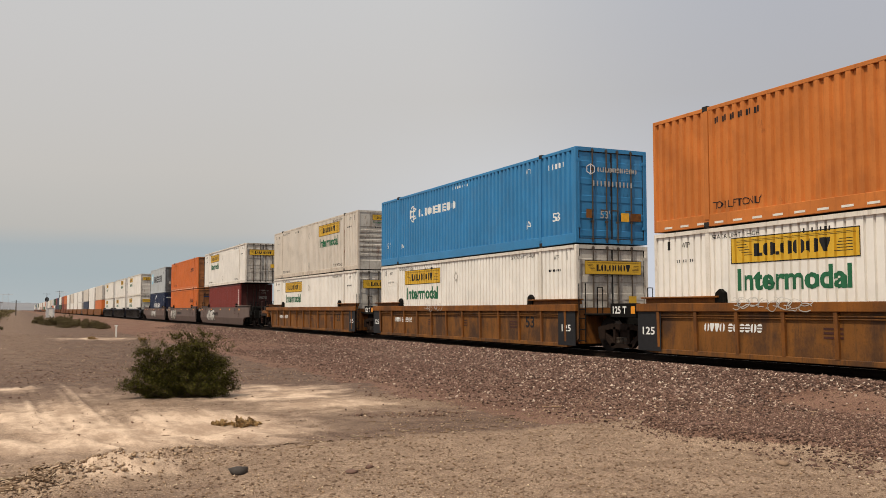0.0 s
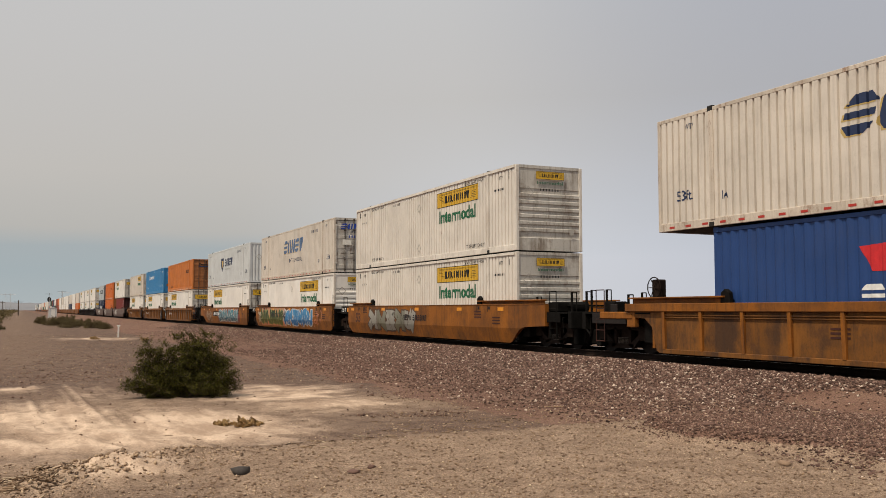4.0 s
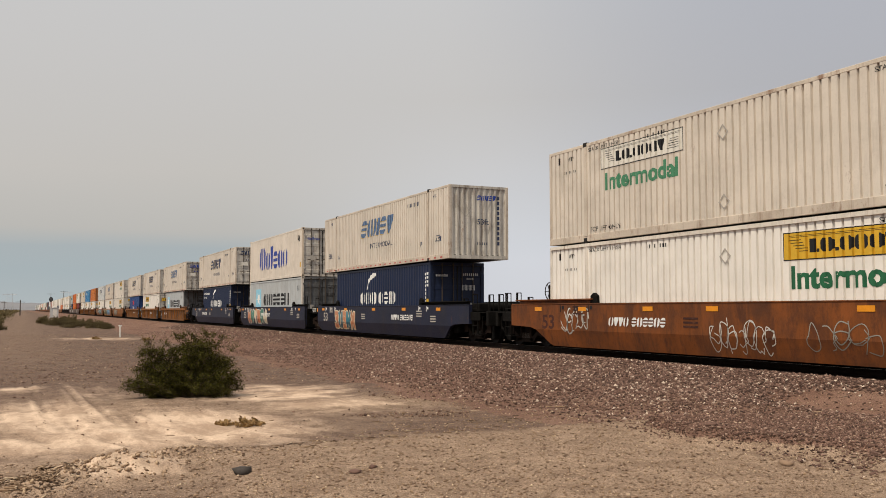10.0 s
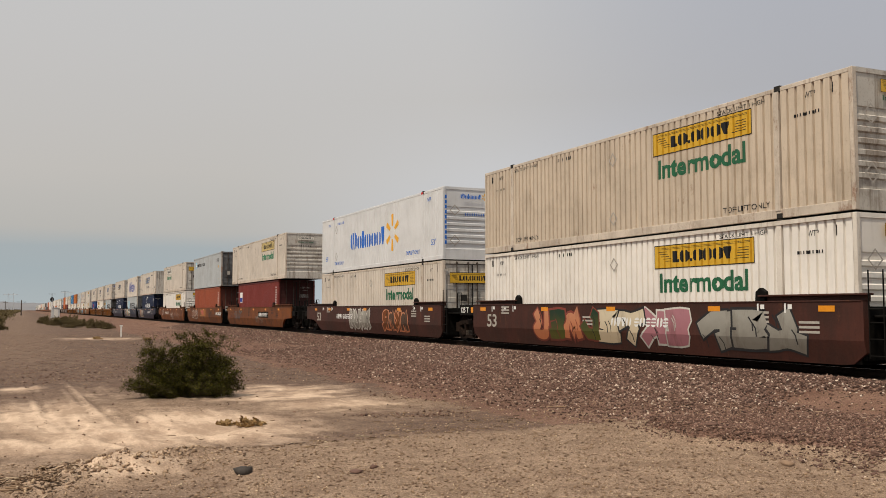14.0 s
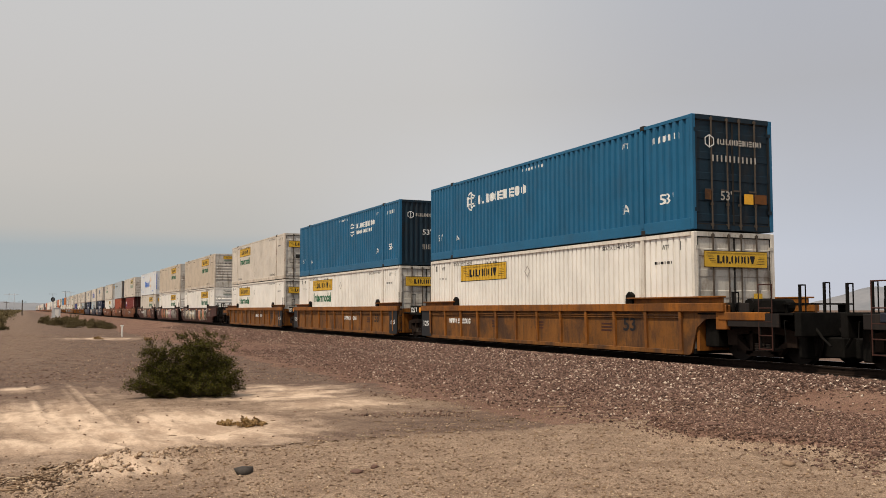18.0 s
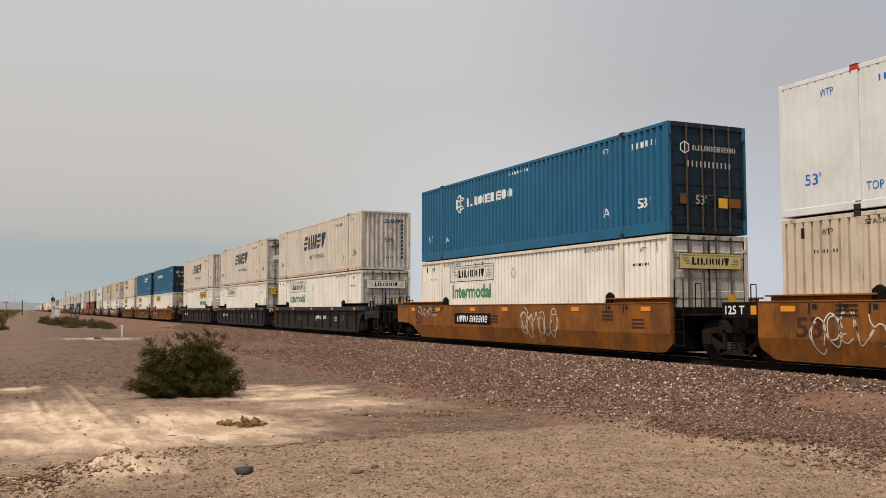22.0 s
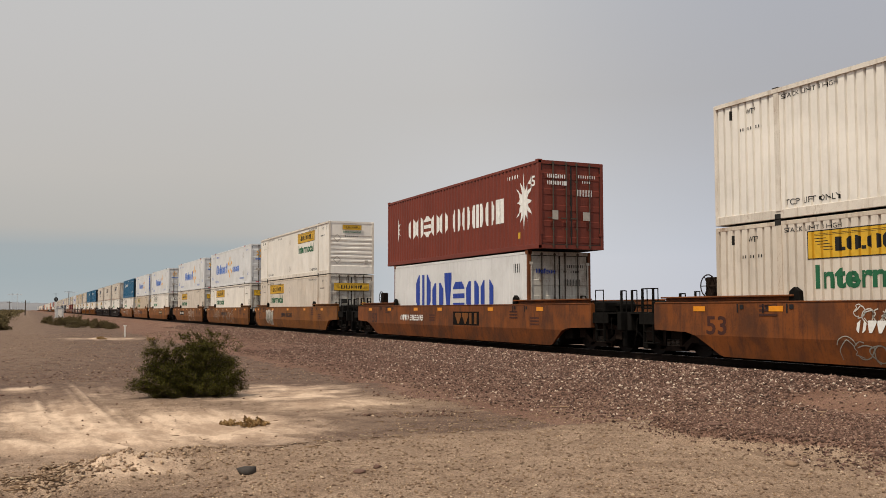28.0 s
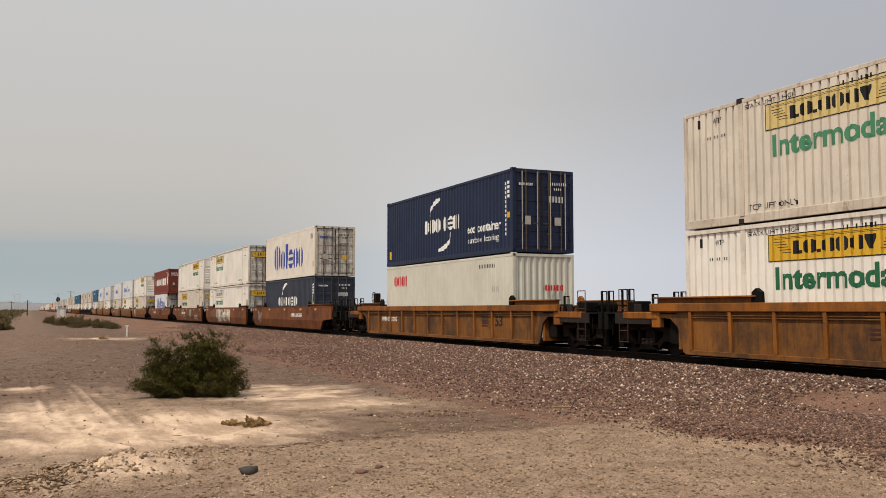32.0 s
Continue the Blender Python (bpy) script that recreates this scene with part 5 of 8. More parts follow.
def slanted(style="ink", rear="doors", full=True, body="cream", door=None):
    """53-foot cream box with slanting blue block shapes and a small word."""
    b = Box("53", body, "cream 53-foot container with slanting %s blocks, red reflector tape" % {"ink": "dark blue", "faded": "peeling blue", "shield": "black"}[style],
            rear, None if body == "cool" else "stainedrail", door or ("grime" if body != "cool" else body), None, full)
    if style == "shield":
        b.mark("shield", shape(("shield",), lambda: flat([[(0, 1.1), (1.1, 1.1), (1.1, 0.5), (0.55, 0.0), (0, 0.5)]]), "ink"), 5.75, 1.1, 0.003, "dark shield with a gold stripe")
        b.mark("shield_stripe", shape(("shieldstripe",), lambda: flat([[(0.25, 0.9), (0.95, 0.9), (0.95, 0.65), (0.5, 0.3)]]), "gold"), 5.75, 1.1, 0.005)
        b.word("EWIET", 7.2, 1.5, 2.95, 0.62, "ink", 0.25, 0.27)
        b.text("INTERMODAL", 7.3, 1.2, 2.3, 0.14, "stencil", bold=0.0)
    else:
        b.word("EWIET", 5.74, 1.45, 4.25, 0.80, "gold", 0.32, 0.29, 0.003)
        b.word("EWIET", 5.80, 1.48, 4.25, 0.80, style, 0.32, 0.27, 0.005)
        b.text("INTERMODAL", 7.2, 0.9, 2.9, 0.24, "ink", bold=0.0)
    if full:
        b.text("53ft", 0.75, 0.72, 0.55, 0.26, "ink", bold=0.01)
        b.text("53ft", 14.85, 0.72, 0.55, 0.26, "ink", bold=0.01)
        b.text("IA", 2.4, 0.62, 0.2, 0.2, "ink", bold=0.0)
        b.text("IA", 13.3, 0.62, 0.2, 0.2, "ink", bold=0.0)
        b.text("WTP", 1.1, 2.48, 0.3, 0.14, "ink", bold=0.0)
        b.text("WTP", 14.6, 2.48, 0.3, 0.14, "ink", bold=0.0)
        b.bars(11.9, 2.36, 1.35, 0.16, "ink", 9)
        b.mark("reflector_tape", shape(("tape",), lambda: flat([rect(0.35 + i * 0.62, 0, 0.35 + i * 0.62 + 0.2, 0.055) for i in range(25)]), "redbar"), 0.1, 0.055, 0.008, "broken red reflector tape")
    col = "ultra" if style == "faded" else "ink"
    if rear == "doors":
        b.word("EWIET", -1.0, 2.28, 1.75, 0.3, col, 0.3, 0.24, 0.004, True)
        b.text("INTERMODAL", -0.35, 2.1, 1.25, 0.12, "ink", True, 0.0)
        b.bars(-0.5, 1.82, 1.4, 0.14, col, 9, True)
        b.patch("notice", -0.85, 1.45, 0.5, 0.28, "pale", 0.003, True)
        b.diamond(-0.75, 1.0, 0.2, "pale", True)
        b.patch("sticker", 0.4, 0.85, 0.32, 0.28, "gold", 0.004, True)
        b.patch("notice", 0.8, 0.85, 0.2, 0.3, "pale", 0.004, True)
    elif rear == "corr":
        b.word("EWIET", -0.15, 2.3, 0.85, 0.2, col, 0.3, 0.24, 0.004, True)
        b.text("53ft", -0.1, 1.35, 0.5, 0.22, "ink", True, 0.01)
        b.bars(-0.1, 0.55, 0.5, 0.1, "ink", 5, True)
        b.diamond(-0.6, 1.85, 0.2, "pale", True)
        b.mark("tail_code", shape(("vbars",), lambda: flat([rect(0, i * 0.2, 0.1, i * 0.2 + 0.14) for i in range(10)]), "ink"), 0.78, 0.55, 0.004, "", True)
    return b


def blue53(body, rear, where, full=True):
    shade = {"skyblue": "light blue", "teal": "deep blue"}[body]
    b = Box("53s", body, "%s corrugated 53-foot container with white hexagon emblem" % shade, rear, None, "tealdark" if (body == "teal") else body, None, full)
    u = {"front": 3.3, "mid": 9.3}[where]
    b.mark("hexagon_emblem", shape(("hexa",), lambda: flat(ring(0.36, 0.36, 0.36, 0.36, 0.06, 6, math.pi / 6, math.pi / 6 + 2 * math.pi) + [rect(0.33, 0.1, 0.39, 0.62), rect(0.12, 0.22, 0.6, 0.28), rect(0.12, 0.44, 0.6, 0.5)]), "chalk"), u, 1.66, 0.004, "white hexagon emblem")
    if where == "front":
        b.word("C.H.OOEINEON", u + 0.95, 1.84, 3.5, 0.32, "chalk", 0, 0.22)
    else:
        b.word("C.H.OOEINEON", u + 0.85, 2.02, 2.7, 0.28, "chalk", 0, 0.22)
        b.word("WONIEWIEE INC", u + 0.85, 1.76, 2.5, 0.17, "chalk", 0, 0.22)
    if full:
        b.text("53'", 0.75, 0.72, 0.42, 0.26, "chalk", bold=0.01)
        b.text("53'", 14.85, 0.72, 0.5, 0.28, "chalk", bold=0.01)
        b.text("IA", 2.4, 0.62, 0.2, 0.22, "chalk", bold=0.0)
        b.text("IA", 13.2, 0.62, 0.25, 0.26, "chalk", bold=0.0)
        b.text("WTP", 13.2, 2.42, 0.3, 0.16, "chalk", bold=0.0)
        b.bars(14.5, 2.35, 1.2, 0.16, "chalk", 10)
        b.bars(7.6, 2.58, 1.4, 0.09, "chalk", 12)
    b.mark("hexagon_emblem", shape(("hexb",), lambda: flat(ring(0.17, 0.17, 0.17, 0.17, 0.03, 6, math.pi / 6, math.pi / 6 + 2 * math.pi) + [rect(0.155, 0.04, 0.185, 0.3)]), "chalk"), -0.95, 2.05, 0.004, "", True)
    b.word("C.H.OOEINEON", -0.55, 2.15, 1.45, 0.15, "stencil", 0, 0.22, 0.004, True)
    if rear == "doors":
        b.bars(-0.7, 1.72, 1.5, 0.16, "stencil", 11, True)
        b.patch("sticker", 0.3, 0.68, 0.3, 0.26, "spark", 0.004, True)
        b.patch("notice", 0.64, 0.70, 0.4, 0.24, "amber", 0.004, True)
        b.patch("notice", -0.95, 0.75, 0.2, 0.25, "umber", 0.004, True)
        b.text("53'", -0.45, 0.75, 0.35, 0.24, "stencil", True, 0.01)
    else:
        b.text("53'", -0.2, 1.35, 0.4, 0.24, "chalk", True, 0.01)
        b.bars(-0.2, 0.7, 0.5, 0.22, "stencil", 6, True)
    return b


def sparkbox(rear, full=True, wide=False, mirror=False):
    """53-foot bright white box with blue block shapes and a six-bar amber spark."""
    b = Box("53w", "bright", "bright white smooth-sided 53-foot container with blue shapes and amber spark", rear, None, "bright", None, full)
    u = 4.8 if not wide else 2.6
    b.word("WoImont", u, 1.02, 4.85, 0.82, "cobalt", 0, 0.24)

    def spark(s):
        out = []
        for i in range(6):
            a = math.pi / 2 + i * math.pi / 3
            ca, sa = math.cos(a), math.sin(a)
            p = [(0.30, -0.08), (0.80, -0.13), (0.84, 0.0), (0.80, 0.13), (0.30, 0.08)]
            out.append([(s * (x * ca - y * sa), s * (x * sa + y * ca)) for x, y in p])
        return flat(out)
    cu = u + 5.85
    b.mark("amber_spark", shape(("spark", 1), lambda: spark(1.0), "spark"), cu, 1.47, 0.004, "amber spark of six rounded bars")
    if wide:
        b.word("com", cu + 1.1, 1.02, 2.5, 0.6, "cobalt", 0, 0.24)
    if full:
        b.text("53'", 0.7, 0.62, 0.42, 0.24, "cobalt", bold=0.0)
        b.text("53'", 15.0, 0.62, 0.42, 0.24, "cobalt", bold=0.0)
        b.text("TOP LIFT ONLY", 2.25, 0.35, 1.5, 0.17, "cobalt", bold=0.0)
        b.text("TOP LIFT ONLY", 12.3, 0.35, 1.5, 0.17, "cobalt", bold=0.0)
        b.text("WTP", 1.15, 2.42, 0.34, 0.16, "cobalt", bold=0.0)
        b.text("WTP", 14.6, 2.42, 0.34, 0.16, "cobalt", bold=0.0)
        b.bars(2.6, 2.45, 1.2, 0.12, "cobalt", 9)
        for uu in (2.55 if mirror else 13.6,):
            b.diamond(uu, 2.2, 0.19, "stencil")
            b.diamond(uu, 0.8, 0.19, "stencil")
        for uu in (2.06, 14.1):
            b.patch("red_casting_tag", uu - 0.1, 2.78, 0.2, 0.1, "scarlet", 0.02)
    if rear == "doors":
        b.mark("amber_spark", shape(("spark", 2), lambda: spark(0.36), "spark"), -0.6, 2.2, 0.004, "", True)
        b.word("WoImont", -0.95, 1.72, 0.75, 0.14, "cobalt", 0, 0.24, 0.004, True)
        b.bars(0.25, 2.35, 0.8, 0.13, "cobalt", 9, True)
        b.diamond(0.55, 1.95, 0.2, "pale", True)
        b.patch("notice", -0.9, 0.95, 0.4, 0.16, "stencil", 0.004, True)
        b.patch("red_casting_tag", -0.9, 0.06, 0.2, 0.05, "scarlet", 0.004, True)
        b.patch("red_casting_tag", 0.3, 0.06, 0.2, 0.05, "scarlet", 0.004, True)
    else:
        b.word("WoImont", -0.55, 2.42, 0.9, 0.2, "cobalt", 0, 0.24, 0.004, True)
        b.mark("amber_spark", shape(("spark", 3), lambda: spark(0.16), "spark"), 0.52, 2.52, 0.004, "", True)
        b.bars(-0.35, 1.75, 0.9, 0.1, "cobalt", 9, True)
        b.diamond(-0.8, 1.95, 0.2, "stencil", True)
        b.diamond(-0.8, 0.75, 0.2, "stencil", True)
        b.mark("tail_code", shape(("vbars2",), lambda: flat([rect(0, i * 0.2, 0.08, i * 0.2 + 0.14) for i in range(10)]), "cobalt"), -1.24, 0.6, 0.02, "", True)
    return b


def door_print(b, mat, sticker="yellow"):
    b.bars(0.25, 2.35, 0.7, 0.1, mat, 8, True)
    b.bars(0.4, 2.18, 0.35, 0.08, mat, 4, True)
    b.bars(0.2, 1.75, 0.6, 0.22, mat, 10, True)
    b.patch("sticker", 0.42, 0.95, 0.26, 0.28, sticker, 0.004, True)
    b.patch("notice", -0.75, 0.95, 0.22, 0.3, "stencil", 0.004, True)


def starbox(kind="40", line=False, full=True, rear_mat="sootshadegrey", big=True):
    b = Box(kind, "grey", "weathered pale grey %s-foot container with white star on blue" % kind[:2], "doors", None, rear_mat, "cream" if kind == "45" and not line else "rustgrey" if line else None, full)
    n = 7

    def star(r):
        return flat([[(r + r * (1 if i % 2 == 0 else 0.42) * math.sin(math.pi * i / n), r + r * (1 if i % 2 == 0 else 0.42) * math.cos(math.pi * i / n)) for i in range(2 * n)]])
    if line:
        b.patch("blue_square", 1.05, 1.9, 0.6, 0.6, "aqua", 0.002, False, "light blue square")
        b.mark("white_star", shape(("star", 2), lambda: star(0.25), "chalk"), 1.1, 1.95, 0.005)
        b.word("MNEEEH INIE", 1.9, 2.03, 3.9, 0.27, "black", 0.1, 0.26)
        b.bars(11.6, 2.1, 0.8, 0.3, "black", 6)
        b.patch("hazard_triangle", 12.2, 1.6, 0.25, 0.22, "yellow")
        b.patch("sticker", 12.3, 0.6, 0.2, 0.14, "yellow")
    else:
        b.patch("blue_square", 1.1 if kind == "40" else 2.0, 1.15, 1.45, 1.22, "aqua", 0.002, False, "light blue square")
        b.mark("white_star", shape(("star", 1), lambda: star(0.52), "chalk"), 1.3 if kind == "40" else 2.2, 1.24, 0.005, "seven-pointed white star")
        b.word("MNEEEH", 3.2 if kind == "40" else 4.15, 1.25, 6.6, 0.75, "black", 0, 0.26)
        b.bars(L_of(kind) - 0.95, 2.1, 0.5, 0.3, "black", 4)
    door_print(b, "black")
    return b


def L_of(kind):
    return KINDS[kind][0]


def swoop(parent, b, u, z, s, key, mat="chalk"):
    pts = [(0.0, 0.0), (0.12, 0.28), (0.3, 0.5), (0.6, 0.68), (1.0, 0.80), (1.45, 0.86)]
    w = [0.04, 0.12, 0.2, 0.26, 0.28, 0.16]
    b.mark("white_swoosh", shape(("swoop", key, s), lambda: flat(ribbon([(x * s, y * abs(s)) for x, y in pts], [v * abs(s) for v in w])), mat), u, z, 0.004, "white curved swoosh")


def ocean(kind="40", body="navy", extra="light", full=True):
    b = Box(kind, body, "%s corrugated 40-foot container with white swoosh and block shapes" % {"navy": "navy blue", "slate": "slate blue"}[body], "doors", None, body, None, full)
    if extra == "eco":
        b.word("CMN CEM", 4.4, 1.15, 3.5, 0.55, "chalk", 0, 0.25)
        swoop(None, b, 4.95, 1.85, 0.72, 1)
        b.mark("white_swoosh", shape(("swoop", "back"), lambda: flat(ribbon([(1.3, 0.62), (1.25, 0.35), (1.0, 0.15), (0.6, 0.02), (0.1, -0.05)], [0.04, 0.1, 0.18, 0.2, 0.1])), "chalk"), 5.75, 0.45, 0.004)
        b.text("eco container", 8.55, 0.86, 2.75, 0.32, "chalk", bold=0.025)
        b.text("bamboo flooring", 8.6, 0.42, 2.5, 0.3, "chalk", bold=0.0)
        b.patch("sticker", 0.35, 0.3, 0.22, 0.35, "yellow")
    else:
        b.word("CMN CEM", 3.66, 1.21, 4.64, 0.56, "chalk", 0, 0.25)
        swoop(None, b, 4.58, 1.9, 0.82, 2)
        if extra == "light":
            b.text("advanced container", 0.24, 2.28, 2.85, 0.24, "chalk", bold=0.01)
            b.text("light steel", 0.3, 1.88, 1.4, 0.26, "chalk", bold=0.01)
    b.mark("flank_code", shape(("vbars3",), lambda: flat([rect(0, i * 0.16, 0.1, i * 0.16 + 0.1) for i in range(12)] + [rect(0.22, 1.3 + i * 0.16, 0.32, 1.4 + i * 0.16) for i in range(4)]), "chalk"), L_of(kind) - 0.6, 0.6, 0.004)
    b.patch("sticker", L_of(kind) - 0.4, 1.2, 0.14, 0.2, "yellow")
    b.word("CMN CEM", -1.0, 2.3, 0.55, 0.1, "chalk", 0, 0.3, 0.004, True)
    door_print(b, "chalk", "stencil")
    for x in (-0.86, -0.26, 0.26, 0.86):
        b.patch("rod_label", x - 0.02, 0.1, 0.04, 2.7, "stencil", 0.0, True) if body == "navy" and extra == "eco" else None
    return b


def island(kind="45", body="cream", full=True, big=True):
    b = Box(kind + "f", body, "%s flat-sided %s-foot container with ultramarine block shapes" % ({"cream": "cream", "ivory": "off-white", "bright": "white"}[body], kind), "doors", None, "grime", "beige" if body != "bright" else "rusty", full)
    if kind == "45":
        b.word("Moteon", 2.95, 0.72, 7.4, 1.5, "ultra", 0, 0.2)
        b.text("45", 12.8, 2.1, 0.35, 0.3, "black")
    elif body == "ivory":
        b.word("Moteon", 2.4, 0.64, 7.2, 1.6, "ultra", 0, 0.2)
    else:
        b.word("Moteon", 2.45, 0.95, 7.3, 1.45, "ultra", 0, 0.2)
    b.bars(L_of(kind) - 1.0, 2.2, 0.5, 0.3, "black", 4)
    b.patch("sticker", L_of(kind) - 0.5, 0.55, 0.2, 0.3, "yellow")
    b.word("Moteon", -0.95, 2.15, 0.75, 0.17, "ultra", 0, 0.2, 0.004, True)
    door_print(b, "black")
    return b


def starburst45(full=True):
    b = Box("45", "cocoa", "chestnut brown 45-foot container with white block shapes and starburst", "doors", None, "cocoa", None, full)
    b.word("NUENU NUMNII", 2.5, 1.02, 8.85, 0.86, "chalk", 0, 0.14)

    def burst(sc, only):
        pts = []
        for i in range(24):
            a = 2 * math.pi * i / 24
            r = sc * (1.0 if i % 2 == 0 else 0.42) * (0.75 + 0.35 * ((i * 5) % 4) / 4)
            pts.append((max(only, r * math.cos(a) * 0.62), r * math.sin(a)))
        return flat([pts])
    b.mark("white_starburst", shape(("burst", 1), lambda: burst(1.05, -2.0), "chalk"), 12.75, 1.6, 0.004, "jagged white starburst")
    b.mark("white_starburst", shape(("burst", 2), lambda: burst(0.6, 0.0), "chalk"), 1.25, 1.55, 0.004, "jagged white starburst")
    b.text("45", 13.05, 2.05, 0.4, 0.35, "chalk")
    b.bars(11.6, 2.45, 0.9, 0.12, "chalk", 8)
    b.patch("sticker", 12.3, 0.4, 0.2, 0.2, "yellow")
    b.word("NUENU", -0.95, 2.3, 0.7, 0.14, "chalk", 0, 0.2, 0.004, True)
    b.word("NUMNII", -0.95, 2.08, 0.75, 0.14, "chalk", 0, 0.2, 0.004, True)
    door_print(b, "chalk", "stencil")
    return b


def plainbox(kind, body, label, rear="doors", full=True, logo=None, door=None):
    b = Box(kind, body, label, rear, None, door, None, full)
    L = L_of(kind)
    if logo == "white_square":
        b.patch("white_label", 0.45, 1.5, 0.9, 0.75, "chalk", 0.004, False, "white square label with a blue band")
        b.patch("label_band", 0.52, 1.55, 0.76, 0.3, "ultra", 0.006)
    if logo == "redrings":
        b.word("OOCI", 0.93, 1.97, 1.53, 0.46, "scarlet", 0, 0.26)
        b.word("OOCI", 0.0, 1.6, 0.75, 0.22, "scarlet", 0, 0.26, 0.004, True)
        b.bars(9.6, 2.45, 1.3, 0.14, "black", 10)
        b.bars(10.6, 1.6, 0.6, 0.2, "stencil", 4)
    if logo == "bluelogo":
        b.mark("red_wedge", shape(("wedge",), lambda: flat([[(0, 0.5), (1.6, 0.6), (1.3, 0.0), (0.3, 0.0)]]), "scarlet"), 4.2, 1.7, 0.004, "red wedge mark")
        b.word("ENE", 4.2, 1.0, 1.9, 0.45, "chalk", 0, 0.26)
    if logo == "darkword":
        b.word("Eonnenen", 12.26, 1.78, 1.7, 0.26, "black", 0.2, 0.24)
        b.patch("dark_band", 12.26, 1.66, 1.7, 0.08, "black", 0.004)
        b.word("Eonnenen", -0.72, 2.3, 1.5, 0.22, "black", 0.2, 0.24, 0.004, True)
        b.patch("dark_band", -0.72, 2.14, 1.1, 0.1, "ink", 0.004, True)
        b.mark("reflector_tape", shape(("tape2",), lambda: flat([rect(0.35 + i * 0.62, 0, 0.35 + i * 0.62 + 0.3, 0.05) for i in range(25)]), "pale"), 0.1, 0.055, 0.008)
        b.text("TOP LIFT ONLY", 2.25, 0.4, 1.6, 0.17, "black", bold=0.0)
        b.bars(2.3, 2.45, 1.6, 0.14, "black", 12)
    if logo in (None, "white_square") and kind == "40":
        b.mark("flank_code", shape(("vbars4",), lambda: flat([rect(0, i * 0.16, 0.1, i * 0.16 + 0.1) for i in range(12)]), "chalk"), L - 0.7, 0.6, 0.004)
        b.patch("sticker", L - 0.4, 1.1, 0.16, 0.2, "yellow")
        if rear == "doors":
            door_print(b, "stencil", "stencil")
    return b

# ---- well cars ----
WHEELS = []


def wheelset():
    bm = bmesh.new()
    for s in (-1, 1):
        x = s * 0.7535
        disc(bm, x - 0.065, x + 0.065, 0, 0, 0.485, 28)
        disc(bm, x - s * 0.065 - 0.015, x - s * 0.065 + 0.015, 0, 0, 0.515, 28)
        disc(bm, x - 0.085, x + 0.085, 0, 0, 0.14, 12)
        for i in range(6):
            a = i * math.pi / 3
            add_prism(bm, [(0.3 * math.cos(a) + 0.05 * math.cos(k), 0.3 * math.sin(a) + 0.05 * math.sin(k)) for k in (0, 1.57, 3.14, 4.71)], "x", x - 0.075, x + 0.075)
    add_tube(bm, (-1.0, 0, 0), (1.0, 0, 0), 0.085, n=10)
    return bm


def truck(unit, y, group):
    """A two-axle truck with cast side frames."""
    t = part("truck", mesh_of("bolster", lambda: boxes((-0.95, 0.95, -0.22, 0.22, 0.42, 0.66), (-0.3, 0.3, -0.3, 0.3, 0.66, 0.74), bevel=0.02), "iron"), unit, "two-axle cast-steel truck", pose(0, y, 0))

    def frame_side(s):
        bm = bmesh.new()
        a, b = sorted((s * 0.93, s * 1.06))
        add_prism(bm, [(-1.12, 0.56), (-1.12, 0.70), (-0.45, 0.80), (0.45, 0.80), (1.12, 0.70), (1.12, 0.56), (0.5, 0.64), (-0.5, 0.64)], "x", a, b)
        add_prism(bm, [(-1.0, 0.58), (-0.84, 0.58), (-0.36, 0.26), (-0.36, 0.16), (-0.52, 0.16)], "x", a, b)
        add_prism(bm, [(1.0, 0.58), (0.52, 0.16), (0.36, 0.16), (0.36, 0.26), (0.84, 0.58)], "x", a, b)
        add_box(bm, a, b, -0.5, 0.5, 0.13, 0.25)
        for e in (-1, 1):
            add_box(bm, a, b, e * 0.33 - 0.05, e * 0.33 + 0.05, 0.2, 0.7)
            add_box(bm, a - 0.02, b + 0.02, e * 0.915 - 0.16, e * 0.915 + 0.16, 0.36, 0.64)
        return bm
    for s in (-1, 1):
        f = part("side_frame", mesh_of(("side_frame", s), lambda: frame_side(s), "iron"), t, "cast-iron side frame")

        def springs():
            bm = bmesh.new()
            for yy in (-0.18, 0.0, 0.18):
                for i in range(5):
                    add_tube(bm, (s * 1.0, yy, 0.26 + i * 0.035), (s * 1.0, yy, 0.28 + i * 0.035), 0.075, n=10)
            return bm
        part("spring_nest", mesh_of(("springs", s), springs, "galv"), f)
    for e in (-1, 1):
        w = part("wheelset", mesh_of("wheelset", wheelset, "tread"), t, "steel wheels on an axle", pose(0, e * 0.915, 0.485))
        WHEELS.append((w, e))
    return t


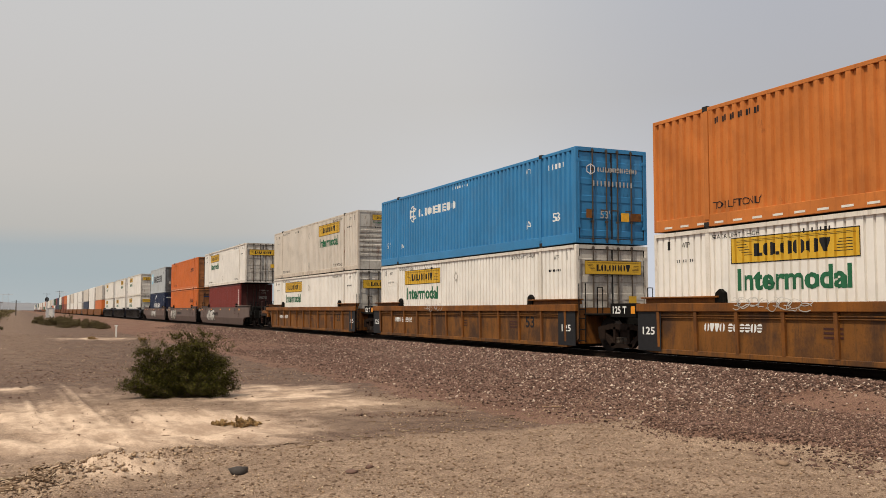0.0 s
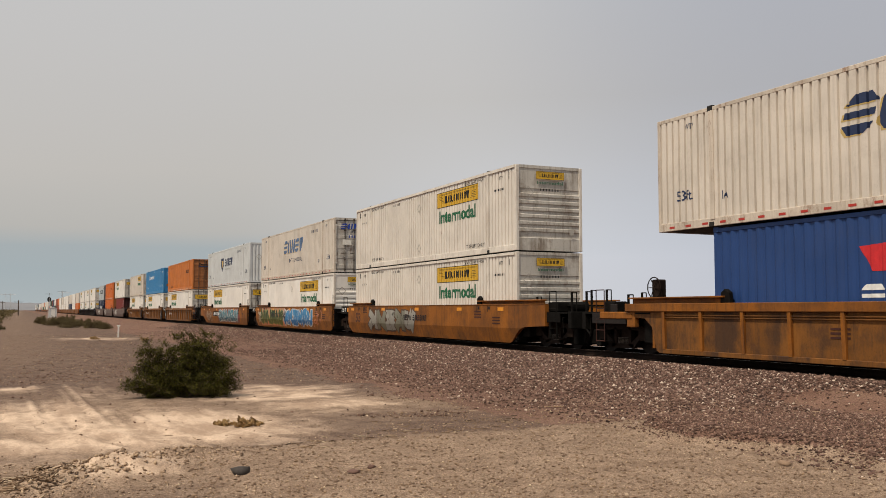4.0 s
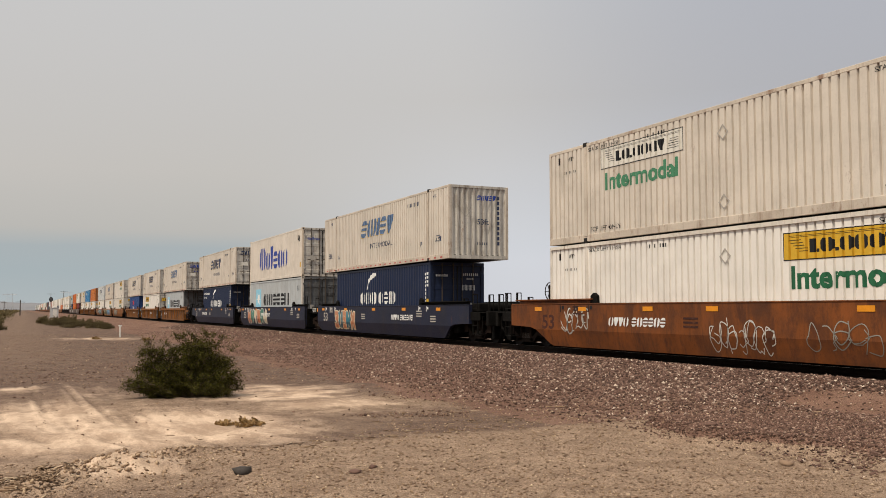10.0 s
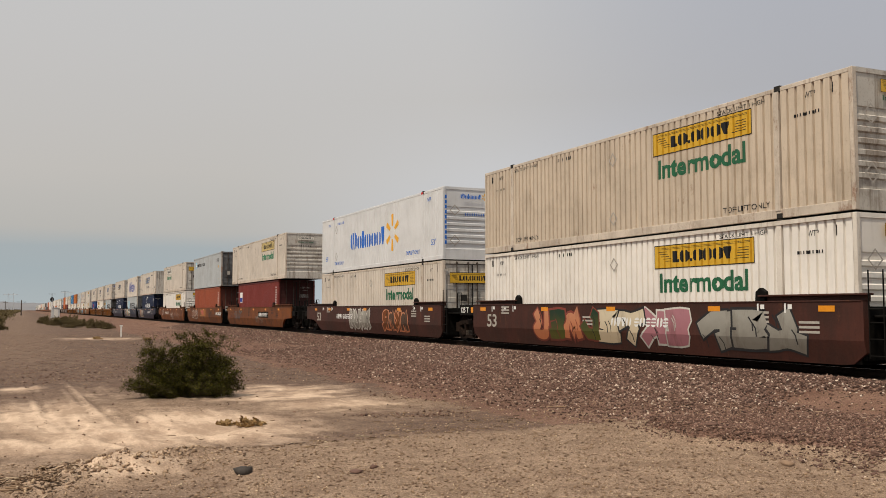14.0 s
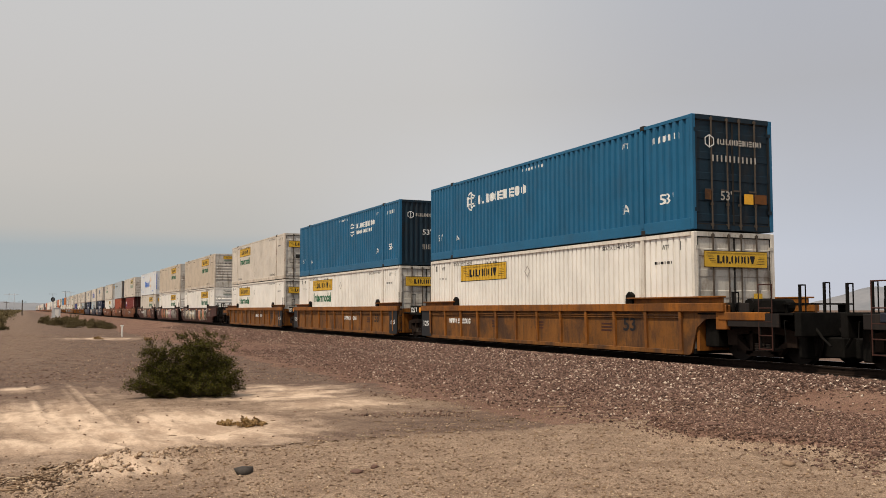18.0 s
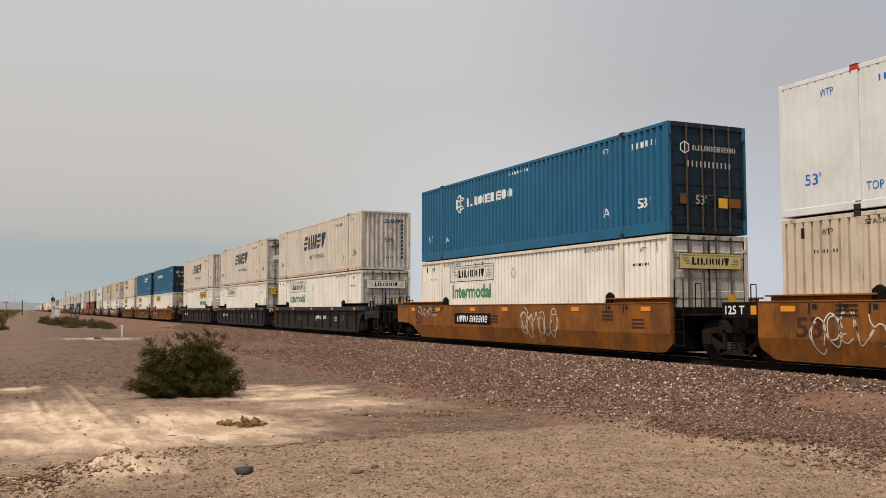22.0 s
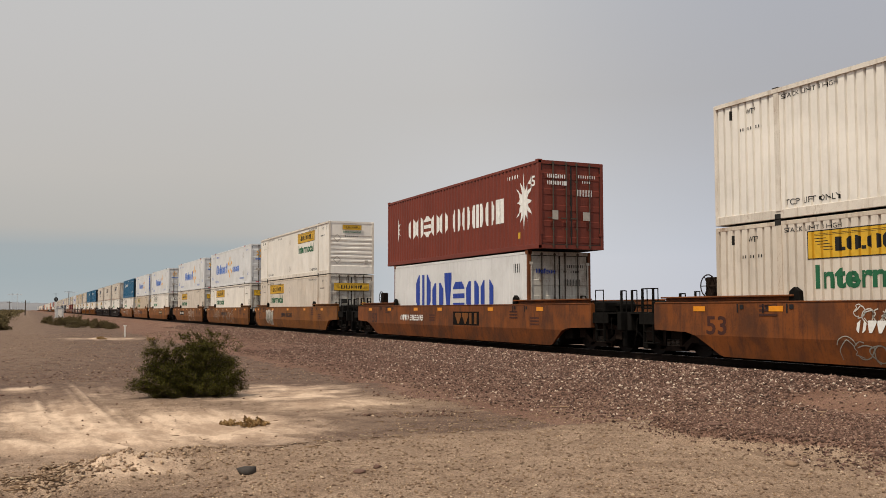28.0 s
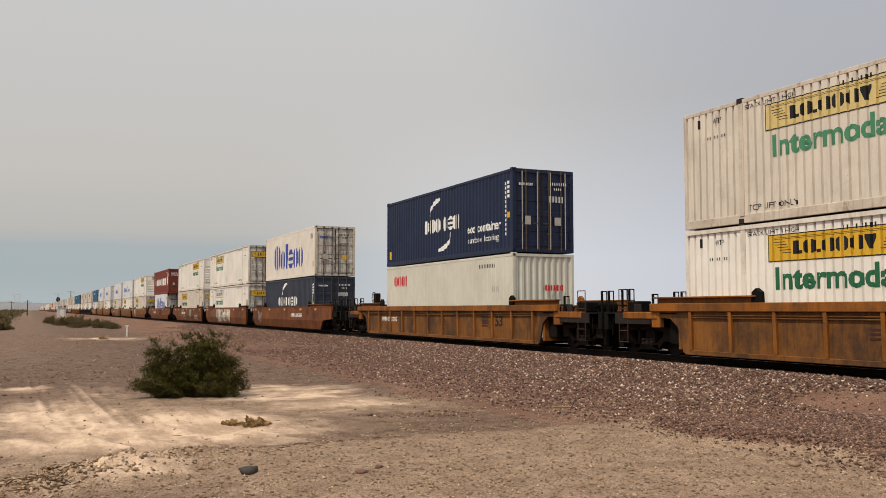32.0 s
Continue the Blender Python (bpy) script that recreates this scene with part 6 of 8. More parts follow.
def well_unit(style, paint_key, label, front, rear, half=8.075, seed=0, full=True, brake=False, plate125=True):
    """One unit of a well car. half: half the well's box length. front, rear: 'E' coupler end, 'A' articulated end."""
    u = tagged(new("well_car"), label, "railway well car", "well cars of the container train")
    over = 2.15 if style == "smooth" else 1.25
    yf = half + (over if front == "E" else 0.55)
    yr = -half - (over if rear == "E" else 0.28)
    key = (style, front, rear, half)
    top = 1.345
    # amber and ochre flanks: darker paint holds dirt plus the sill overhang's shade
    flank_key = "umber" if paint_key in ("amber", "ochre") and style == "ribbed" else "soot" if (style == "ribbed" and paint_key == "carblack") else paint_key
    P = lambda name, k2, mk, mat, label="": part(name, mesh_of((name, k2) + key, mk, mat), u, label)

    def outline():
        pts = [(yr, top)]
        if rear == "E":
            pts += [(yr, 0.68), (-half - 0.9, 0.64), (-half - 0.55, 0.56), (-half - 0.2, 0.36), (-half + 0.15, 0.14), (-half + 0.3, 0.09)] if style == "smooth" else [(yr, 1.0), (-half - 0.5, 0.96), (-half - 0.2, 0.75), (-half + 0.0, 0.14), (-half + 0.1, 0.09)]
        else:
            pts += [(yr, 0.35), (yr + 0.35, 0.12), (yr + 0.6, 0.09)]
        if front == "E":
            pts += [(half - 0.3, 0.09), (half - 0.15, 0.14), (half + 0.2, 0.36), (half + 0.55, 0.56), (half + 0.9, 0.64), (yf, 0.68)] if style == "smooth" else [(half - 0.1, 0.09), (half, 0.14), (half + 0.2, 0.75), (half + 0.5, 0.96), (yf, 1.0)]
        else:
            pts += [(yf - 0.6, 0.09), (yf - 0.35, 0.12), (yf, 0.35)]
        return pts + [(yf, top)]
    for s in (-1, 1):
        if style == "smooth":
            def wall():
                bm = prism(outline(), "x", s * 1.36, s * 1.5)
                bmesh.ops.bisect_plane(bm, geom=bm.verts[:] + bm.edges[:] + bm.faces[:], plane_co=(0, 0, 0.58), plane_no=(0, 0, 1))
                bmesh.ops.bisect_plane(bm, geom=bm.verts[:] + bm.edges[:] + bm.faces[:], plane_co=(0, 0, 0.18), plane_no=(0, 0, 1))
                for v in bm.verts:
                    if abs(v.co.x) > 1.45 and v.co.z < 0.57:
                        v.co.x -= s * min(0.125, (0.58 - v.co.z) * 0.25)
                return bm
            P("side_wall", s, wall, paint_key)
            P("top_sill", s, lambda: boxes((min(s * 1.34, s * 1.515), max(s * 1.34, s * 1.515), yr + 0.05, yf - 0.05, top, top + 0.03), bevel=0.006), paint_key)
        else:
            P("side_wall", s, lambda: prism(outline(), "x", s * 1.36, s * 1.415), flank_key)
            P("top_sill", s, lambda: boxes((min(s * 1.34, s * 1.515), max(s * 1.34, s * 1.515), yr + 0.02, yf - 0.02, 1.14, top), bevel=0.012), paint_key)
            P("bottom_sill", s, lambda: boxes((min(s * 1.36, s * 1.46), max(s * 1.36, s * 1.46), -half + 0.3, half - 0.3, 0.085, 0.2), bevel=0.01), flank_key)
            P("air_line", s, lambda: tubes(((s * 1.45, -half + 0.3, 1.05), (s * 1.45, half - 0.3, 1.05), 0.018), ((s * 1.45, -half + 0.3, 0.99), (s * 1.45, half - 0.3, 0.99), 0.012)), flank_key, "thin pipes under the sill")
            n = 12
            ys = [-half + 0.35 + (2 * half - 0.7) * i / (n - 1) for i in range(n)]
            if s < 0 and full:
                rib = mesh_of(("side_rib", half), lambda: prism([(-1.41, 0.19), (-1.47, 0.19), (-1.5, 1.14), (-1.41, 1.14)], "y", -0.05, 0.05, 0.006), paint_key if flank_key == "umber" else flank_key)
                for y in ys:
                    part("rib", rib, u, at=pose(0, y, 0))
            else:
                def ribs():
                    bm = bmesh.new()
                    for y in ys:
                        add_prism(bm, [(s * 1.41, 0.19), (s * 1.47, 0.19), (s * 1.5, 1.14), (s * 1.41, 1.14)], "y", y - 0.05, y + 0.05)
                    return bm
                P("ribs", s, ribs, flank_key)
        for e, kind in ((1, front), (-1, rear)):
            a = half - (2.55 if half < 8.1 else 1.9)
            b2 = half + ((1.9 if style == "smooth" else 1.1) if kind == "E" else 0.35)
            y0, y1 = sorted((e * a, e * b2))
            P("guide_plate", (s, e), lambda: boxes((min(s * 1.28, s * 1.49), max(s * 1.28, s * 1.49), y0, y1, top + 0.125, top + 0.165), (min(s * 1.3, s * 1.36), max(s * 1.3, s * 1.36), y0 + 0.05, y1 - 0.05, top + 0.0, top + 0.125), bevel=0.008), paint_key if style == "smooth" and paint_key not in ("carnavy",) else ("under" if paint_key in ("carnavy", "carblack") else paint_key))
            if full:
                P("load_guide", (s, e), lambda: prism([(e * a - 0.16, top), (e * a - 0.14, top + 0.24), (e * a, top + 0.33), (e * a + 0.14, top + 0.24), (e * a + 0.16, top)], "x", min(s * 1.3, s * 1.42), max(s * 1.3, s * 1.42), 0.01), "under" if s < 0 else paint_key)
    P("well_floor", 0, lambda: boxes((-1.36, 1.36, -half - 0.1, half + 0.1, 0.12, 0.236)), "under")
    for e, kind in ((1, front), (-1, rear)):
        y0, y1 = sorted((e * (half + 0.14), e * (half + 0.24)))
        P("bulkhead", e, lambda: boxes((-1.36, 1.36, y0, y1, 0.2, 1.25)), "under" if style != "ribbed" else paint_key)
        if kind == "E":
            P("centre_sill", e, lambda: boxes((-0.34, 0.34, min(e * (half + 0.24), e * (half + 3.3)), max(e * (half + 0.24), e * (half + 3.3)), 0.74, 1.06), (-1.3, 1.3, min(e * (half + 1.6), e * (half + 2.3)), max(e * (half + 1.6), e * (half + 2.3)), 0.86, 1.06), bevel=0.015), "under")
            P("deck", e, lambda: boxes((-1.42, 1.42, min(e * (half + 0.25), e * (half + 3.3)), max(e * (half + 0.25), e * (half + 3.3)), 1.07, 1.11)), "under")
            P("end_sill", e, lambda: boxes((-1.4, 1.4, min(e * (half + 3.3), e * (half + 3.48)), max(e * (half + 3.3), e * (half + 3.48)), 0.62, 1.13), bevel=0.015), "under")
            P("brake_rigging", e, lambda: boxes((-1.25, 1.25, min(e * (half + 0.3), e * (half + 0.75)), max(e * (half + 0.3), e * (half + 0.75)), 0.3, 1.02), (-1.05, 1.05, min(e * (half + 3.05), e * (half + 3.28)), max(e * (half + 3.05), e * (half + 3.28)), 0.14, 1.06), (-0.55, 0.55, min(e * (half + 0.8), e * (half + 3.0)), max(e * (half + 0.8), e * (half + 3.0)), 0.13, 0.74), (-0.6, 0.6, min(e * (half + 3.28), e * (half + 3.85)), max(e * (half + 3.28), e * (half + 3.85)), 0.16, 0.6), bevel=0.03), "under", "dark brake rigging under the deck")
            P("side_step", e, lambda: boxes((-1.42, -1.12, min(e * (half + 2.3), e * (half + 2.72)), max(e * (half + 2.3), e * (half + 2.72)), 0.3, 0.33), (-1.42, -1.38, min(e * (half + 2.3), e * (half + 2.34)), max(e * (half + 2.3), e * (half + 2.34)), 0.3, 1.07), (-1.42, -1.38, min(e * (half + 2.68), e * (half + 2.72)), max(e * (half + 2.68), e * (half + 2.72)), 0.3, 1.07)), "under")
            if style == "ribbed":
                P("end_arm", e, lambda: boxes((-1.46, -1.2, min(e * (half + 1.0), e * (half + 2.5)), max(e * (half + 1.0), e * (half + 2.5)), 0.94, 1.13), (-1.44, -1.28, min(e * (half + 0.9), e * (half + 1.25)), max(e * (half + 0.9), e * (half + 1.25)), 0.72, 1.3), bevel=0.02), paint_key, "sill arm reaching over the truck")
            P("coupler", e, lambda: boxes((-0.12, 0.12, min(e * (half + 3.3), e * (half + 3.75)), max(e * (half + 3.3), e * (half + 3.75)), 0.76, 0.98), (-0.2, 0.2, min(e * (half + 3.68), e * (half + 3.95)), max(e * (half + 3.68), e * (half + 3.95)), 0.68, 1.04), bevel=0.03), "iron", "knuckle coupler")
            if full:
                def ladder():
                    y = e * (half + 2.5)
                    segs = [((-1.43, y - 0.2, 0.3), (-1.43, y - 0.2, 1.75), 0.014), ((-1.43, y + 0.2, 0.3), (-1.43, y + 0.2, 1.75), 0.014)]
                    segs += [((-1.43, y - 0.2, z), (-1.43, y + 0.2, z), 0.014) for z in (0.32, 0.62, 0.92, 1.22, 1.74)]
                    return tubes(*segs)
                P("ladder", e, ladder, "under" if style == "smooth" else "oxide", "end ladder with rungs")
                for i, (x, yo, h) in enumerate(((-1.3, 3.38, 1.72), (-0.6, 3.38, 1.78), (1.25, 3.38, 1.72), (-1.3, 1.35, 1.6))):
                    y = e * (half + yo)
                    P("handrail", (e, i), lambda: tubes(((x, y, 1.08), (x, y, h), 0.038), ((x + 0.16, y, 1.08), (x + 0.16, y, h), 0.016), ((x, y, h - 0.01), (x + 0.16, y, h - 0.01), 0.016)), "under")
                P("cross_over_step", e, lambda: boxes((-0.95, 0.95, min(e * (half + 2.3), e * (half + 2.75)), max(e * (half + 2.3), e * (half + 2.75)), 1.3, 1.335), (-0.9, -0.85, min(e * (half + 2.4), e * (half + 2.6)), max(e * (half + 2.4), e * (half + 2.6)), 1.1, 1.3), (0.85, 0.9, min(e * (half + 2.4), e * (half + 2.6)), max(e * (half + 2.4), e * (half + 2.6)), 1.1, 1.3)), "under")
                P("air_reservoir", e, lambda: tubes(((-0.55, e * (half + 1.05), 1.28), (0.75, e * (half + 1.05), 1.28), 0.17), n=14), "under", "dark air reservoir")
                for i, x in enumerate((-0.95, -0.28, 0.3)):
                    P("air_hose", (e, i), lambda: tubes(((x, e * (half + 3.45), 0.8), (x, e * (half + 3.62), 0.6), 0.03), ((x, e * (half + 3.62), 0.6), (x + 0.05, e * (half + 3.8), 0.42), 0.03)), "under")
                P("valve_box", e, lambda: boxes((-1.3, -0.85, min(e * (half + 2.0), e * (half + 2.55)), max(e * (half + 2.0), e * (half + 2.55)), 1.11, 1.42), bevel=0.03), "under", "dark valve box on the deck")
                P("cut_lever", e, lambda: tubes(((-1.4, e * (half + 3.02), 0.95), (-0.1, e * (half + 3.1), 0.85), 0.013), ((-1.4, e * (half + 3.02), 0.95), (-1.4, e * (half + 3.06), 0.5), 0.013)), "under")
                if brake and e == 1 or (brake and front != "E"):
                    def bwheel():
                        y, z, x = e * (half + 0.95), 1.78, -0.75
                        bm = bmesh.new()
                        m = 18
                        for i in range(m):
                            a, c = 2 * math.pi * i / m, 2 * math.pi * (i + 1) / m
                            add_tube(bm, (x, y + 0.28 * math.cos(a), z + 0.28 * math.sin(a)), (x, y + 0.28 * math.cos(c), z + 0.28 * math.sin(c)), 0.016)
                        for i in range(6):
                            a = math.pi * i / 3
                            add_tube(bm, (x, y, z), (x, y + 0.28 * math.cos(a), z + 0.28 * math.sin(a)), 0.011)
                        return bm
                    hb = P("brake_stand", e, lambda: boxes((-0.72, -0.45, min(e * (half + 0.8), e * (half + 1.1)), max(e * (half + 0.8), e * (half + 1.1)), 1.1, 2.0), bevel=0.03), "iron", "hand brake stand")
                    part("brake_wheel", mesh_of(("brake_wheel", e) + key, bwheel, "iron"), hb, "spoked brake wheel")
            if full:
                P("brake_cylinder", e, lambda: tubes(((-1.05, e * (half + 0.45), 1.22), (-1.05, e * (half + 1.3), 1.22), 0.14), n=12), "under", "dark brake cylinder")
                P("end_panel", e, lambda: boxes((-1.44, -1.38, min(e * (half + 1.3), e * (half + 2.9)), max(e * (half + 1.3), e * (half + 2.9)), 0.8, 1.1), (-1.44, -1.4, min(e * (half + 1.7), e * (half + 2.0)), max(e * (half + 1.7), e * (half + 2.0)), 1.08, 1.34), bevel=0.01), "under" if style == "smooth" else "soot")
            truck(u, e * (half + 1.98), "")
        else:
            P("drawbar", e, lambda: boxes((-0.4, 0.4, min(e * (half + 0.24), e * (half + 1.78)), max(e * (half + 0.24), e * (half + 1.78)), 0.72, 1.0), (-1.2, 1.2, min(e * (half + 0.24), e * (half + 1.3)), max(e * (half + 0.24), e * (half + 1.3)), 1.02, 1.08), bevel=0.02), "under")
            if e == 1:
                truck(u, half + 1.825, "")
                if full:
                    P("connector_box", 1, lambda: boxes((-1.47, -1.3, half + 0.6, half + 1.75, 0.98, 1.36), (-1.4, 1.4, half + 1.0, half + 1.7, 1.0, 1.3), bevel=0.012), "under")
                    if plate125:
                        part("lettering", text_mesh("125 T", 0.62, 0.2, "chalk"), u, "", Matrix.Translation((-1.475, half + 1.62, 1.08)) @ SIDE)
                        part("reflector_plate", shape(("patch", 0.18, 0.2), lambda: flat([rect(0, 0, 0.18, 0.2)]), "reflect"), u, "", Matrix.Translation((-1.475, half + 0.8, 1.08)) @ SIDE)
            elif full:
                def ladder_a():
                    y = -half - 0.55
                    segs = [((-1.46, y - 0.17, 0.25), (-1.46, y - 0.17, 1.95), 0.016), ((-1.46, y + 0.17, 0.25), (-1.46, y + 0.17, 1.95), 0.016)]
                    return tubes(*(segs + [((-1.46, y - 0.17, z), (-1.46, y + 0.17, z), 0.015) for z in (0.3, 0.62, 0.94, 1.2)]))
                P("ladder", "a", ladder_a, "under", "steel ladder with four rungs")
                for i, x in enumerate((-0.9, 0.9)):
                    P("handrail", ("a", i), lambda: tubes(((x, -half - 0.5, 1.05), (x, -half - 0.5, 1.85), 0.018), ((x + 0.18, -half - 0.5, 1.05), (x + 0.18, -half - 0.5, 1.85), 0.014), ((x, -half - 0.5, 1.84), (x + 0.18, -half - 0.5, 1.84), 0.014)), "under")
    if full:
        flank = lambda uu, z, lift=0.0: Matrix.Translation((-(1.502 if style == "smooth" else 1.418) - lift, half - uu, z)) @ SIDE
        sill = lambda uu, z, lift=0.0: Matrix.Translation((-1.517 - lift, half - uu, z)) @ SIDE
        rng = random.Random(seed)
        dark_car = paint_key in ("carnavy", "carblack", "oxide")
        num = "chalk" if dark_car or paint_key == "rusty" or front == "E" else "sp_cream" if seed in (102,) else "black"
        u.matrix_world = Matrix.Identity(4)
        if style == "smooth":
            part("lettering", text_mesh("53", 0.7, 0.44, "stencil" if dark_car else "oxide"), u, "", flank(-0.15 if front == "E" else 0.55, 0.60, 0.002))
            for uu in ((-0.6, 1.9, 4.98, 7.44, 11.8, 15.2) if front == "E" else (0.1, 4.2, 8.0, 11.8, 15.2)):
                part("reflector_plate", shape(("patch", 0.42, 0.12), lambda: flat([rect(0, 0, 0.42, 0.12)]), "reflect"), u, "orange reflector sheet", flank(uu + rng.uniform(-0.2, 0.2) * (front != "E"), 1.15, 0.008))
            at = {132: 9.97, 60: 3.4, 61: 14.0, 62: 9.95, 102: 9.8, 110: 3.2, 52: 10.5, 50: 3.03, 70: 3.3, 30: 4.0}.get(seed, 3.85 if paint_key == "amber" and front == "E" else 3.0 + rng.uniform(0, 5))
            part("car_number", shape(("carnum", 0), lambda: bar_word("NTTN EOEEOE", 2.5, 0.24, 0.2, 0.3), num), u, "row of stencilled number blocks", flank(at, 0.74, 0.009))
            if paint_key in ("amber", "ochre") and front == "E" or seed in (62, 102):
                part("lettering_panel", shape(("patch", 2.95, 0.4), lambda: flat([rect(0, 0, 2.95, 0.4)]), "under"), u, "dark panel behind the number blocks", flank(at - 0.2, 0.66, 0.003))
            for uu, z in ((1.6, 1.05), (6.6, 0.75), (13.4, 0.9), (14.8, 0.7)):
                part("small_print", shape(("stencilbars", 1), lambda: flat([rect(0, 0.1 * i, 0.55, 0.1 * i + 0.05) for i in range(3)]), "stencil" if dark_car else "oxide"), u, "", flank(uu, z, 0.007))
            for uu in (0.9, 1.7, 2.4, 13.6, 14.4):
                part("small_print", shape(("tick", 1), lambda: flat([rect(0, 0, 0.05, 0.2), rect(0.1, 0.08, 0.22, 0.18)]), "chalk" if dark_car else "black"), u, "", flank(uu, 1.12, 0.007))
        else:
            part("lettering", text_mesh("53", 0.55, 0.36, "ochre" if dark_car else "black"), u, "", flank(13.35, 0.62, 0.004) if half > 7 else flank(9.9, 0.62, 0.004))
            part("car_number", shape(("carnum", 1), lambda: bar_word("NTTN EOEEOE", 1.9, 0.19, 0.12, 0.3), "chalk"), u, "row of stencilled number blocks", flank(2.0 + rng.choice((0, 6.9)), 0.68, 0.004))
            for uu in ((0.5, 4.3, 8.2, 12.0, 15.6) if dark_car else ()):
                part("reflector_plate", shape(("patch", 0.3, 0.11), lambda: flat([rect(0, 0, 0.3, 0.11)]), "reflect"), u, "orange reflector sheet", sill(uu, 1.19, 0.002))
            for uu in (5.6, 8.6, 12.3):
                part("small_print", shape(("stencilbars", 2), lambda: flat([rect(0, 0.09 * i, 0.5, 0.09 * i + 0.045) for i in range(3)]), "stencil" if dark_car else "oxide"), u, "", flank(uu, 0.6, 0.004))
            for e, kind in ((1, front), (-1, rear)):
                if half > 7 and kind == "A" and not dark_car:
                    part("black_panel", shape(("patch", 0.95, 1.0), lambda: flat([rect(0, 0, 0.95, 1.0)]), "black"), u, "black stencil panel", Matrix.Translation((-1.472, e * half + (0.5 if e > 0 else 0.75), 0.14)) @ SIDE)
                    part("lettering", text_mesh("125", 0.5, 0.2, "chalk"), u, "", Matrix.Translation((-1.475, e * half + (0.3 if e > 0 else 0.55), 0.55)) @ SIDE)
        return u, flank
    return u, None


# ---- the train: well front (or box front) positions along the track at the clip's start ----
TRAIN = []   # (object, y at start)


def load(well, y_front, top=None, bottom=None, half=8.075):
    """Sets a unit and its containers on the track; y_front is the leading end of the well."""
    yc = y_front - half
    TRAIN.append((well, yc, 0.0))
    for b, z in ((bottom, 0.236), (top, 3.172)):
        if b:
            TRAIN.append((b.ob, yc, z))


def car3(style, paint_key, label, ys, boxes3, extras=(None, None, None), full=True, seed=0):
    for i, (y, (up, low)) in enumerate(zip(ys, boxes3)):
        w, flank = well_unit(style, paint_key, label, "E" if i == 0 else "A", "E" if i == 2 else "A", seed=seed + i, full=full, brake=(i == 0), plate125=True)
        if extras[i] and flank:
            extras[i](w, flank)
        load(w, y, up, low)


ORANGE_LABEL = "weathered orange smooth-sided well car with graffiti"
AMBER_LABEL = "dusty amber ribbed-side well car"
RUST_LABEL = "rust-streaked orange smooth-sided well car with scrawled graffiti"
H = hauler
car3("ribbed", "carblack", "dark sooty ribbed-side well car", (186.0, 166.2, 146.4), (
    (H("white", "front", rear="slats", full=False), H("white", "front", full=False)),
    (H("white", "rear", rear="slats", full=False), H("white", "front", rear="slats", full=False)),
    (H("white", "front", full=False), H("white", "front", full=False))), full=False)
car3("smooth", "greybrown", "grey-brown smooth-sided well car with white graffiti", (122.4, 102.7, 83.0), (
    (starbox("40"), ocean("40", "navy", "none")),
    (plainbox("53s", "schneid", "bright orange corrugated 53-foot container with dark word bars", logo="darkword", door="brownorange"), plainbox("53s", "schneid", "bright orange corrugated 53-foot container in the well", logo="darkword", door="brownorange")),
    (H("white", "front"), plainbox("40", "maroon", "dark brown corrugated 40-foot container in the well", door="shademaroon"))),
    (lambda w, f: graffiti(w, 301, 5.0, 0.25, 4.5, 0.9, ("sp_silver", "sp_white"), "sp_black", f, 4),
     lambda w, f: graffiti(w, 302, 1.5, 0.2, 3.5, 1.0, ("sp_white", "sp_silver"), "sp_black", f, 3),
     lambda w, f: graffiti(w, 303, 2.5, 0.2, 3.2, 1.0, ("sp_white",), "sp_black", f, 3)), seed=10)
car3("ribbed", "ochre", AMBER_LABEL, (58.5, 39.1, 19.25), (
    (H("cream", "rear", rear="slats"), H("white", "front")),
    (blue53("skyblue", "doors", "front"), H("white", "front")),
    (plainbox("53s", "orange", "sun-faded orange corrugated 53-foot container with dark word bars", logo="darkword", door="brownorange"), H("white", "front"))),
    (None, lambda w, f: scribble(w, 311, 5.5, 1.14, 1.6, 0.3, "sp_white", lambda a, b, c=0: f(a, b, c + 0.1), 5, 0.03),
     lambda w, f: scribble(w, 312, 3.0, 1.15, 2.4, 0.3, "sp_white", lambda a, b, c=0: f(a, b, c + 0.1), 6, 0.03)), seed=20)
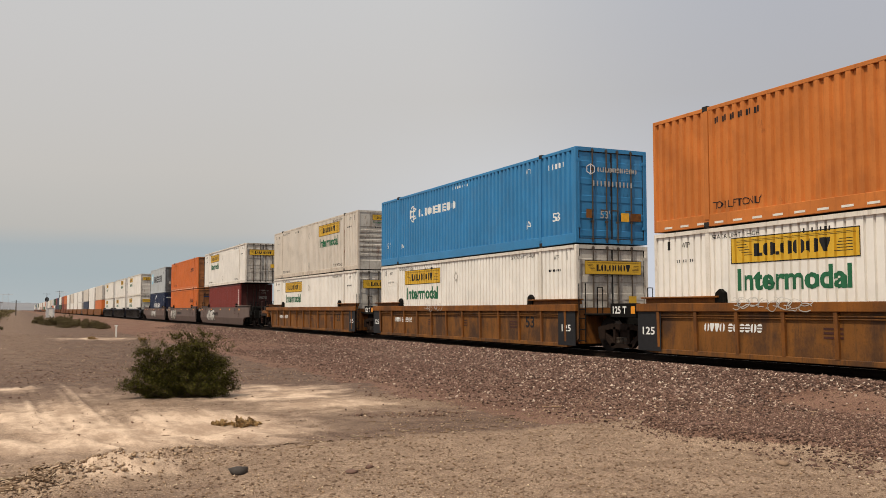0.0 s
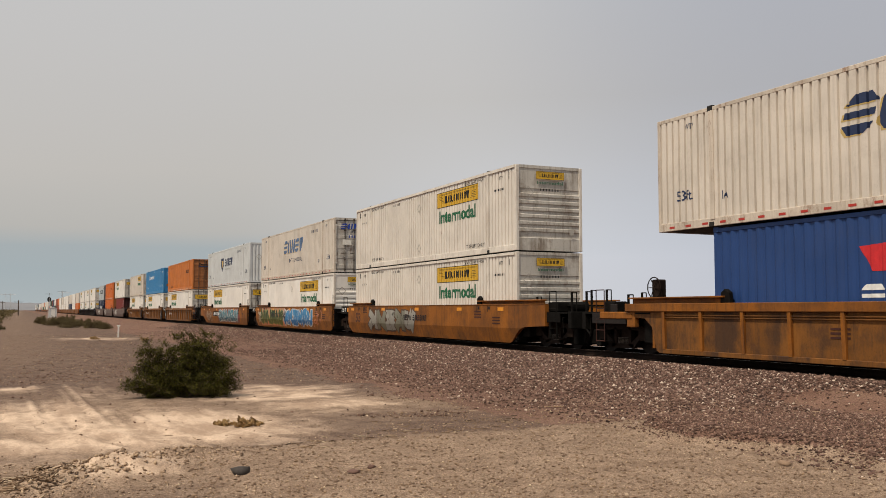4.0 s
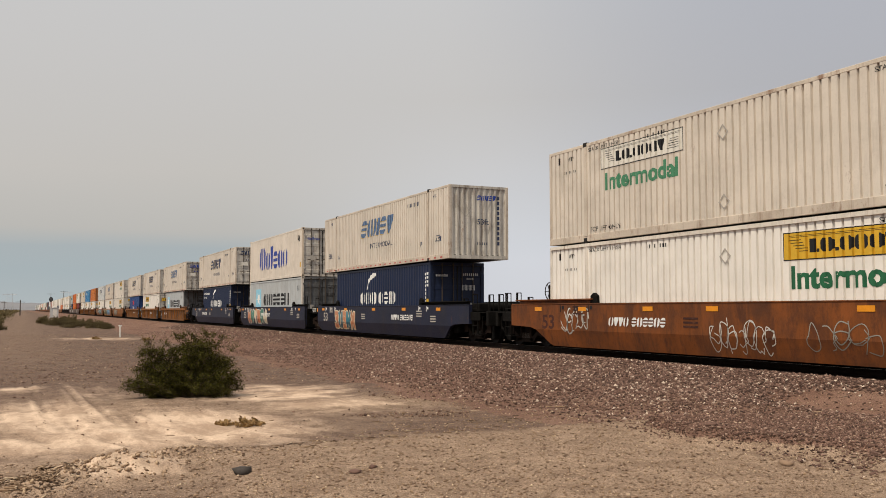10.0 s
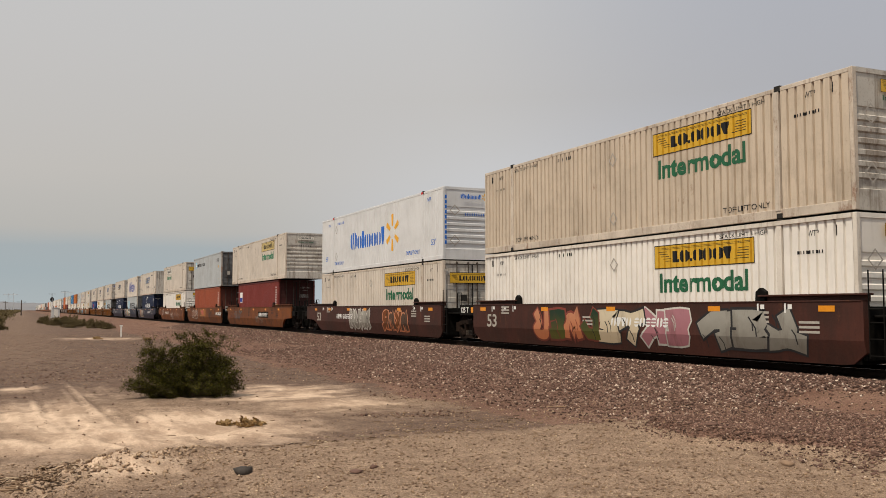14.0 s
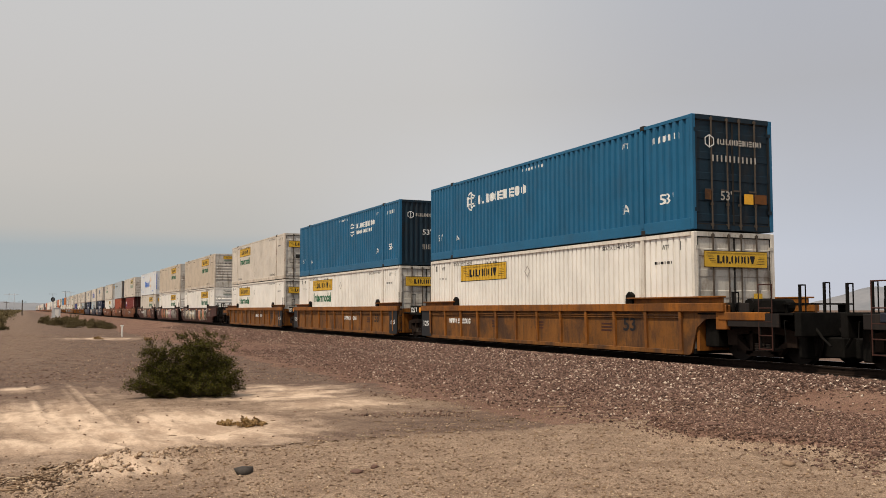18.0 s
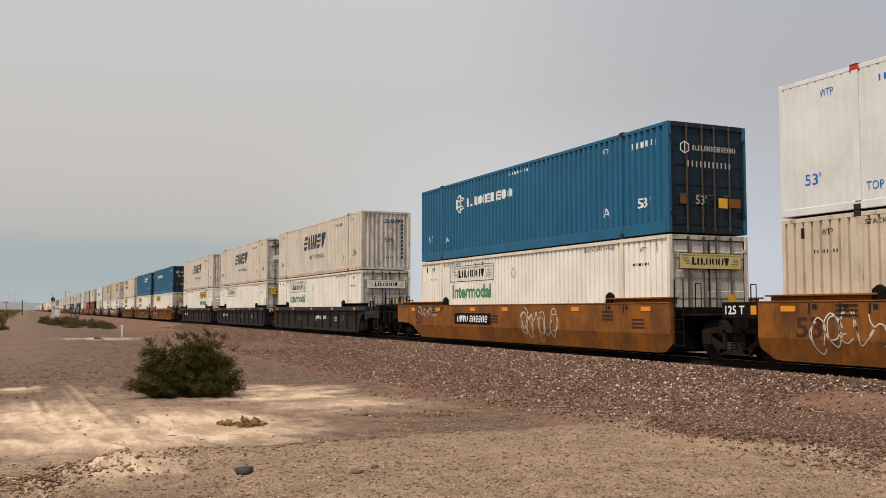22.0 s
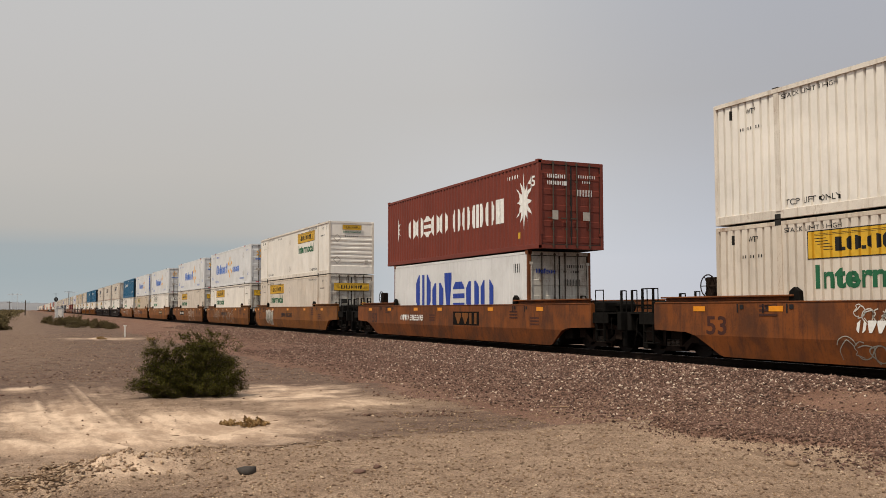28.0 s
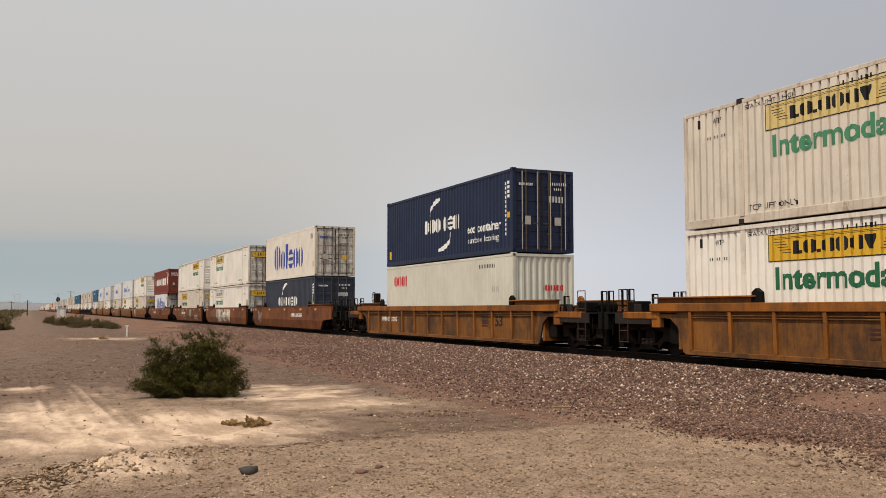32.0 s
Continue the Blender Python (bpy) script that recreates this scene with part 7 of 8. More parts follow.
car3("smooth", "amber", ORANGE_LABEL, (-5.05, -24.9, -44.6), (
    (slanted("shield", "corr", body="cool"), H("white", "front")),
    (slanted("faded", "doors"), H("white", "rear", rear="slats")),
    (H("ivory", "rear", rear="slats"), H("ivory", "rear", rear="slats"))),
    (lambda w, f: (part("graffiti_ground", shape(("gback", 1), lambda: tucked([[(0, 0.05), (7.9, 0.0), (8.3, 0.45), (7.9, 0.8), (7.6, 1.08), (0.1, 1.08)]], 0.2), "sp_red"), w, "dull red sprayed backing", f(5.9, 0.2, 0.003)), graffiti(w, 321, 6.2, 0.2, 7.2, 1.05, ("sp_teal",), "sp_white", f, 9), scribble(w, 322, 0.9, 0.3, 2.3, 0.8, "sp_cream", f, 5, 0.04), scribble(w, 326, 1.1, 0.35, 2.2, 0.7, "sp_silver", f, 4, 0.06)),
     lambda w, f: (part("graffiti_ground", shape(("gback", 2), lambda: tucked([[(0, 0.02), (6.3, 0.0), (6.6, 0.5), (6.2, 1.1), (0.1, 1.1)]], 0.18), "sp_coral"), w, "dull coral sprayed backing", f(0.9, 0.18, 0.003)), graffiti(w, 323, 0.9, 0.15, 5.6, 1.15, ("sp_green",), "sp_moss", f, 5), graffiti(w, 328, 6.2, 0.5, 1.0, 0.7, ("sp_black",), "sp_white", f, 1), scribble(w, 327, 0.15, 0.35, 0.9, 0.8, "sp_cream", f, 3, 0.09), graffiti(w, 324, 6.9, 0.15, 6.0, 1.15, ("sp_blue",), "sp_white", f, 6), scribble(w, 329, 13.1, 0.25, 1.5, 0.9, "sp_coral", f, 3, 0.12)),
     lambda w, f: graffiti(w, 325, 2.4, 0.15, 5.5, 1.15, ("sp_silver", "sp_pewter"), "sp_umber", f, 5)), seed=30)
car3("ribbed", "amber", AMBER_LABEL, (-68.3, -88.1, -107.8), (
    (slanted("ink", "doors"), plainbox("40", "royal", "royal blue corrugated 40-foot container with red wedge", logo="bluelogo")),
    (slanted("ink", "doors"), H("white", "front")),
    (slanted("faded", "doors"), starbox("40"))), seed=40)
car3("smooth", "carnavy", "dusty navy smooth-sided well car with orange reflectors", (-131.7, -151.5, -171.1), (
    (slanted("ink", "doors"), ocean("40", "navy", "light")),
    (island("45", "cream"), starbox("45")),
    (slanted("faded", "corr"), ocean("40", "navy", "none"))),
    (None, lambda w, f: graffiti(w, 331, 1.9, 0.15, 5.5, 1.15, ("sp_coral", "sp_jade", "sp_cream"), "sp_white", f, 6),
     lambda w, f: graffiti(w, 332, 2.5, 0.18, 3.1, 1.0, ("sp_coral", "sp_teal"), "sp_cream", f, 5)), seed=50)
car3("smooth", "rusty", RUST_LABEL, (-194.75, -214.4, -234.15), (
    (H("cream", "front", "outline"), H("white", "rear", rear="slats")),
    (starbox("45", True), plainbox("40", "brick", "brick red corrugated 40-foot container in the well", door="shadebrick")),
    (H("cream", "rear", "faded", "slats", "outline"), plainbox("40", "maroon", "maroon corrugated 40-foot container with white square label", logo="white_square", door="shademaroon"))),
    (lambda w, f: (scribble(w, 341, 1.0, 0.5, 1.4, 0.7, "sp_white", f, 3, 0.06), scribble(w, 342, 7.6, 0.2, 2.0, 0.8, "sp_white", f, 5), scribble(w, 343, 10.5, 0.25, 3.0, 0.7, "sp_silver", f, 6)),
     lambda w, f: (graffiti(w, 344, 2.3, 0.35, 3.0, 0.8, ("rusty",), "sp_white", f, 4), part("light_patch", shape(("patch", 2.7, 0.62), lambda: flat([rect(0, 0, 2.7, 0.62)]), "patchorange"), w, "lighter orange repainted patch", f(6.6, 0.6, 0.003)),
                   part("painted_word", shape(("ttword", 2), lambda: bar_word("TTH", 1.7, 0.44, 0, 0.26), "redbar"), w, "dark red block mark", f(6.9, 0.69, 0.006)), scribble(w, 346, 11.1, 0.2, 2.7, 0.95, "sp_black", f, 4, 0.08)),
     lambda w, f: (scribble(w, 347, 2.0, 0.3, 2.6, 0.9, "sp_teal", f, 5), scribble(w, 348, 9.0, 0.3, 2.0, 0.6, "sp_silver", f, 4))), seed=60)
car3("smooth", "oxide", "oxide brown smooth-sided well car covered in graffiti", (-258.2, -278.0, -297.5), (
    (sparkbox("slats", mirror=True), H("cream", "rear")),
    (H("beige", "rear", "yellow", "slats"), H("white", "rear", rear="slats")),
    (H("beige", "rear", "yellow", "slats"), H("white", "rear", rear="slats", tailplate="outline"))),
    (lambda w, f: (graffiti(w, 351, 5.4, 0.15, 2.9, 1.15, ("sp_silver",), "sp_white", f, 4), graffiti(w, 352, 10.0, 0.2, 3.0, 1.0, ("rusty", "sp_umber"), "sp_coral", f, 4)),
     lambda w, f: (graffiti(w, 353, 3.8, 0.15, 3.6, 1.15, ("sp_coral", "sp_green"), "sp_red", f, 4), graffiti(w, 354, 7.3, 0.15, 2.2, 1.15, ("sp_cream",), "sp_black", f, 2), graffiti(w, 355, 9.4, 0.15, 1.9, 1.1, ("sp_pink",), "sp_white", f, 2), graffiti(w, 356, 11.6, 0.12, 3.4, 1.2, ("sp_silver",), "sp_black", f, 3)),
     lambda w, f: (graffiti(w, 357, 1.5, 0.2, 6.5, 1.0, ("sp_silver", "sp_cream"), "sp_black", f, 6), graffiti(w, 358, 9.5, 0.2, 4.0, 1.0, ("sp_coral", "sp_green"), "sp_white", f, 4))), seed=70)
car3("ribbed", "amber", AMBER_LABEL, (-321.15, -340.95, -360.55), (
    (H("cream", "front"), H("white", "front")),
    (blue53("teal", "corr", "mid"), H("white", "front")),
    (blue53("teal", "doors", "front"), H("white", "front", word=False))), seed=80)
car3("ribbed", "carblack", "sooty dark blue ribbed-side well car with orange reflectors", (-384.7, -404.4, -423.9), (
    (slanted("ink", "corr"), H("white", "rear", rear="slats", tailplate="outline")),
    (slanted("ink", "doors"), H("white", "front", "outline", word=False)),
    (slanted("ink", "corr"), H("white", "front", "outline", tailplate="outline"))),
    (lambda w, f: scribble(w, 361, 5.6, 1.15, 2.6, 0.2, "sp_silver", lambda a, b, c=0: f(a, b, c + 0.1), 7, 0.025),
     lambda w, f: scribble(w, 362, 4.0, 1.15, 3.2, 0.2, "sp_white", lambda a, b, c=0: f(a, b, c + 0.1), 8, 0.025), None), seed=90)
car3("smooth", "amber", ORANGE_LABEL, (-447.6, -467.6, -487.0), (
    (blue53("teal", "doors", "front"), H("white", "front", "outline", tailplate="faded")),
    (sparkbox("slats"), H("beige", "front", "faded")),
    (sparkbox("doors"), H("white", "front", "outline", tailplate="outline"))),
    (lambda w, f: (scribble(w, 371, 8.8, 0.25, 2.2, 1.0, "sp_white", f, 4, 0.05), scribble(w, 372, 0.2, 0.9, 1.8, 0.4, "sp_white", f, 5, 0.04)),
     lambda w, f: (scribble(w, 373, 1.0, 0.3, 2.9, 0.9, "sp_white", f, 6, 0.05), scribble(w, 374, 5.2, 0.3, 3.0, 0.9, "sp_white", f, 6, 0.05), graffiti(w, 375, 8.8, 0.55, 2.4, 0.5, ("oxide",), "rusty", f, 3)),
     lambda w, f: scribble(w, 376, 5.0, 0.9, 2.0, 0.4, "sp_silver", f, 5)), seed=100)
car3("smooth", "ochre", ORANGE_LABEL, (-510.9, -530.6, -550.1), (
    (sparkbox("doors"), H("cream", "front")),
    (sparkbox("doors", wide=True), H("white", "front")),
    (H("white", "rear", rear="slats"), H("cream", "front"))),
    (lambda w, f: scribble(w, 381, 8.4, 0.15, 3.6, 1.05, "sp_white", f, 5, 0.06),
     lambda w, f: (scribble(w, 382, 2.6, 0.2, 3.0, 1.0, "sp_silver", f, 4, 0.06), scribble(w, 383, 6.5, 0.2, 4.5, 1.0, "sp_silver", f, 5, 0.06)),
     lambda w, f: graffiti(w, 384, 2.6, 0.2, 1.8, 1.0, ("sp_silver",), "sp_white", f, 2)), seed=110)
single, flank = well_unit("smooth", "rusty", "rust-streaked single-unit well car", "E", "E", seed=120, brake=True)
part("lettering_panel", shape(("patch", 2.2, 0.5), lambda: flat([rect(0, 0, 2.2, 0.5)]), "under"), single, "dark panel behind block shapes", flank(8.9, 0.62, 0.003))
part("painted_word", shape(("ttword",), lambda: bar_word("TTH", 1.9, 0.4, 0, 0.26), "ochre"), single, "", flank(9.05, 0.67, 0.006))
load(single, -573.95, starburst45(), island("40", "bright"))
car3("smooth", "rusty", RUST_LABEL, (-597.35, -616.95, -636.5), (
    (H("white", "rear", rear="slats"), H("cream", "front")),
    (H("white", "front", "faded"), H("white", "front", "outline")),
    (island("40", "ivory"), ocean("40", "slate", "none"))),
    (lambda w, f: (scribble(w, 391, 3.8, 0.15, 3.0, 0.5, "sp_silver", f, 6), scribble(w, 392, 4.2, 0.95, 1.6, 0.35, "sp_white", f, 5), graffiti(w, 393, 9.3, 0.4, 1.2, 0.9, ("sp_silver",), "sp_jade", f, 2), scribble(w, 394, 12.2, 0.25, 2.0, 0.5, "sp_white", f, 6, 0.05)),
     lambda w, f: (scribble(w, 395, 2.2, 0.3, 1.6, 0.9, "sp_silver", f, 5), graffiti(w, 396, 4.4, 0.1, 6.0, 1.2, ("sp_silver", "sp_cream"), "sp_white", f, 4)),
     lambda w, f: (scribble(w, 397, 1.0, 0.3, 1.0, 0.8, "sp_white", f, 3, 0.05), graffiti(w, 398, 2.2, 0.25, 4.6, 1.0, ("rusty", "umber"), "ochre", f, 4))), seed=130)
short, flank = well_unit("ribbed", "amber", "dirt-caked amber ribbed-side single well car", "E", "E", half=8.2, seed=140, brake=True)
load(short, -660.4, ocean("40", "navy", "eco"), plainbox("40f", "putty", "putty grey 40-foot container with red ring shapes", "corr", logo="redrings"), half=8.2)
tail_car, flank = well_unit("ribbed", "amber", AMBER_LABEL, "E", "A", seed=150)
load(tail_car, -683.9, H("cream", "front", "faded"), H("white", "front"))


def far_well(colour, front, rear):
    u = tagged(new("well_car"), "smooth-sided well car far up the line", "railway well car", "well cars of the container train")
    P = lambda name, key, mk, mat: part(name, mesh_of((name, "far", key), mk, mat), u)
    a, b = -8.35 - (1.9 if rear else 0), 8.6 + (1.6 if front else 0)
    for s in (-1, 1):
        P("side_wall", (s, a, b), lambda: prism([(a, 1.345), (a, 0.6), (-7.9, 0.1), (7.9, 0.1), (b, 0.6), (b, 1.345)], "x", s * 1.36, s * 1.5), colour)
    P("well_floor", (a, b), lambda: boxes((-1.36, 1.36, a, b, 0.12, 0.236)), "under")
    for e in ((1,) if not rear else (1, -1)):
        c = 9.9 if e == 1 else -10.05
        P("truck", e, lambda: boxes((-1.05, 1.05, c - 1.35, c + 1.35, 0.0, 1.0), bevel=0.3), "under")
    return u


def far_box(c):
    names = {"white": "white", "cream": "cream", "cool": "cool white", "brick": "brick red", "schneid": "bright orange", "navy": "navy", "teal": "deep blue", "green": "dark green", "maroon": "maroon"}
    o = tagged(new("shipping_container"), "%s ribbed 53-foot container far up the line" % names[c], "shipping container", "double-stacked containers on the train")
    part("body", mesh_of(("far_body",), lambda: boxes((-1.295, 1.295, -8.02, 8.075, 0.0, HIGH), bevel=0.02), c), o)
    part("door", mesh_of(("far_door",), lambda: boxes((-1.2, -0.01, -8.075, -8.02, 0.1, HIGH - 0.1), (0.01, 1.2, -8.075, -8.02, 0.1, HIGH - 0.1)), "grime" if c in ("white", "cream", "cool") else c), o)

    class Holder:
        ob = o
    return Holder


def far_train():
    """The head of the train, far up the line."""
    rng = random.Random(77)
    tops = ["white", "white", "cream", "white", "cool", "brick", "white", "schneid", "cream", "navy", "white", "teal", "white", "green"]
    fixed = [("cream", "schneid"), ("white", "white"), ("cream", "navy"), ("white", "white"), ("white", "white"), ("cream", "white"), ("white", "white"), ("schneid", "brick"), ("brick", "maroon"), ("white", "green"), ("navy", "navy"), ("maroon", "navy")]
    y, i = 210.0, 0
    for car in range(13):
        colour = rng.choice(("carblack", "rusty", "ochre", "oxide"))
        for j in (2, 1, 0):
            up, low = fixed[i] if i < len(fixed) else (rng.choice(tops), rng.choice(tops))
            load(far_well(colour, j == 0, j == 2), y + (2 - j) * 19.8, far_box(up), far_box(low))
            i += 1
        y += 2 * 19.8 + 24.0


far_train()

# ---- plants ----


def tuft(name, seed, w, h, leaves, stems, leaf_mat, leaf_size, lobes=((0, 0, 1, 1),), label="", category="bush"):
    """A desert shrub: stems fanning from one root into lobes, twigs and many small leaves in clumps.
    lobes: centre across the view, share of the width, share of the height, weight."""
    rng = random.Random(seed)
    root = tagged(new(name), label, category)
    bm = bmesh.new()
    tips = []
    for i in range(stems):
        cx, lw, lh, _ = rng.choices(lobes, [l[3] for l in lobes])[0]
        a = rng.uniform(0, 6.283)
        out = rng.uniform(0.0, 1.0) ** 0.6
        rz = h * lh * rng.uniform(0.12, 1.0) * math.sqrt(max(0.04, 1.04 - out * out)) * rng.uniform(0.8, 1.1)
        end = Vector((cx * w + lw * w / 2 * out * math.cos(a), lw * w / 2 * out * math.sin(a), rz))
        p0 = Vector((cx * w * 0.3 + rng.uniform(-0.05, 0.05) * w, rng.uniform(-0.05, 0.05) * w, -0.05))
        pts = [p0]
        for s in range(1, 6):
            t = s / 5
            q = p0.lerp(end, t)
            q.z = p0.z + (end.z - p0.z) * (t ** 0.75)
            pts.append(q + Vector((rng.uniform(-1, 1), rng.uniform(-1, 1), rng.uniform(-0.4, 0.6))) * 0.025 * w * t)
        for s in range(5):
            add_tube(bm, pts[s], pts[s + 1], 0.012 * (1 - s / 6) * w / 2, 0.012 * (1 - (s + 1) / 6) * w / 2, 4)
        for s in (3, 4, 5, 5):
            for _ in range(3):
                d = Vector((rng.uniform(-1, 1), rng.uniform(-1, 1), rng.uniform(-0.3, 1.0))).normalized() * rng.uniform(0.06, 0.16) * w * 0.5
                e = pts[s] + d
                e.z = max(e.z, 0.02)
                add_tube(bm, pts[s], e, 0.005 * w / 2, 0.002 * w / 2, 3)
                tips.append((pts[s], e))
    me = bpy.data.meshes.new("stems")
    bm.to_mesh(me)
    bm.free()
    me.materials.append(MAT["bark"])
    part("branchwork", me, root, "thin grey-brown stems")
    n = leaves
    R = np.random.default_rng(seed)
    idx = R.integers(0, len(tips), n)
    A = np.array([t[0] for t in tips])[idx]
    B = np.array([t[1] for t in tips])[idx]
    c = A + (B - A) * R.uniform(0.2, 1.25, (n, 1)) + R.normal(0, 0.013 * w, (n, 3))
    c[:, 2] = np.maximum(c[:, 2], 0.015)
    d1 = R.normal(0, 1, (n, 3))
    d1[:, 2] += 0.5
    d1 /= np.linalg.norm(d1, axis=1, keepdims=True)
    d2 = np.cross(d1, R.normal(0, 1, (n, 3)))
    d2 /= np.linalg.norm(d2, axis=1, keepdims=True)
    s = leaf_size * R.uniform(0.6, 1.4, (n, 1))
    v = np.stack([c - d1 * s, c + d2 * s * 0.42, c + d1 * s, c - d2 * s * 0.42], 1).reshape(-1, 3)
    part("foliage", big_mesh("foliage", v, np.arange(n * 4).reshape(-1, 4), leaf_mat), root, "small waxy leaves in clumps")
    return root


def seat(ob, x, y, turn=0.0, dz=0.0):
    ob.matrix_world = Matrix.Translation((x, y, float(ground_height(np.array([x]), np.array([y]))[0]) + dz)) @ Matrix.Rotation(turn, 4, "Z")


bush = tuft("creosote_bush", 21, 2.45, 1.46, 95000, 260, "leaf", 0.018, ((-0.31, 0.22, 0.9, 0.75), (-0.38, 0.26, 0.32, 0.4), (-0.16, 0.3, 0.8, 0.9), (0.0, 0.34, 0.96, 1.5), (0.13, 0.46, 1.02, 2.3), (0.28, 0.3, 0.86, 1.6), (0.03, 0.8, 0.34, 0.9)), "dark green creosote bush with a ragged crown on pale sand")
seat(bush, 3.2, 20.1)
shrub = tuft("desert_shrub", 31, 3.2, 1.0, 6000, 60, "dryleaf", 0.06, ((-0.2, 0.6, 0.8, 1), (0.2, 0.6, 1.0, 1), (0, 1.0, 0.5, 1)), "dusty olive desert shrub beside the dirt road")
seat(shrub, 6.1, 112.0)
for x, y, turn, k in ((3.6, 118, 1.0, 0.8), (4.6, 102, 2.2, 0.7), (6.9, 99, 3.0, 0.7), (7.4, 94, 4.1, 0.5), (5.4, 128, 0.4, 0.9), (2.6, 134, 5.0, 0.8), (-3.6, 150, 2.0, 1.0), (-5.2, 165, 1.2, 1.2), (-6.5, 185, 2.7, 1.3), (-2.9, 104, 3.4, 0.5), (-2.4, 93, 0.7, 0.8)):
    c = copy_thing(shrub, Matrix.Identity(4))
    seat(c, x, y, turn)
    c.scale = (k, k, 1.5 * k)
tagged(shrub, group="roadside shrubs")
for x, y, s in ((3.36, 14.9, 0.27), (3.05, 15.25, 0.18), (4.3, 62, 0.4), (6.9, 59, 0.4)):
    t = tuft("dry_grass_tuft", abs(int(x * 100 + y)), s * 1.7, s * 0.5, 900, 30, "straw_grass", 0.03, ((0, 1, 1, 1),), "dry straw-coloured grass tuft on sand", "grass")
    seat(t, x, y)


def far_scrub():
    """Low scrub across the far plain, too small to tell apart."""
    R = np.random.default_rng(41)
    n, k = 1500, 60
    y = 130 + 1300 * R.random(n) ** 1.4
    x = np.where(R.random(n) < 0.72, -3.5 - (0.10 * y + 25) * R.random(n) ** 1.3, 24 + (0.9 * y + 10) * R.random(n))
    s = R.uniform(0.5, 1.5, n) * (1 + y / 900)
    c = np.stack([x, y, ground_height(x, y)], -1)[:, None, :] + R.normal(0, 1, (n, k, 3)) * np.array([0.5, 0.5, 0.0]) * s[:, None, None]
    c[..., 2] += np.abs(R.normal(0.25, 0.22, (n, k))) * s[:, None]
    c = c.reshape(-1, 3)
    m = len(c)
    d1 = R.normal(0, 1, (m, 3))
    d2 = R.normal(0, 1, (m, 3))
    q = 0.065 * np.repeat(s, k)[:, None]
    v = np.stack([c - d1 * q, c + d2 * q, c + d1 * q, c - d2 * q], 1).reshape(-1, 3)
    tagged(new("far_scrub", big_mesh("far_scrub", v, np.arange(m * 4).reshape(-1, 4), "dryleaf")), "low olive scrub across the far desert plain", "scrub", kind="stuff")


far_scrub()


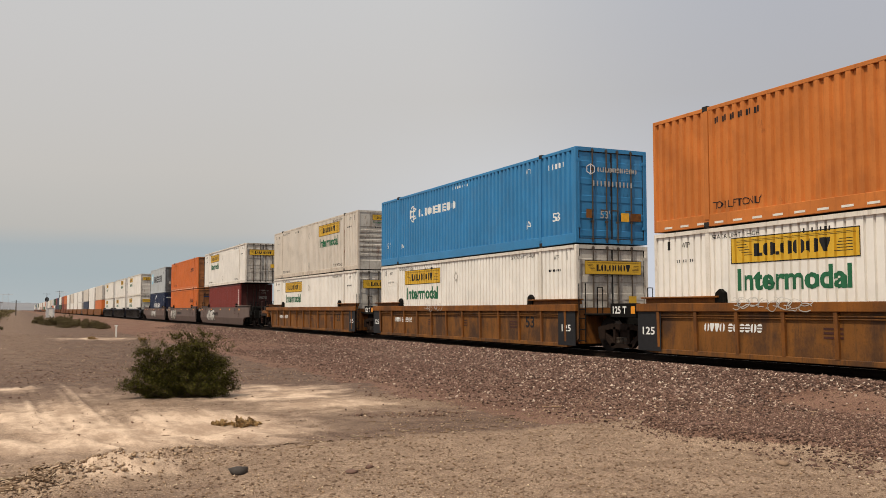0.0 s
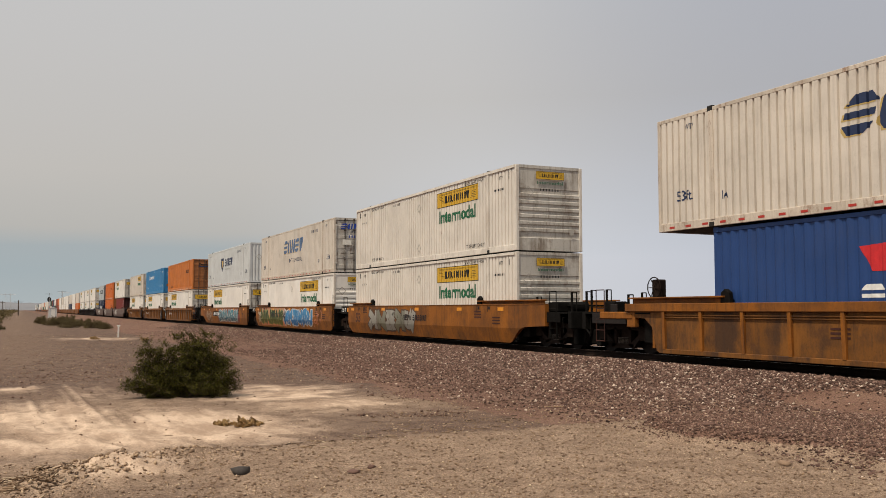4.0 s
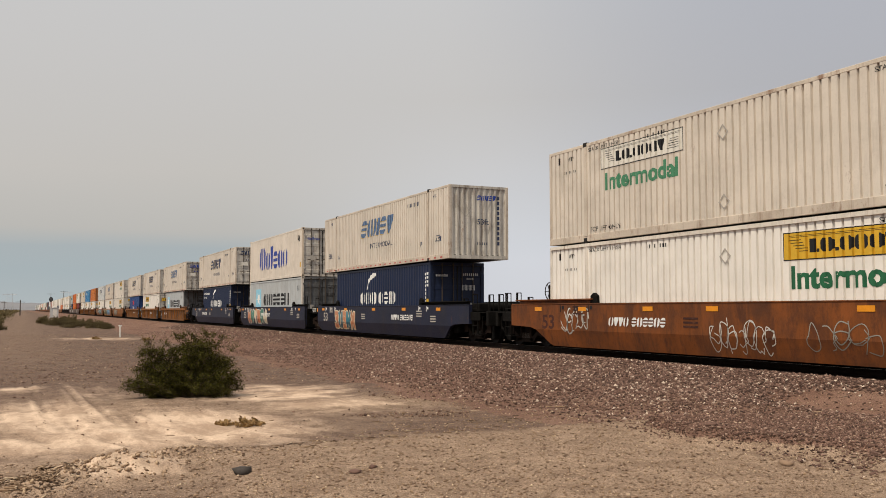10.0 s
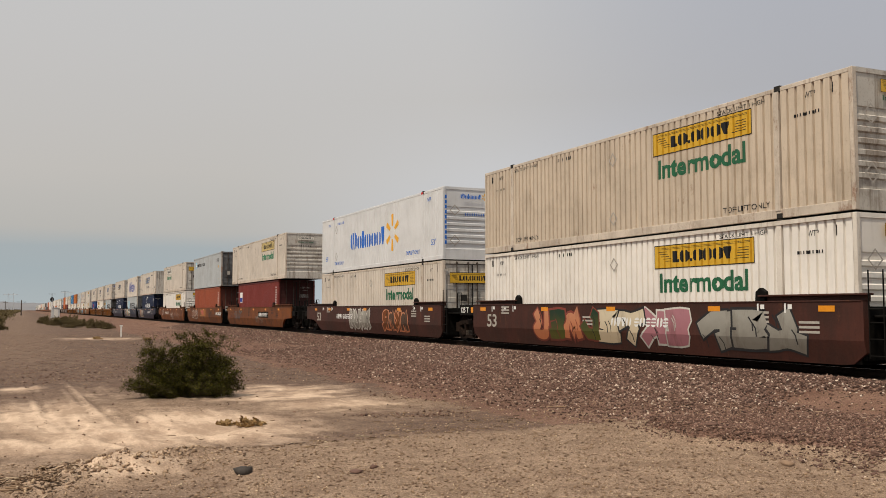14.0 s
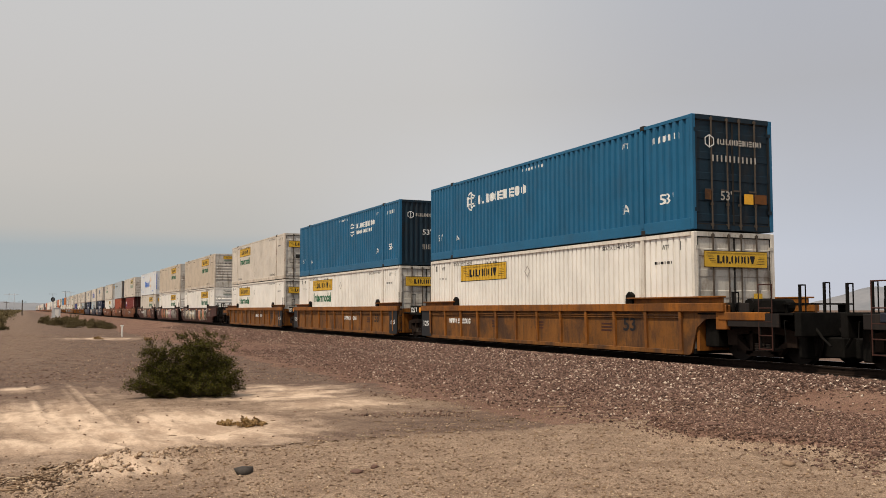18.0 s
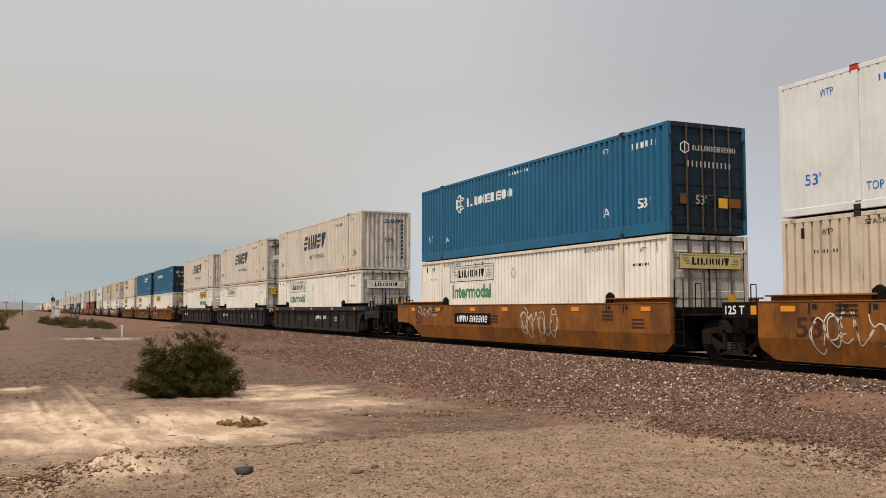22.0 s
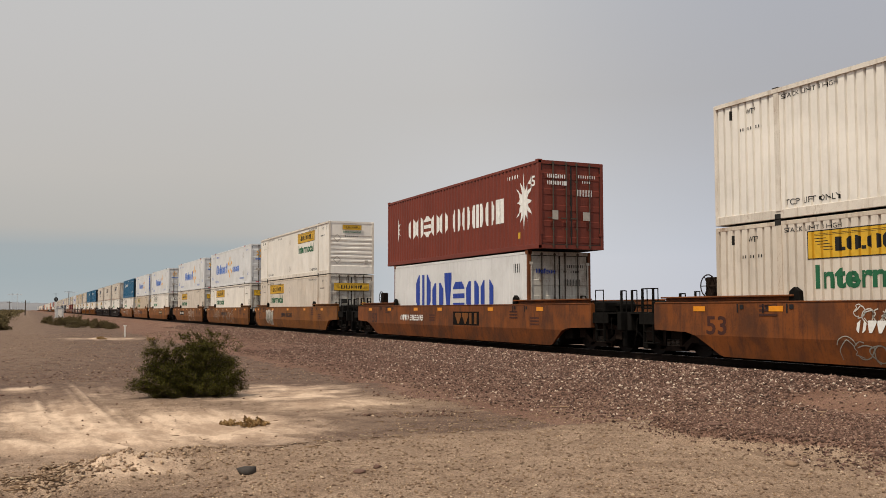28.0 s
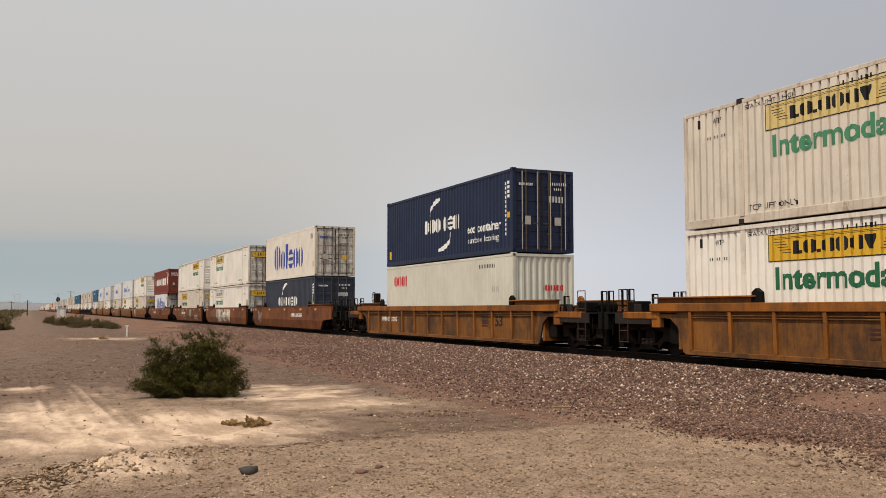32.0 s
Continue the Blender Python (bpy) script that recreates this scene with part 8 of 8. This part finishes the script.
def loose_things():
    rng = np.random.default_rng(12)
    g = (1 + 5 ** 0.5) / 2
    ico = np.array([(-1, g, 0), (1, g, 0), (-1, -g, 0), (1, -g, 0), (0, -1, g), (0, 1, g), (0, -1, -g), (0, 1, -g), (g, 0, -1), (g, 0, 1), (-g, 0, -1), (-g, 0, 1)]) / 1.9
    f = np.array([(0, 11, 5), (0, 5, 1), (0, 1, 7), (0, 7, 10), (0, 10, 11), (1, 5, 9), (5, 11, 4), (11, 10, 2), (10, 7, 6), (7, 1, 8), (3, 9, 4), (3, 4, 2), (3, 2, 6), (3, 6, 8), (3, 8, 9), (4, 9, 5), (2, 4, 11), (6, 2, 10), (8, 6, 7), (9, 8, 1)])
    shapes = [ico * (1 + 0.7 * (rng.random((12, 1)) - 0.5)) * (0.6 + 0.8 * rng.random(3)) for _ in range(6)]
    for i, (x, y, s, mat, lab) in enumerate(((2.22, 10.23, 0.15, "slab", "dark angular rock lying on gravel"), (8.16, 8.3, 0.085, "pebble", "pale tan stone lying on packed dirt"), (3.6, 9.8, 0.05, "ballast", "small grey stone on gravel"),
                                             (8.6, 10.1, 0.07, "ballast", "brown stone at the foot of the gravel heap"), (3.3, 9.55, 0.055, "ballast", "small dark stone on gravel"), (12.2, 11.6, 0.09, "pebble", "pale stone on the brown dirt"))):
        ob = new("stone", big_mesh("stone", shapes[i % 6] * s * np.array([1.1, 1, 0.5]), f, mat))
        tagged(ob, lab, "stone")
        seat(ob, x, y, i * 1.1, s * 0.25)
    plank = lambda name, x, y, l, w, turn, lab: seat(tagged(new(name, mesh_of((name, l), lambda: boxes((-l / 2, l / 2, -w / 2, w / 2, 0, 0.018), bevel=0.004), "barkwood")), lab, "wood scrap"), x, y, turn, 0.005)
    plank("wood_scrap", 9.13, 14.96, 0.42, 0.06, -0.3, "dark splintered wood scrap on the gravel")
    plank("wood_scrap", 8.85, 12.62, 0.5, 0.05, -0.25, "pale weathered wood sliver on the gravel")
    # splinters swept along the scraped edge of the gravel
    R = np.random.default_rng(77)
    n = 420
    u = R.random(n)
    px = np.where(R.random(n) < 0.75, 2.0 + 7.0 * u, R.uniform(0.0, 12.0, n))
    py = 12.2 + 0.10 * (px - 3) + 0.9 * smooth(3, 8, px) + R.normal(0, 0.30, n) + np.where(R.random(n) < 0.25, R.uniform(-1.5, 3.0, n), 0)
    m = 150
    px[:m], py[:m] = 0.2 + R.normal(0, 0.28, m), 10.6 + R.normal(0, 0.22, m)
    ln, wd, th = 0.015 + 0.09 * R.random(n) ** 2.5, R.uniform(0.004, 0.012, n), R.normal(0.25, 0.8, n)
    base = np.array([(-1, -1, 0), (1, -0.6, 0), (1, 0.6, 0), (-1, 1, 0), (-1, -1, 1), (1, -0.6, 1), (1, 0.6, 1), (-1, 1, 1)], dtype=float)
    bx, by = base[:, 0] * ln[:, None], base[:, 1] * wd[:, None]
    v = np.stack([bx * np.cos(th)[:, None] - by * np.sin(th)[:, None] + px[:, None], bx * np.sin(th)[:, None] + by * np.cos(th)[:, None] + py[:, None], (ground_height(px, py) + np.where(np.arange(n) < m, 0.05 * R.random(n), 0))[:, None] + base[:, 2] * 0.010 + base[:, 0] * (ln * R.normal(0, 0.25, n) * (np.arange(n) < m))[:, None]], -1).reshape(-1, 3)
    q = np.array([(0, 3, 2, 1), (4, 5, 6, 7), (0, 1, 5, 4), (1, 2, 6, 5), (2, 3, 7, 6), (3, 0, 4, 7)])
    tagged(new("wood_splinters", big_mesh("wood_splinters", v, (q[None] + (np.arange(n) * 8)[:, None, None]).reshape(-1, 4), "splinter")), "pale and dark wood splinters strewn along the gravel edge", "wood litter", kind="stuff")
    for i in range(9):
        plank("bark_strip", -0.05 + 0.45 * rng.random(), 10.3 + 0.6 * rng.random(), 0.12 + 0.2 * rng.random(), 0.035, rng.random() * 3, "broken grey bark strip in a debris pile")


loose_things()


def furniture():
    post = tagged(new("marker_post"), "white marker post standing beside the track", "marker post")
    part("post", mesh_of("marker", lambda: boxes((-0.05, 0.05, -0.03, 0.03, -0.2, 0.72), bevel=0.01), "post"), post)
    part("cap", mesh_of("marker_cap", lambda: boxes((-0.11, 0.11, -0.035, 0.035, 0.72, 0.80), bevel=0.01), "post"), post)
    seat(post, 6.05, 65.9)
    cab = tagged(new("relay_cabinet"), "bare aluminium signal relay cabinet beside the track", "equipment cabinet")
    part("housing", mesh_of("cab", lambda: boxes((-0.8, 0.8, -0.9, 0.9, 0.1, 2.2), bevel=0.02), "cabinet"), cab)
    part("roof", mesh_of("cabroof", lambda: prism([(-0.9, 2.2), (0.9, 2.2), (0, 2.45)], "y", -1.0, 1.0), "cabinet"), cab)
    part("door", mesh_of("cabdoor", lambda: boxes((-0.4, 0.4, -0.93, -0.9, 0.25, 2.05)), "post"), cab)
    part("base", mesh_of("cabbase", lambda: boxes((-0.85, 0.85, -0.95, 0.95, -0.2, 0.1)), "stencil"), cab)
    seat(cab, 7.0, 236)
    sig = tagged(new("railway_signal"), "black railway signal head on a grey mast", "railway signal")
    part("mast", mesh_of("mast", lambda: tubes(((0, 0, -0.2), (0, 0, 4.6), 0.09), n=10), "cabinet"), sig)
    part("signal_head", mesh_of("head", lambda: prism([(0.42 * math.cos(2 * math.pi * i / 16), 4.2 + 0.55 * math.sin(2 * math.pi * i / 16)) for i in range(16)], "y", -0.08, 0.08), "black"), sig, "black round backplate")
    part("ladder", mesh_of("sigladder", lambda: tubes(*([((-0.2, 0.25, 0), (-0.2, 0.25, 4.2), 0.02), ((0.2, 0.25, 0), (0.2, 0.25, 4.2), 0.02)] + [((-0.2, 0.25, z * 0.35), (0.2, 0.25, z * 0.35), 0.015) for z in range(1, 12)])), "cabinet"), sig)
    seat(sig, 5.9, 228)

    def pole(x, y, h, lab, arm=1.4):
        p = tagged(new("utility_pole"), lab, "utility pole", "utility poles along the road")
        part("pole", mesh_of(("upole", h), lambda: tubes(((0, 0, -0.3), (0, 0, h), 0.2, 0.13), n=8), "timber"), p)
        part("crossarm", mesh_of(("uarm", h, arm), lambda: boxes((-arm, arm, -0.07, 0.07, h - 0.7, h - 0.55)), "timber"), p)
        seat(p, x, y)
    pole(-0.6, 330, 5.0, "dark timber utility pole on the plain")
    pole(-9.0, 560, 6.5, "far timber utility pole on the plain")
    pole(24, 640, 14, "tall timber pole beyond the signal", 2.5)
    pole(18, 700, 13, "far timber pole beyond the signal", 2.5)

    def tower(x, y, h):
        t = tagged(new("transmission_tower"), "grey H-frame transmission tower on the horizon", "transmission tower")
        part("legs", mesh_of(("legs", h), lambda: tubes(((-3, 0, -0.3), (-2.4, 0, h), 0.16), ((3, 0, -0.3), (2.4, 0, h), 0.16)), "cabinet"), t)
        part("crossbeam", mesh_of(("beam", h), lambda: tubes(((-7, 0, h - 1.5), (7, 0, h - 1.5), 0.14), ((-2.5, 0, h * 0.5), (2.5, 0, h * 0.8), 0.08), ((2.5, 0, h * 0.5), (-2.5, 0, h * 0.8), 0.08)), "cabinet"), t)
        seat(t, x, y)
    tower(-12, 1050, 19)
    tower(48, 1200, 24)


furniture()


def hills():
    """Low hills on the horizon, with distance haze painted into their colour."""
    rng = np.random.default_rng(3)
    az = np.radians(np.arange(-12, 70, 0.25))
    n = len(az)
    x = np.arange(n)
    h = 9 + 9 * np.clip(value_noise(x * 0.06, x * 0, 21) + 0.3, 0, 1) + 8 * (value_noise(x * 0.25, x * 0, 22) + 0.5)
    h = h + 70 * np.exp(-((np.degrees(az) - 49.5) / 2.6) ** 2) + 38 * np.exp(-((np.degrees(az) - 56) / 5.0) ** 2) + 4 * value_noise(x * 0.8, x * 0, 23) + 20 * np.exp(-((np.degrees(az) + 3) / 5) ** 2)
    rows = []
    for r, k in ((3500, 0.0), (3700, 0.45), (3850, 0.8), (4000, 1.0), (4150, 0.0)):
        rows.append(np.stack([r * np.sin(az), r * np.cos(az), LOW - 1 + k * h + (k > 0) * (k < 1) * 4 * value_noise(x * 0.5, x * 0 + r, 24)], -1))
    v = np.vstack(rows)
    i, j = np.meshgrid(np.arange(4), np.arange(n - 1), indexing="ij")
    f = np.stack([i * n + j, i * n + j + 1, (i + 1) * n + j + 1, (i + 1) * n + j], -1).reshape(-1, 4)
    m, nt, b = material("haze_tinted_hill_rock", 0.95)
    nn = noise_node(nt, 0.01, 6, 0.7)
    # the blue-grey tint of the rock stands in for haze
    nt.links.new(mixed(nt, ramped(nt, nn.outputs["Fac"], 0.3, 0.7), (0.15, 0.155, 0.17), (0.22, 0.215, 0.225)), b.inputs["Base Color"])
    MAT["hill"] = m
    tagged(new("backdrop_hills", big_mesh("hills", v, f, "hill")), "low mauve desert hills on the horizon, haze in their colour", "hills", kind="structure")


hills()

# ---- movement ----
for ob, y, z in TRAIN:
    ob.matrix_world = pose(TRACK_X, y, z)


# metres by which the train runs ahead of its mean speed, second by second
SLACK = [(0, 0.2), (1, 0.1), (2, -0.08), (3, -0.2), (4.5, -0.15), (6, -0.15), (7, 0.0), (8, -0.17), (9, 0.0), (10, 0.08), (11, 0.0), (12, -0.16), (13, -0.15),
         (14, 0.05), (15.5, 0.1), (17, 0.16), (18, -0.29), (19, 0.02), (20, 0.09), (21, -0.1), (22, -0.09), (23, 0.02), (24, -0.07), (25, 0.03), (26.5, 0.1),
         (28, 0.16), (29, -0.31), (30, -0.28), (31, 0.09), (32, 0.1)]


def motions():
    for ob, y, z in TRAIN:
        walk(ob, [(t, pose(TRACK_X, y + SPEED * t + s, z)) for t, s in SLACK])
    # all wheels roll alike: one rolling action for each end of a truck
    made = {}
    step = SPEED / 0.485 / FPS
    for w, e in WHEELS:
        if e not in made:
            walk(w, [(i / FPS, Matrix.Translation((0, e * 0.915, 0.485)) @ Matrix.Rotation(-step * i, 4, "X")) for i in range(32 * FPS + 1)])
            made[e] = w
            continue
        w.rotation_mode = "QUATERNION"
        w.animation_data_create()
        w.animation_data.action = made[e].animation_data.action
        w.animation_data.action_slot = made[e].animation_data.action_slot


motions()
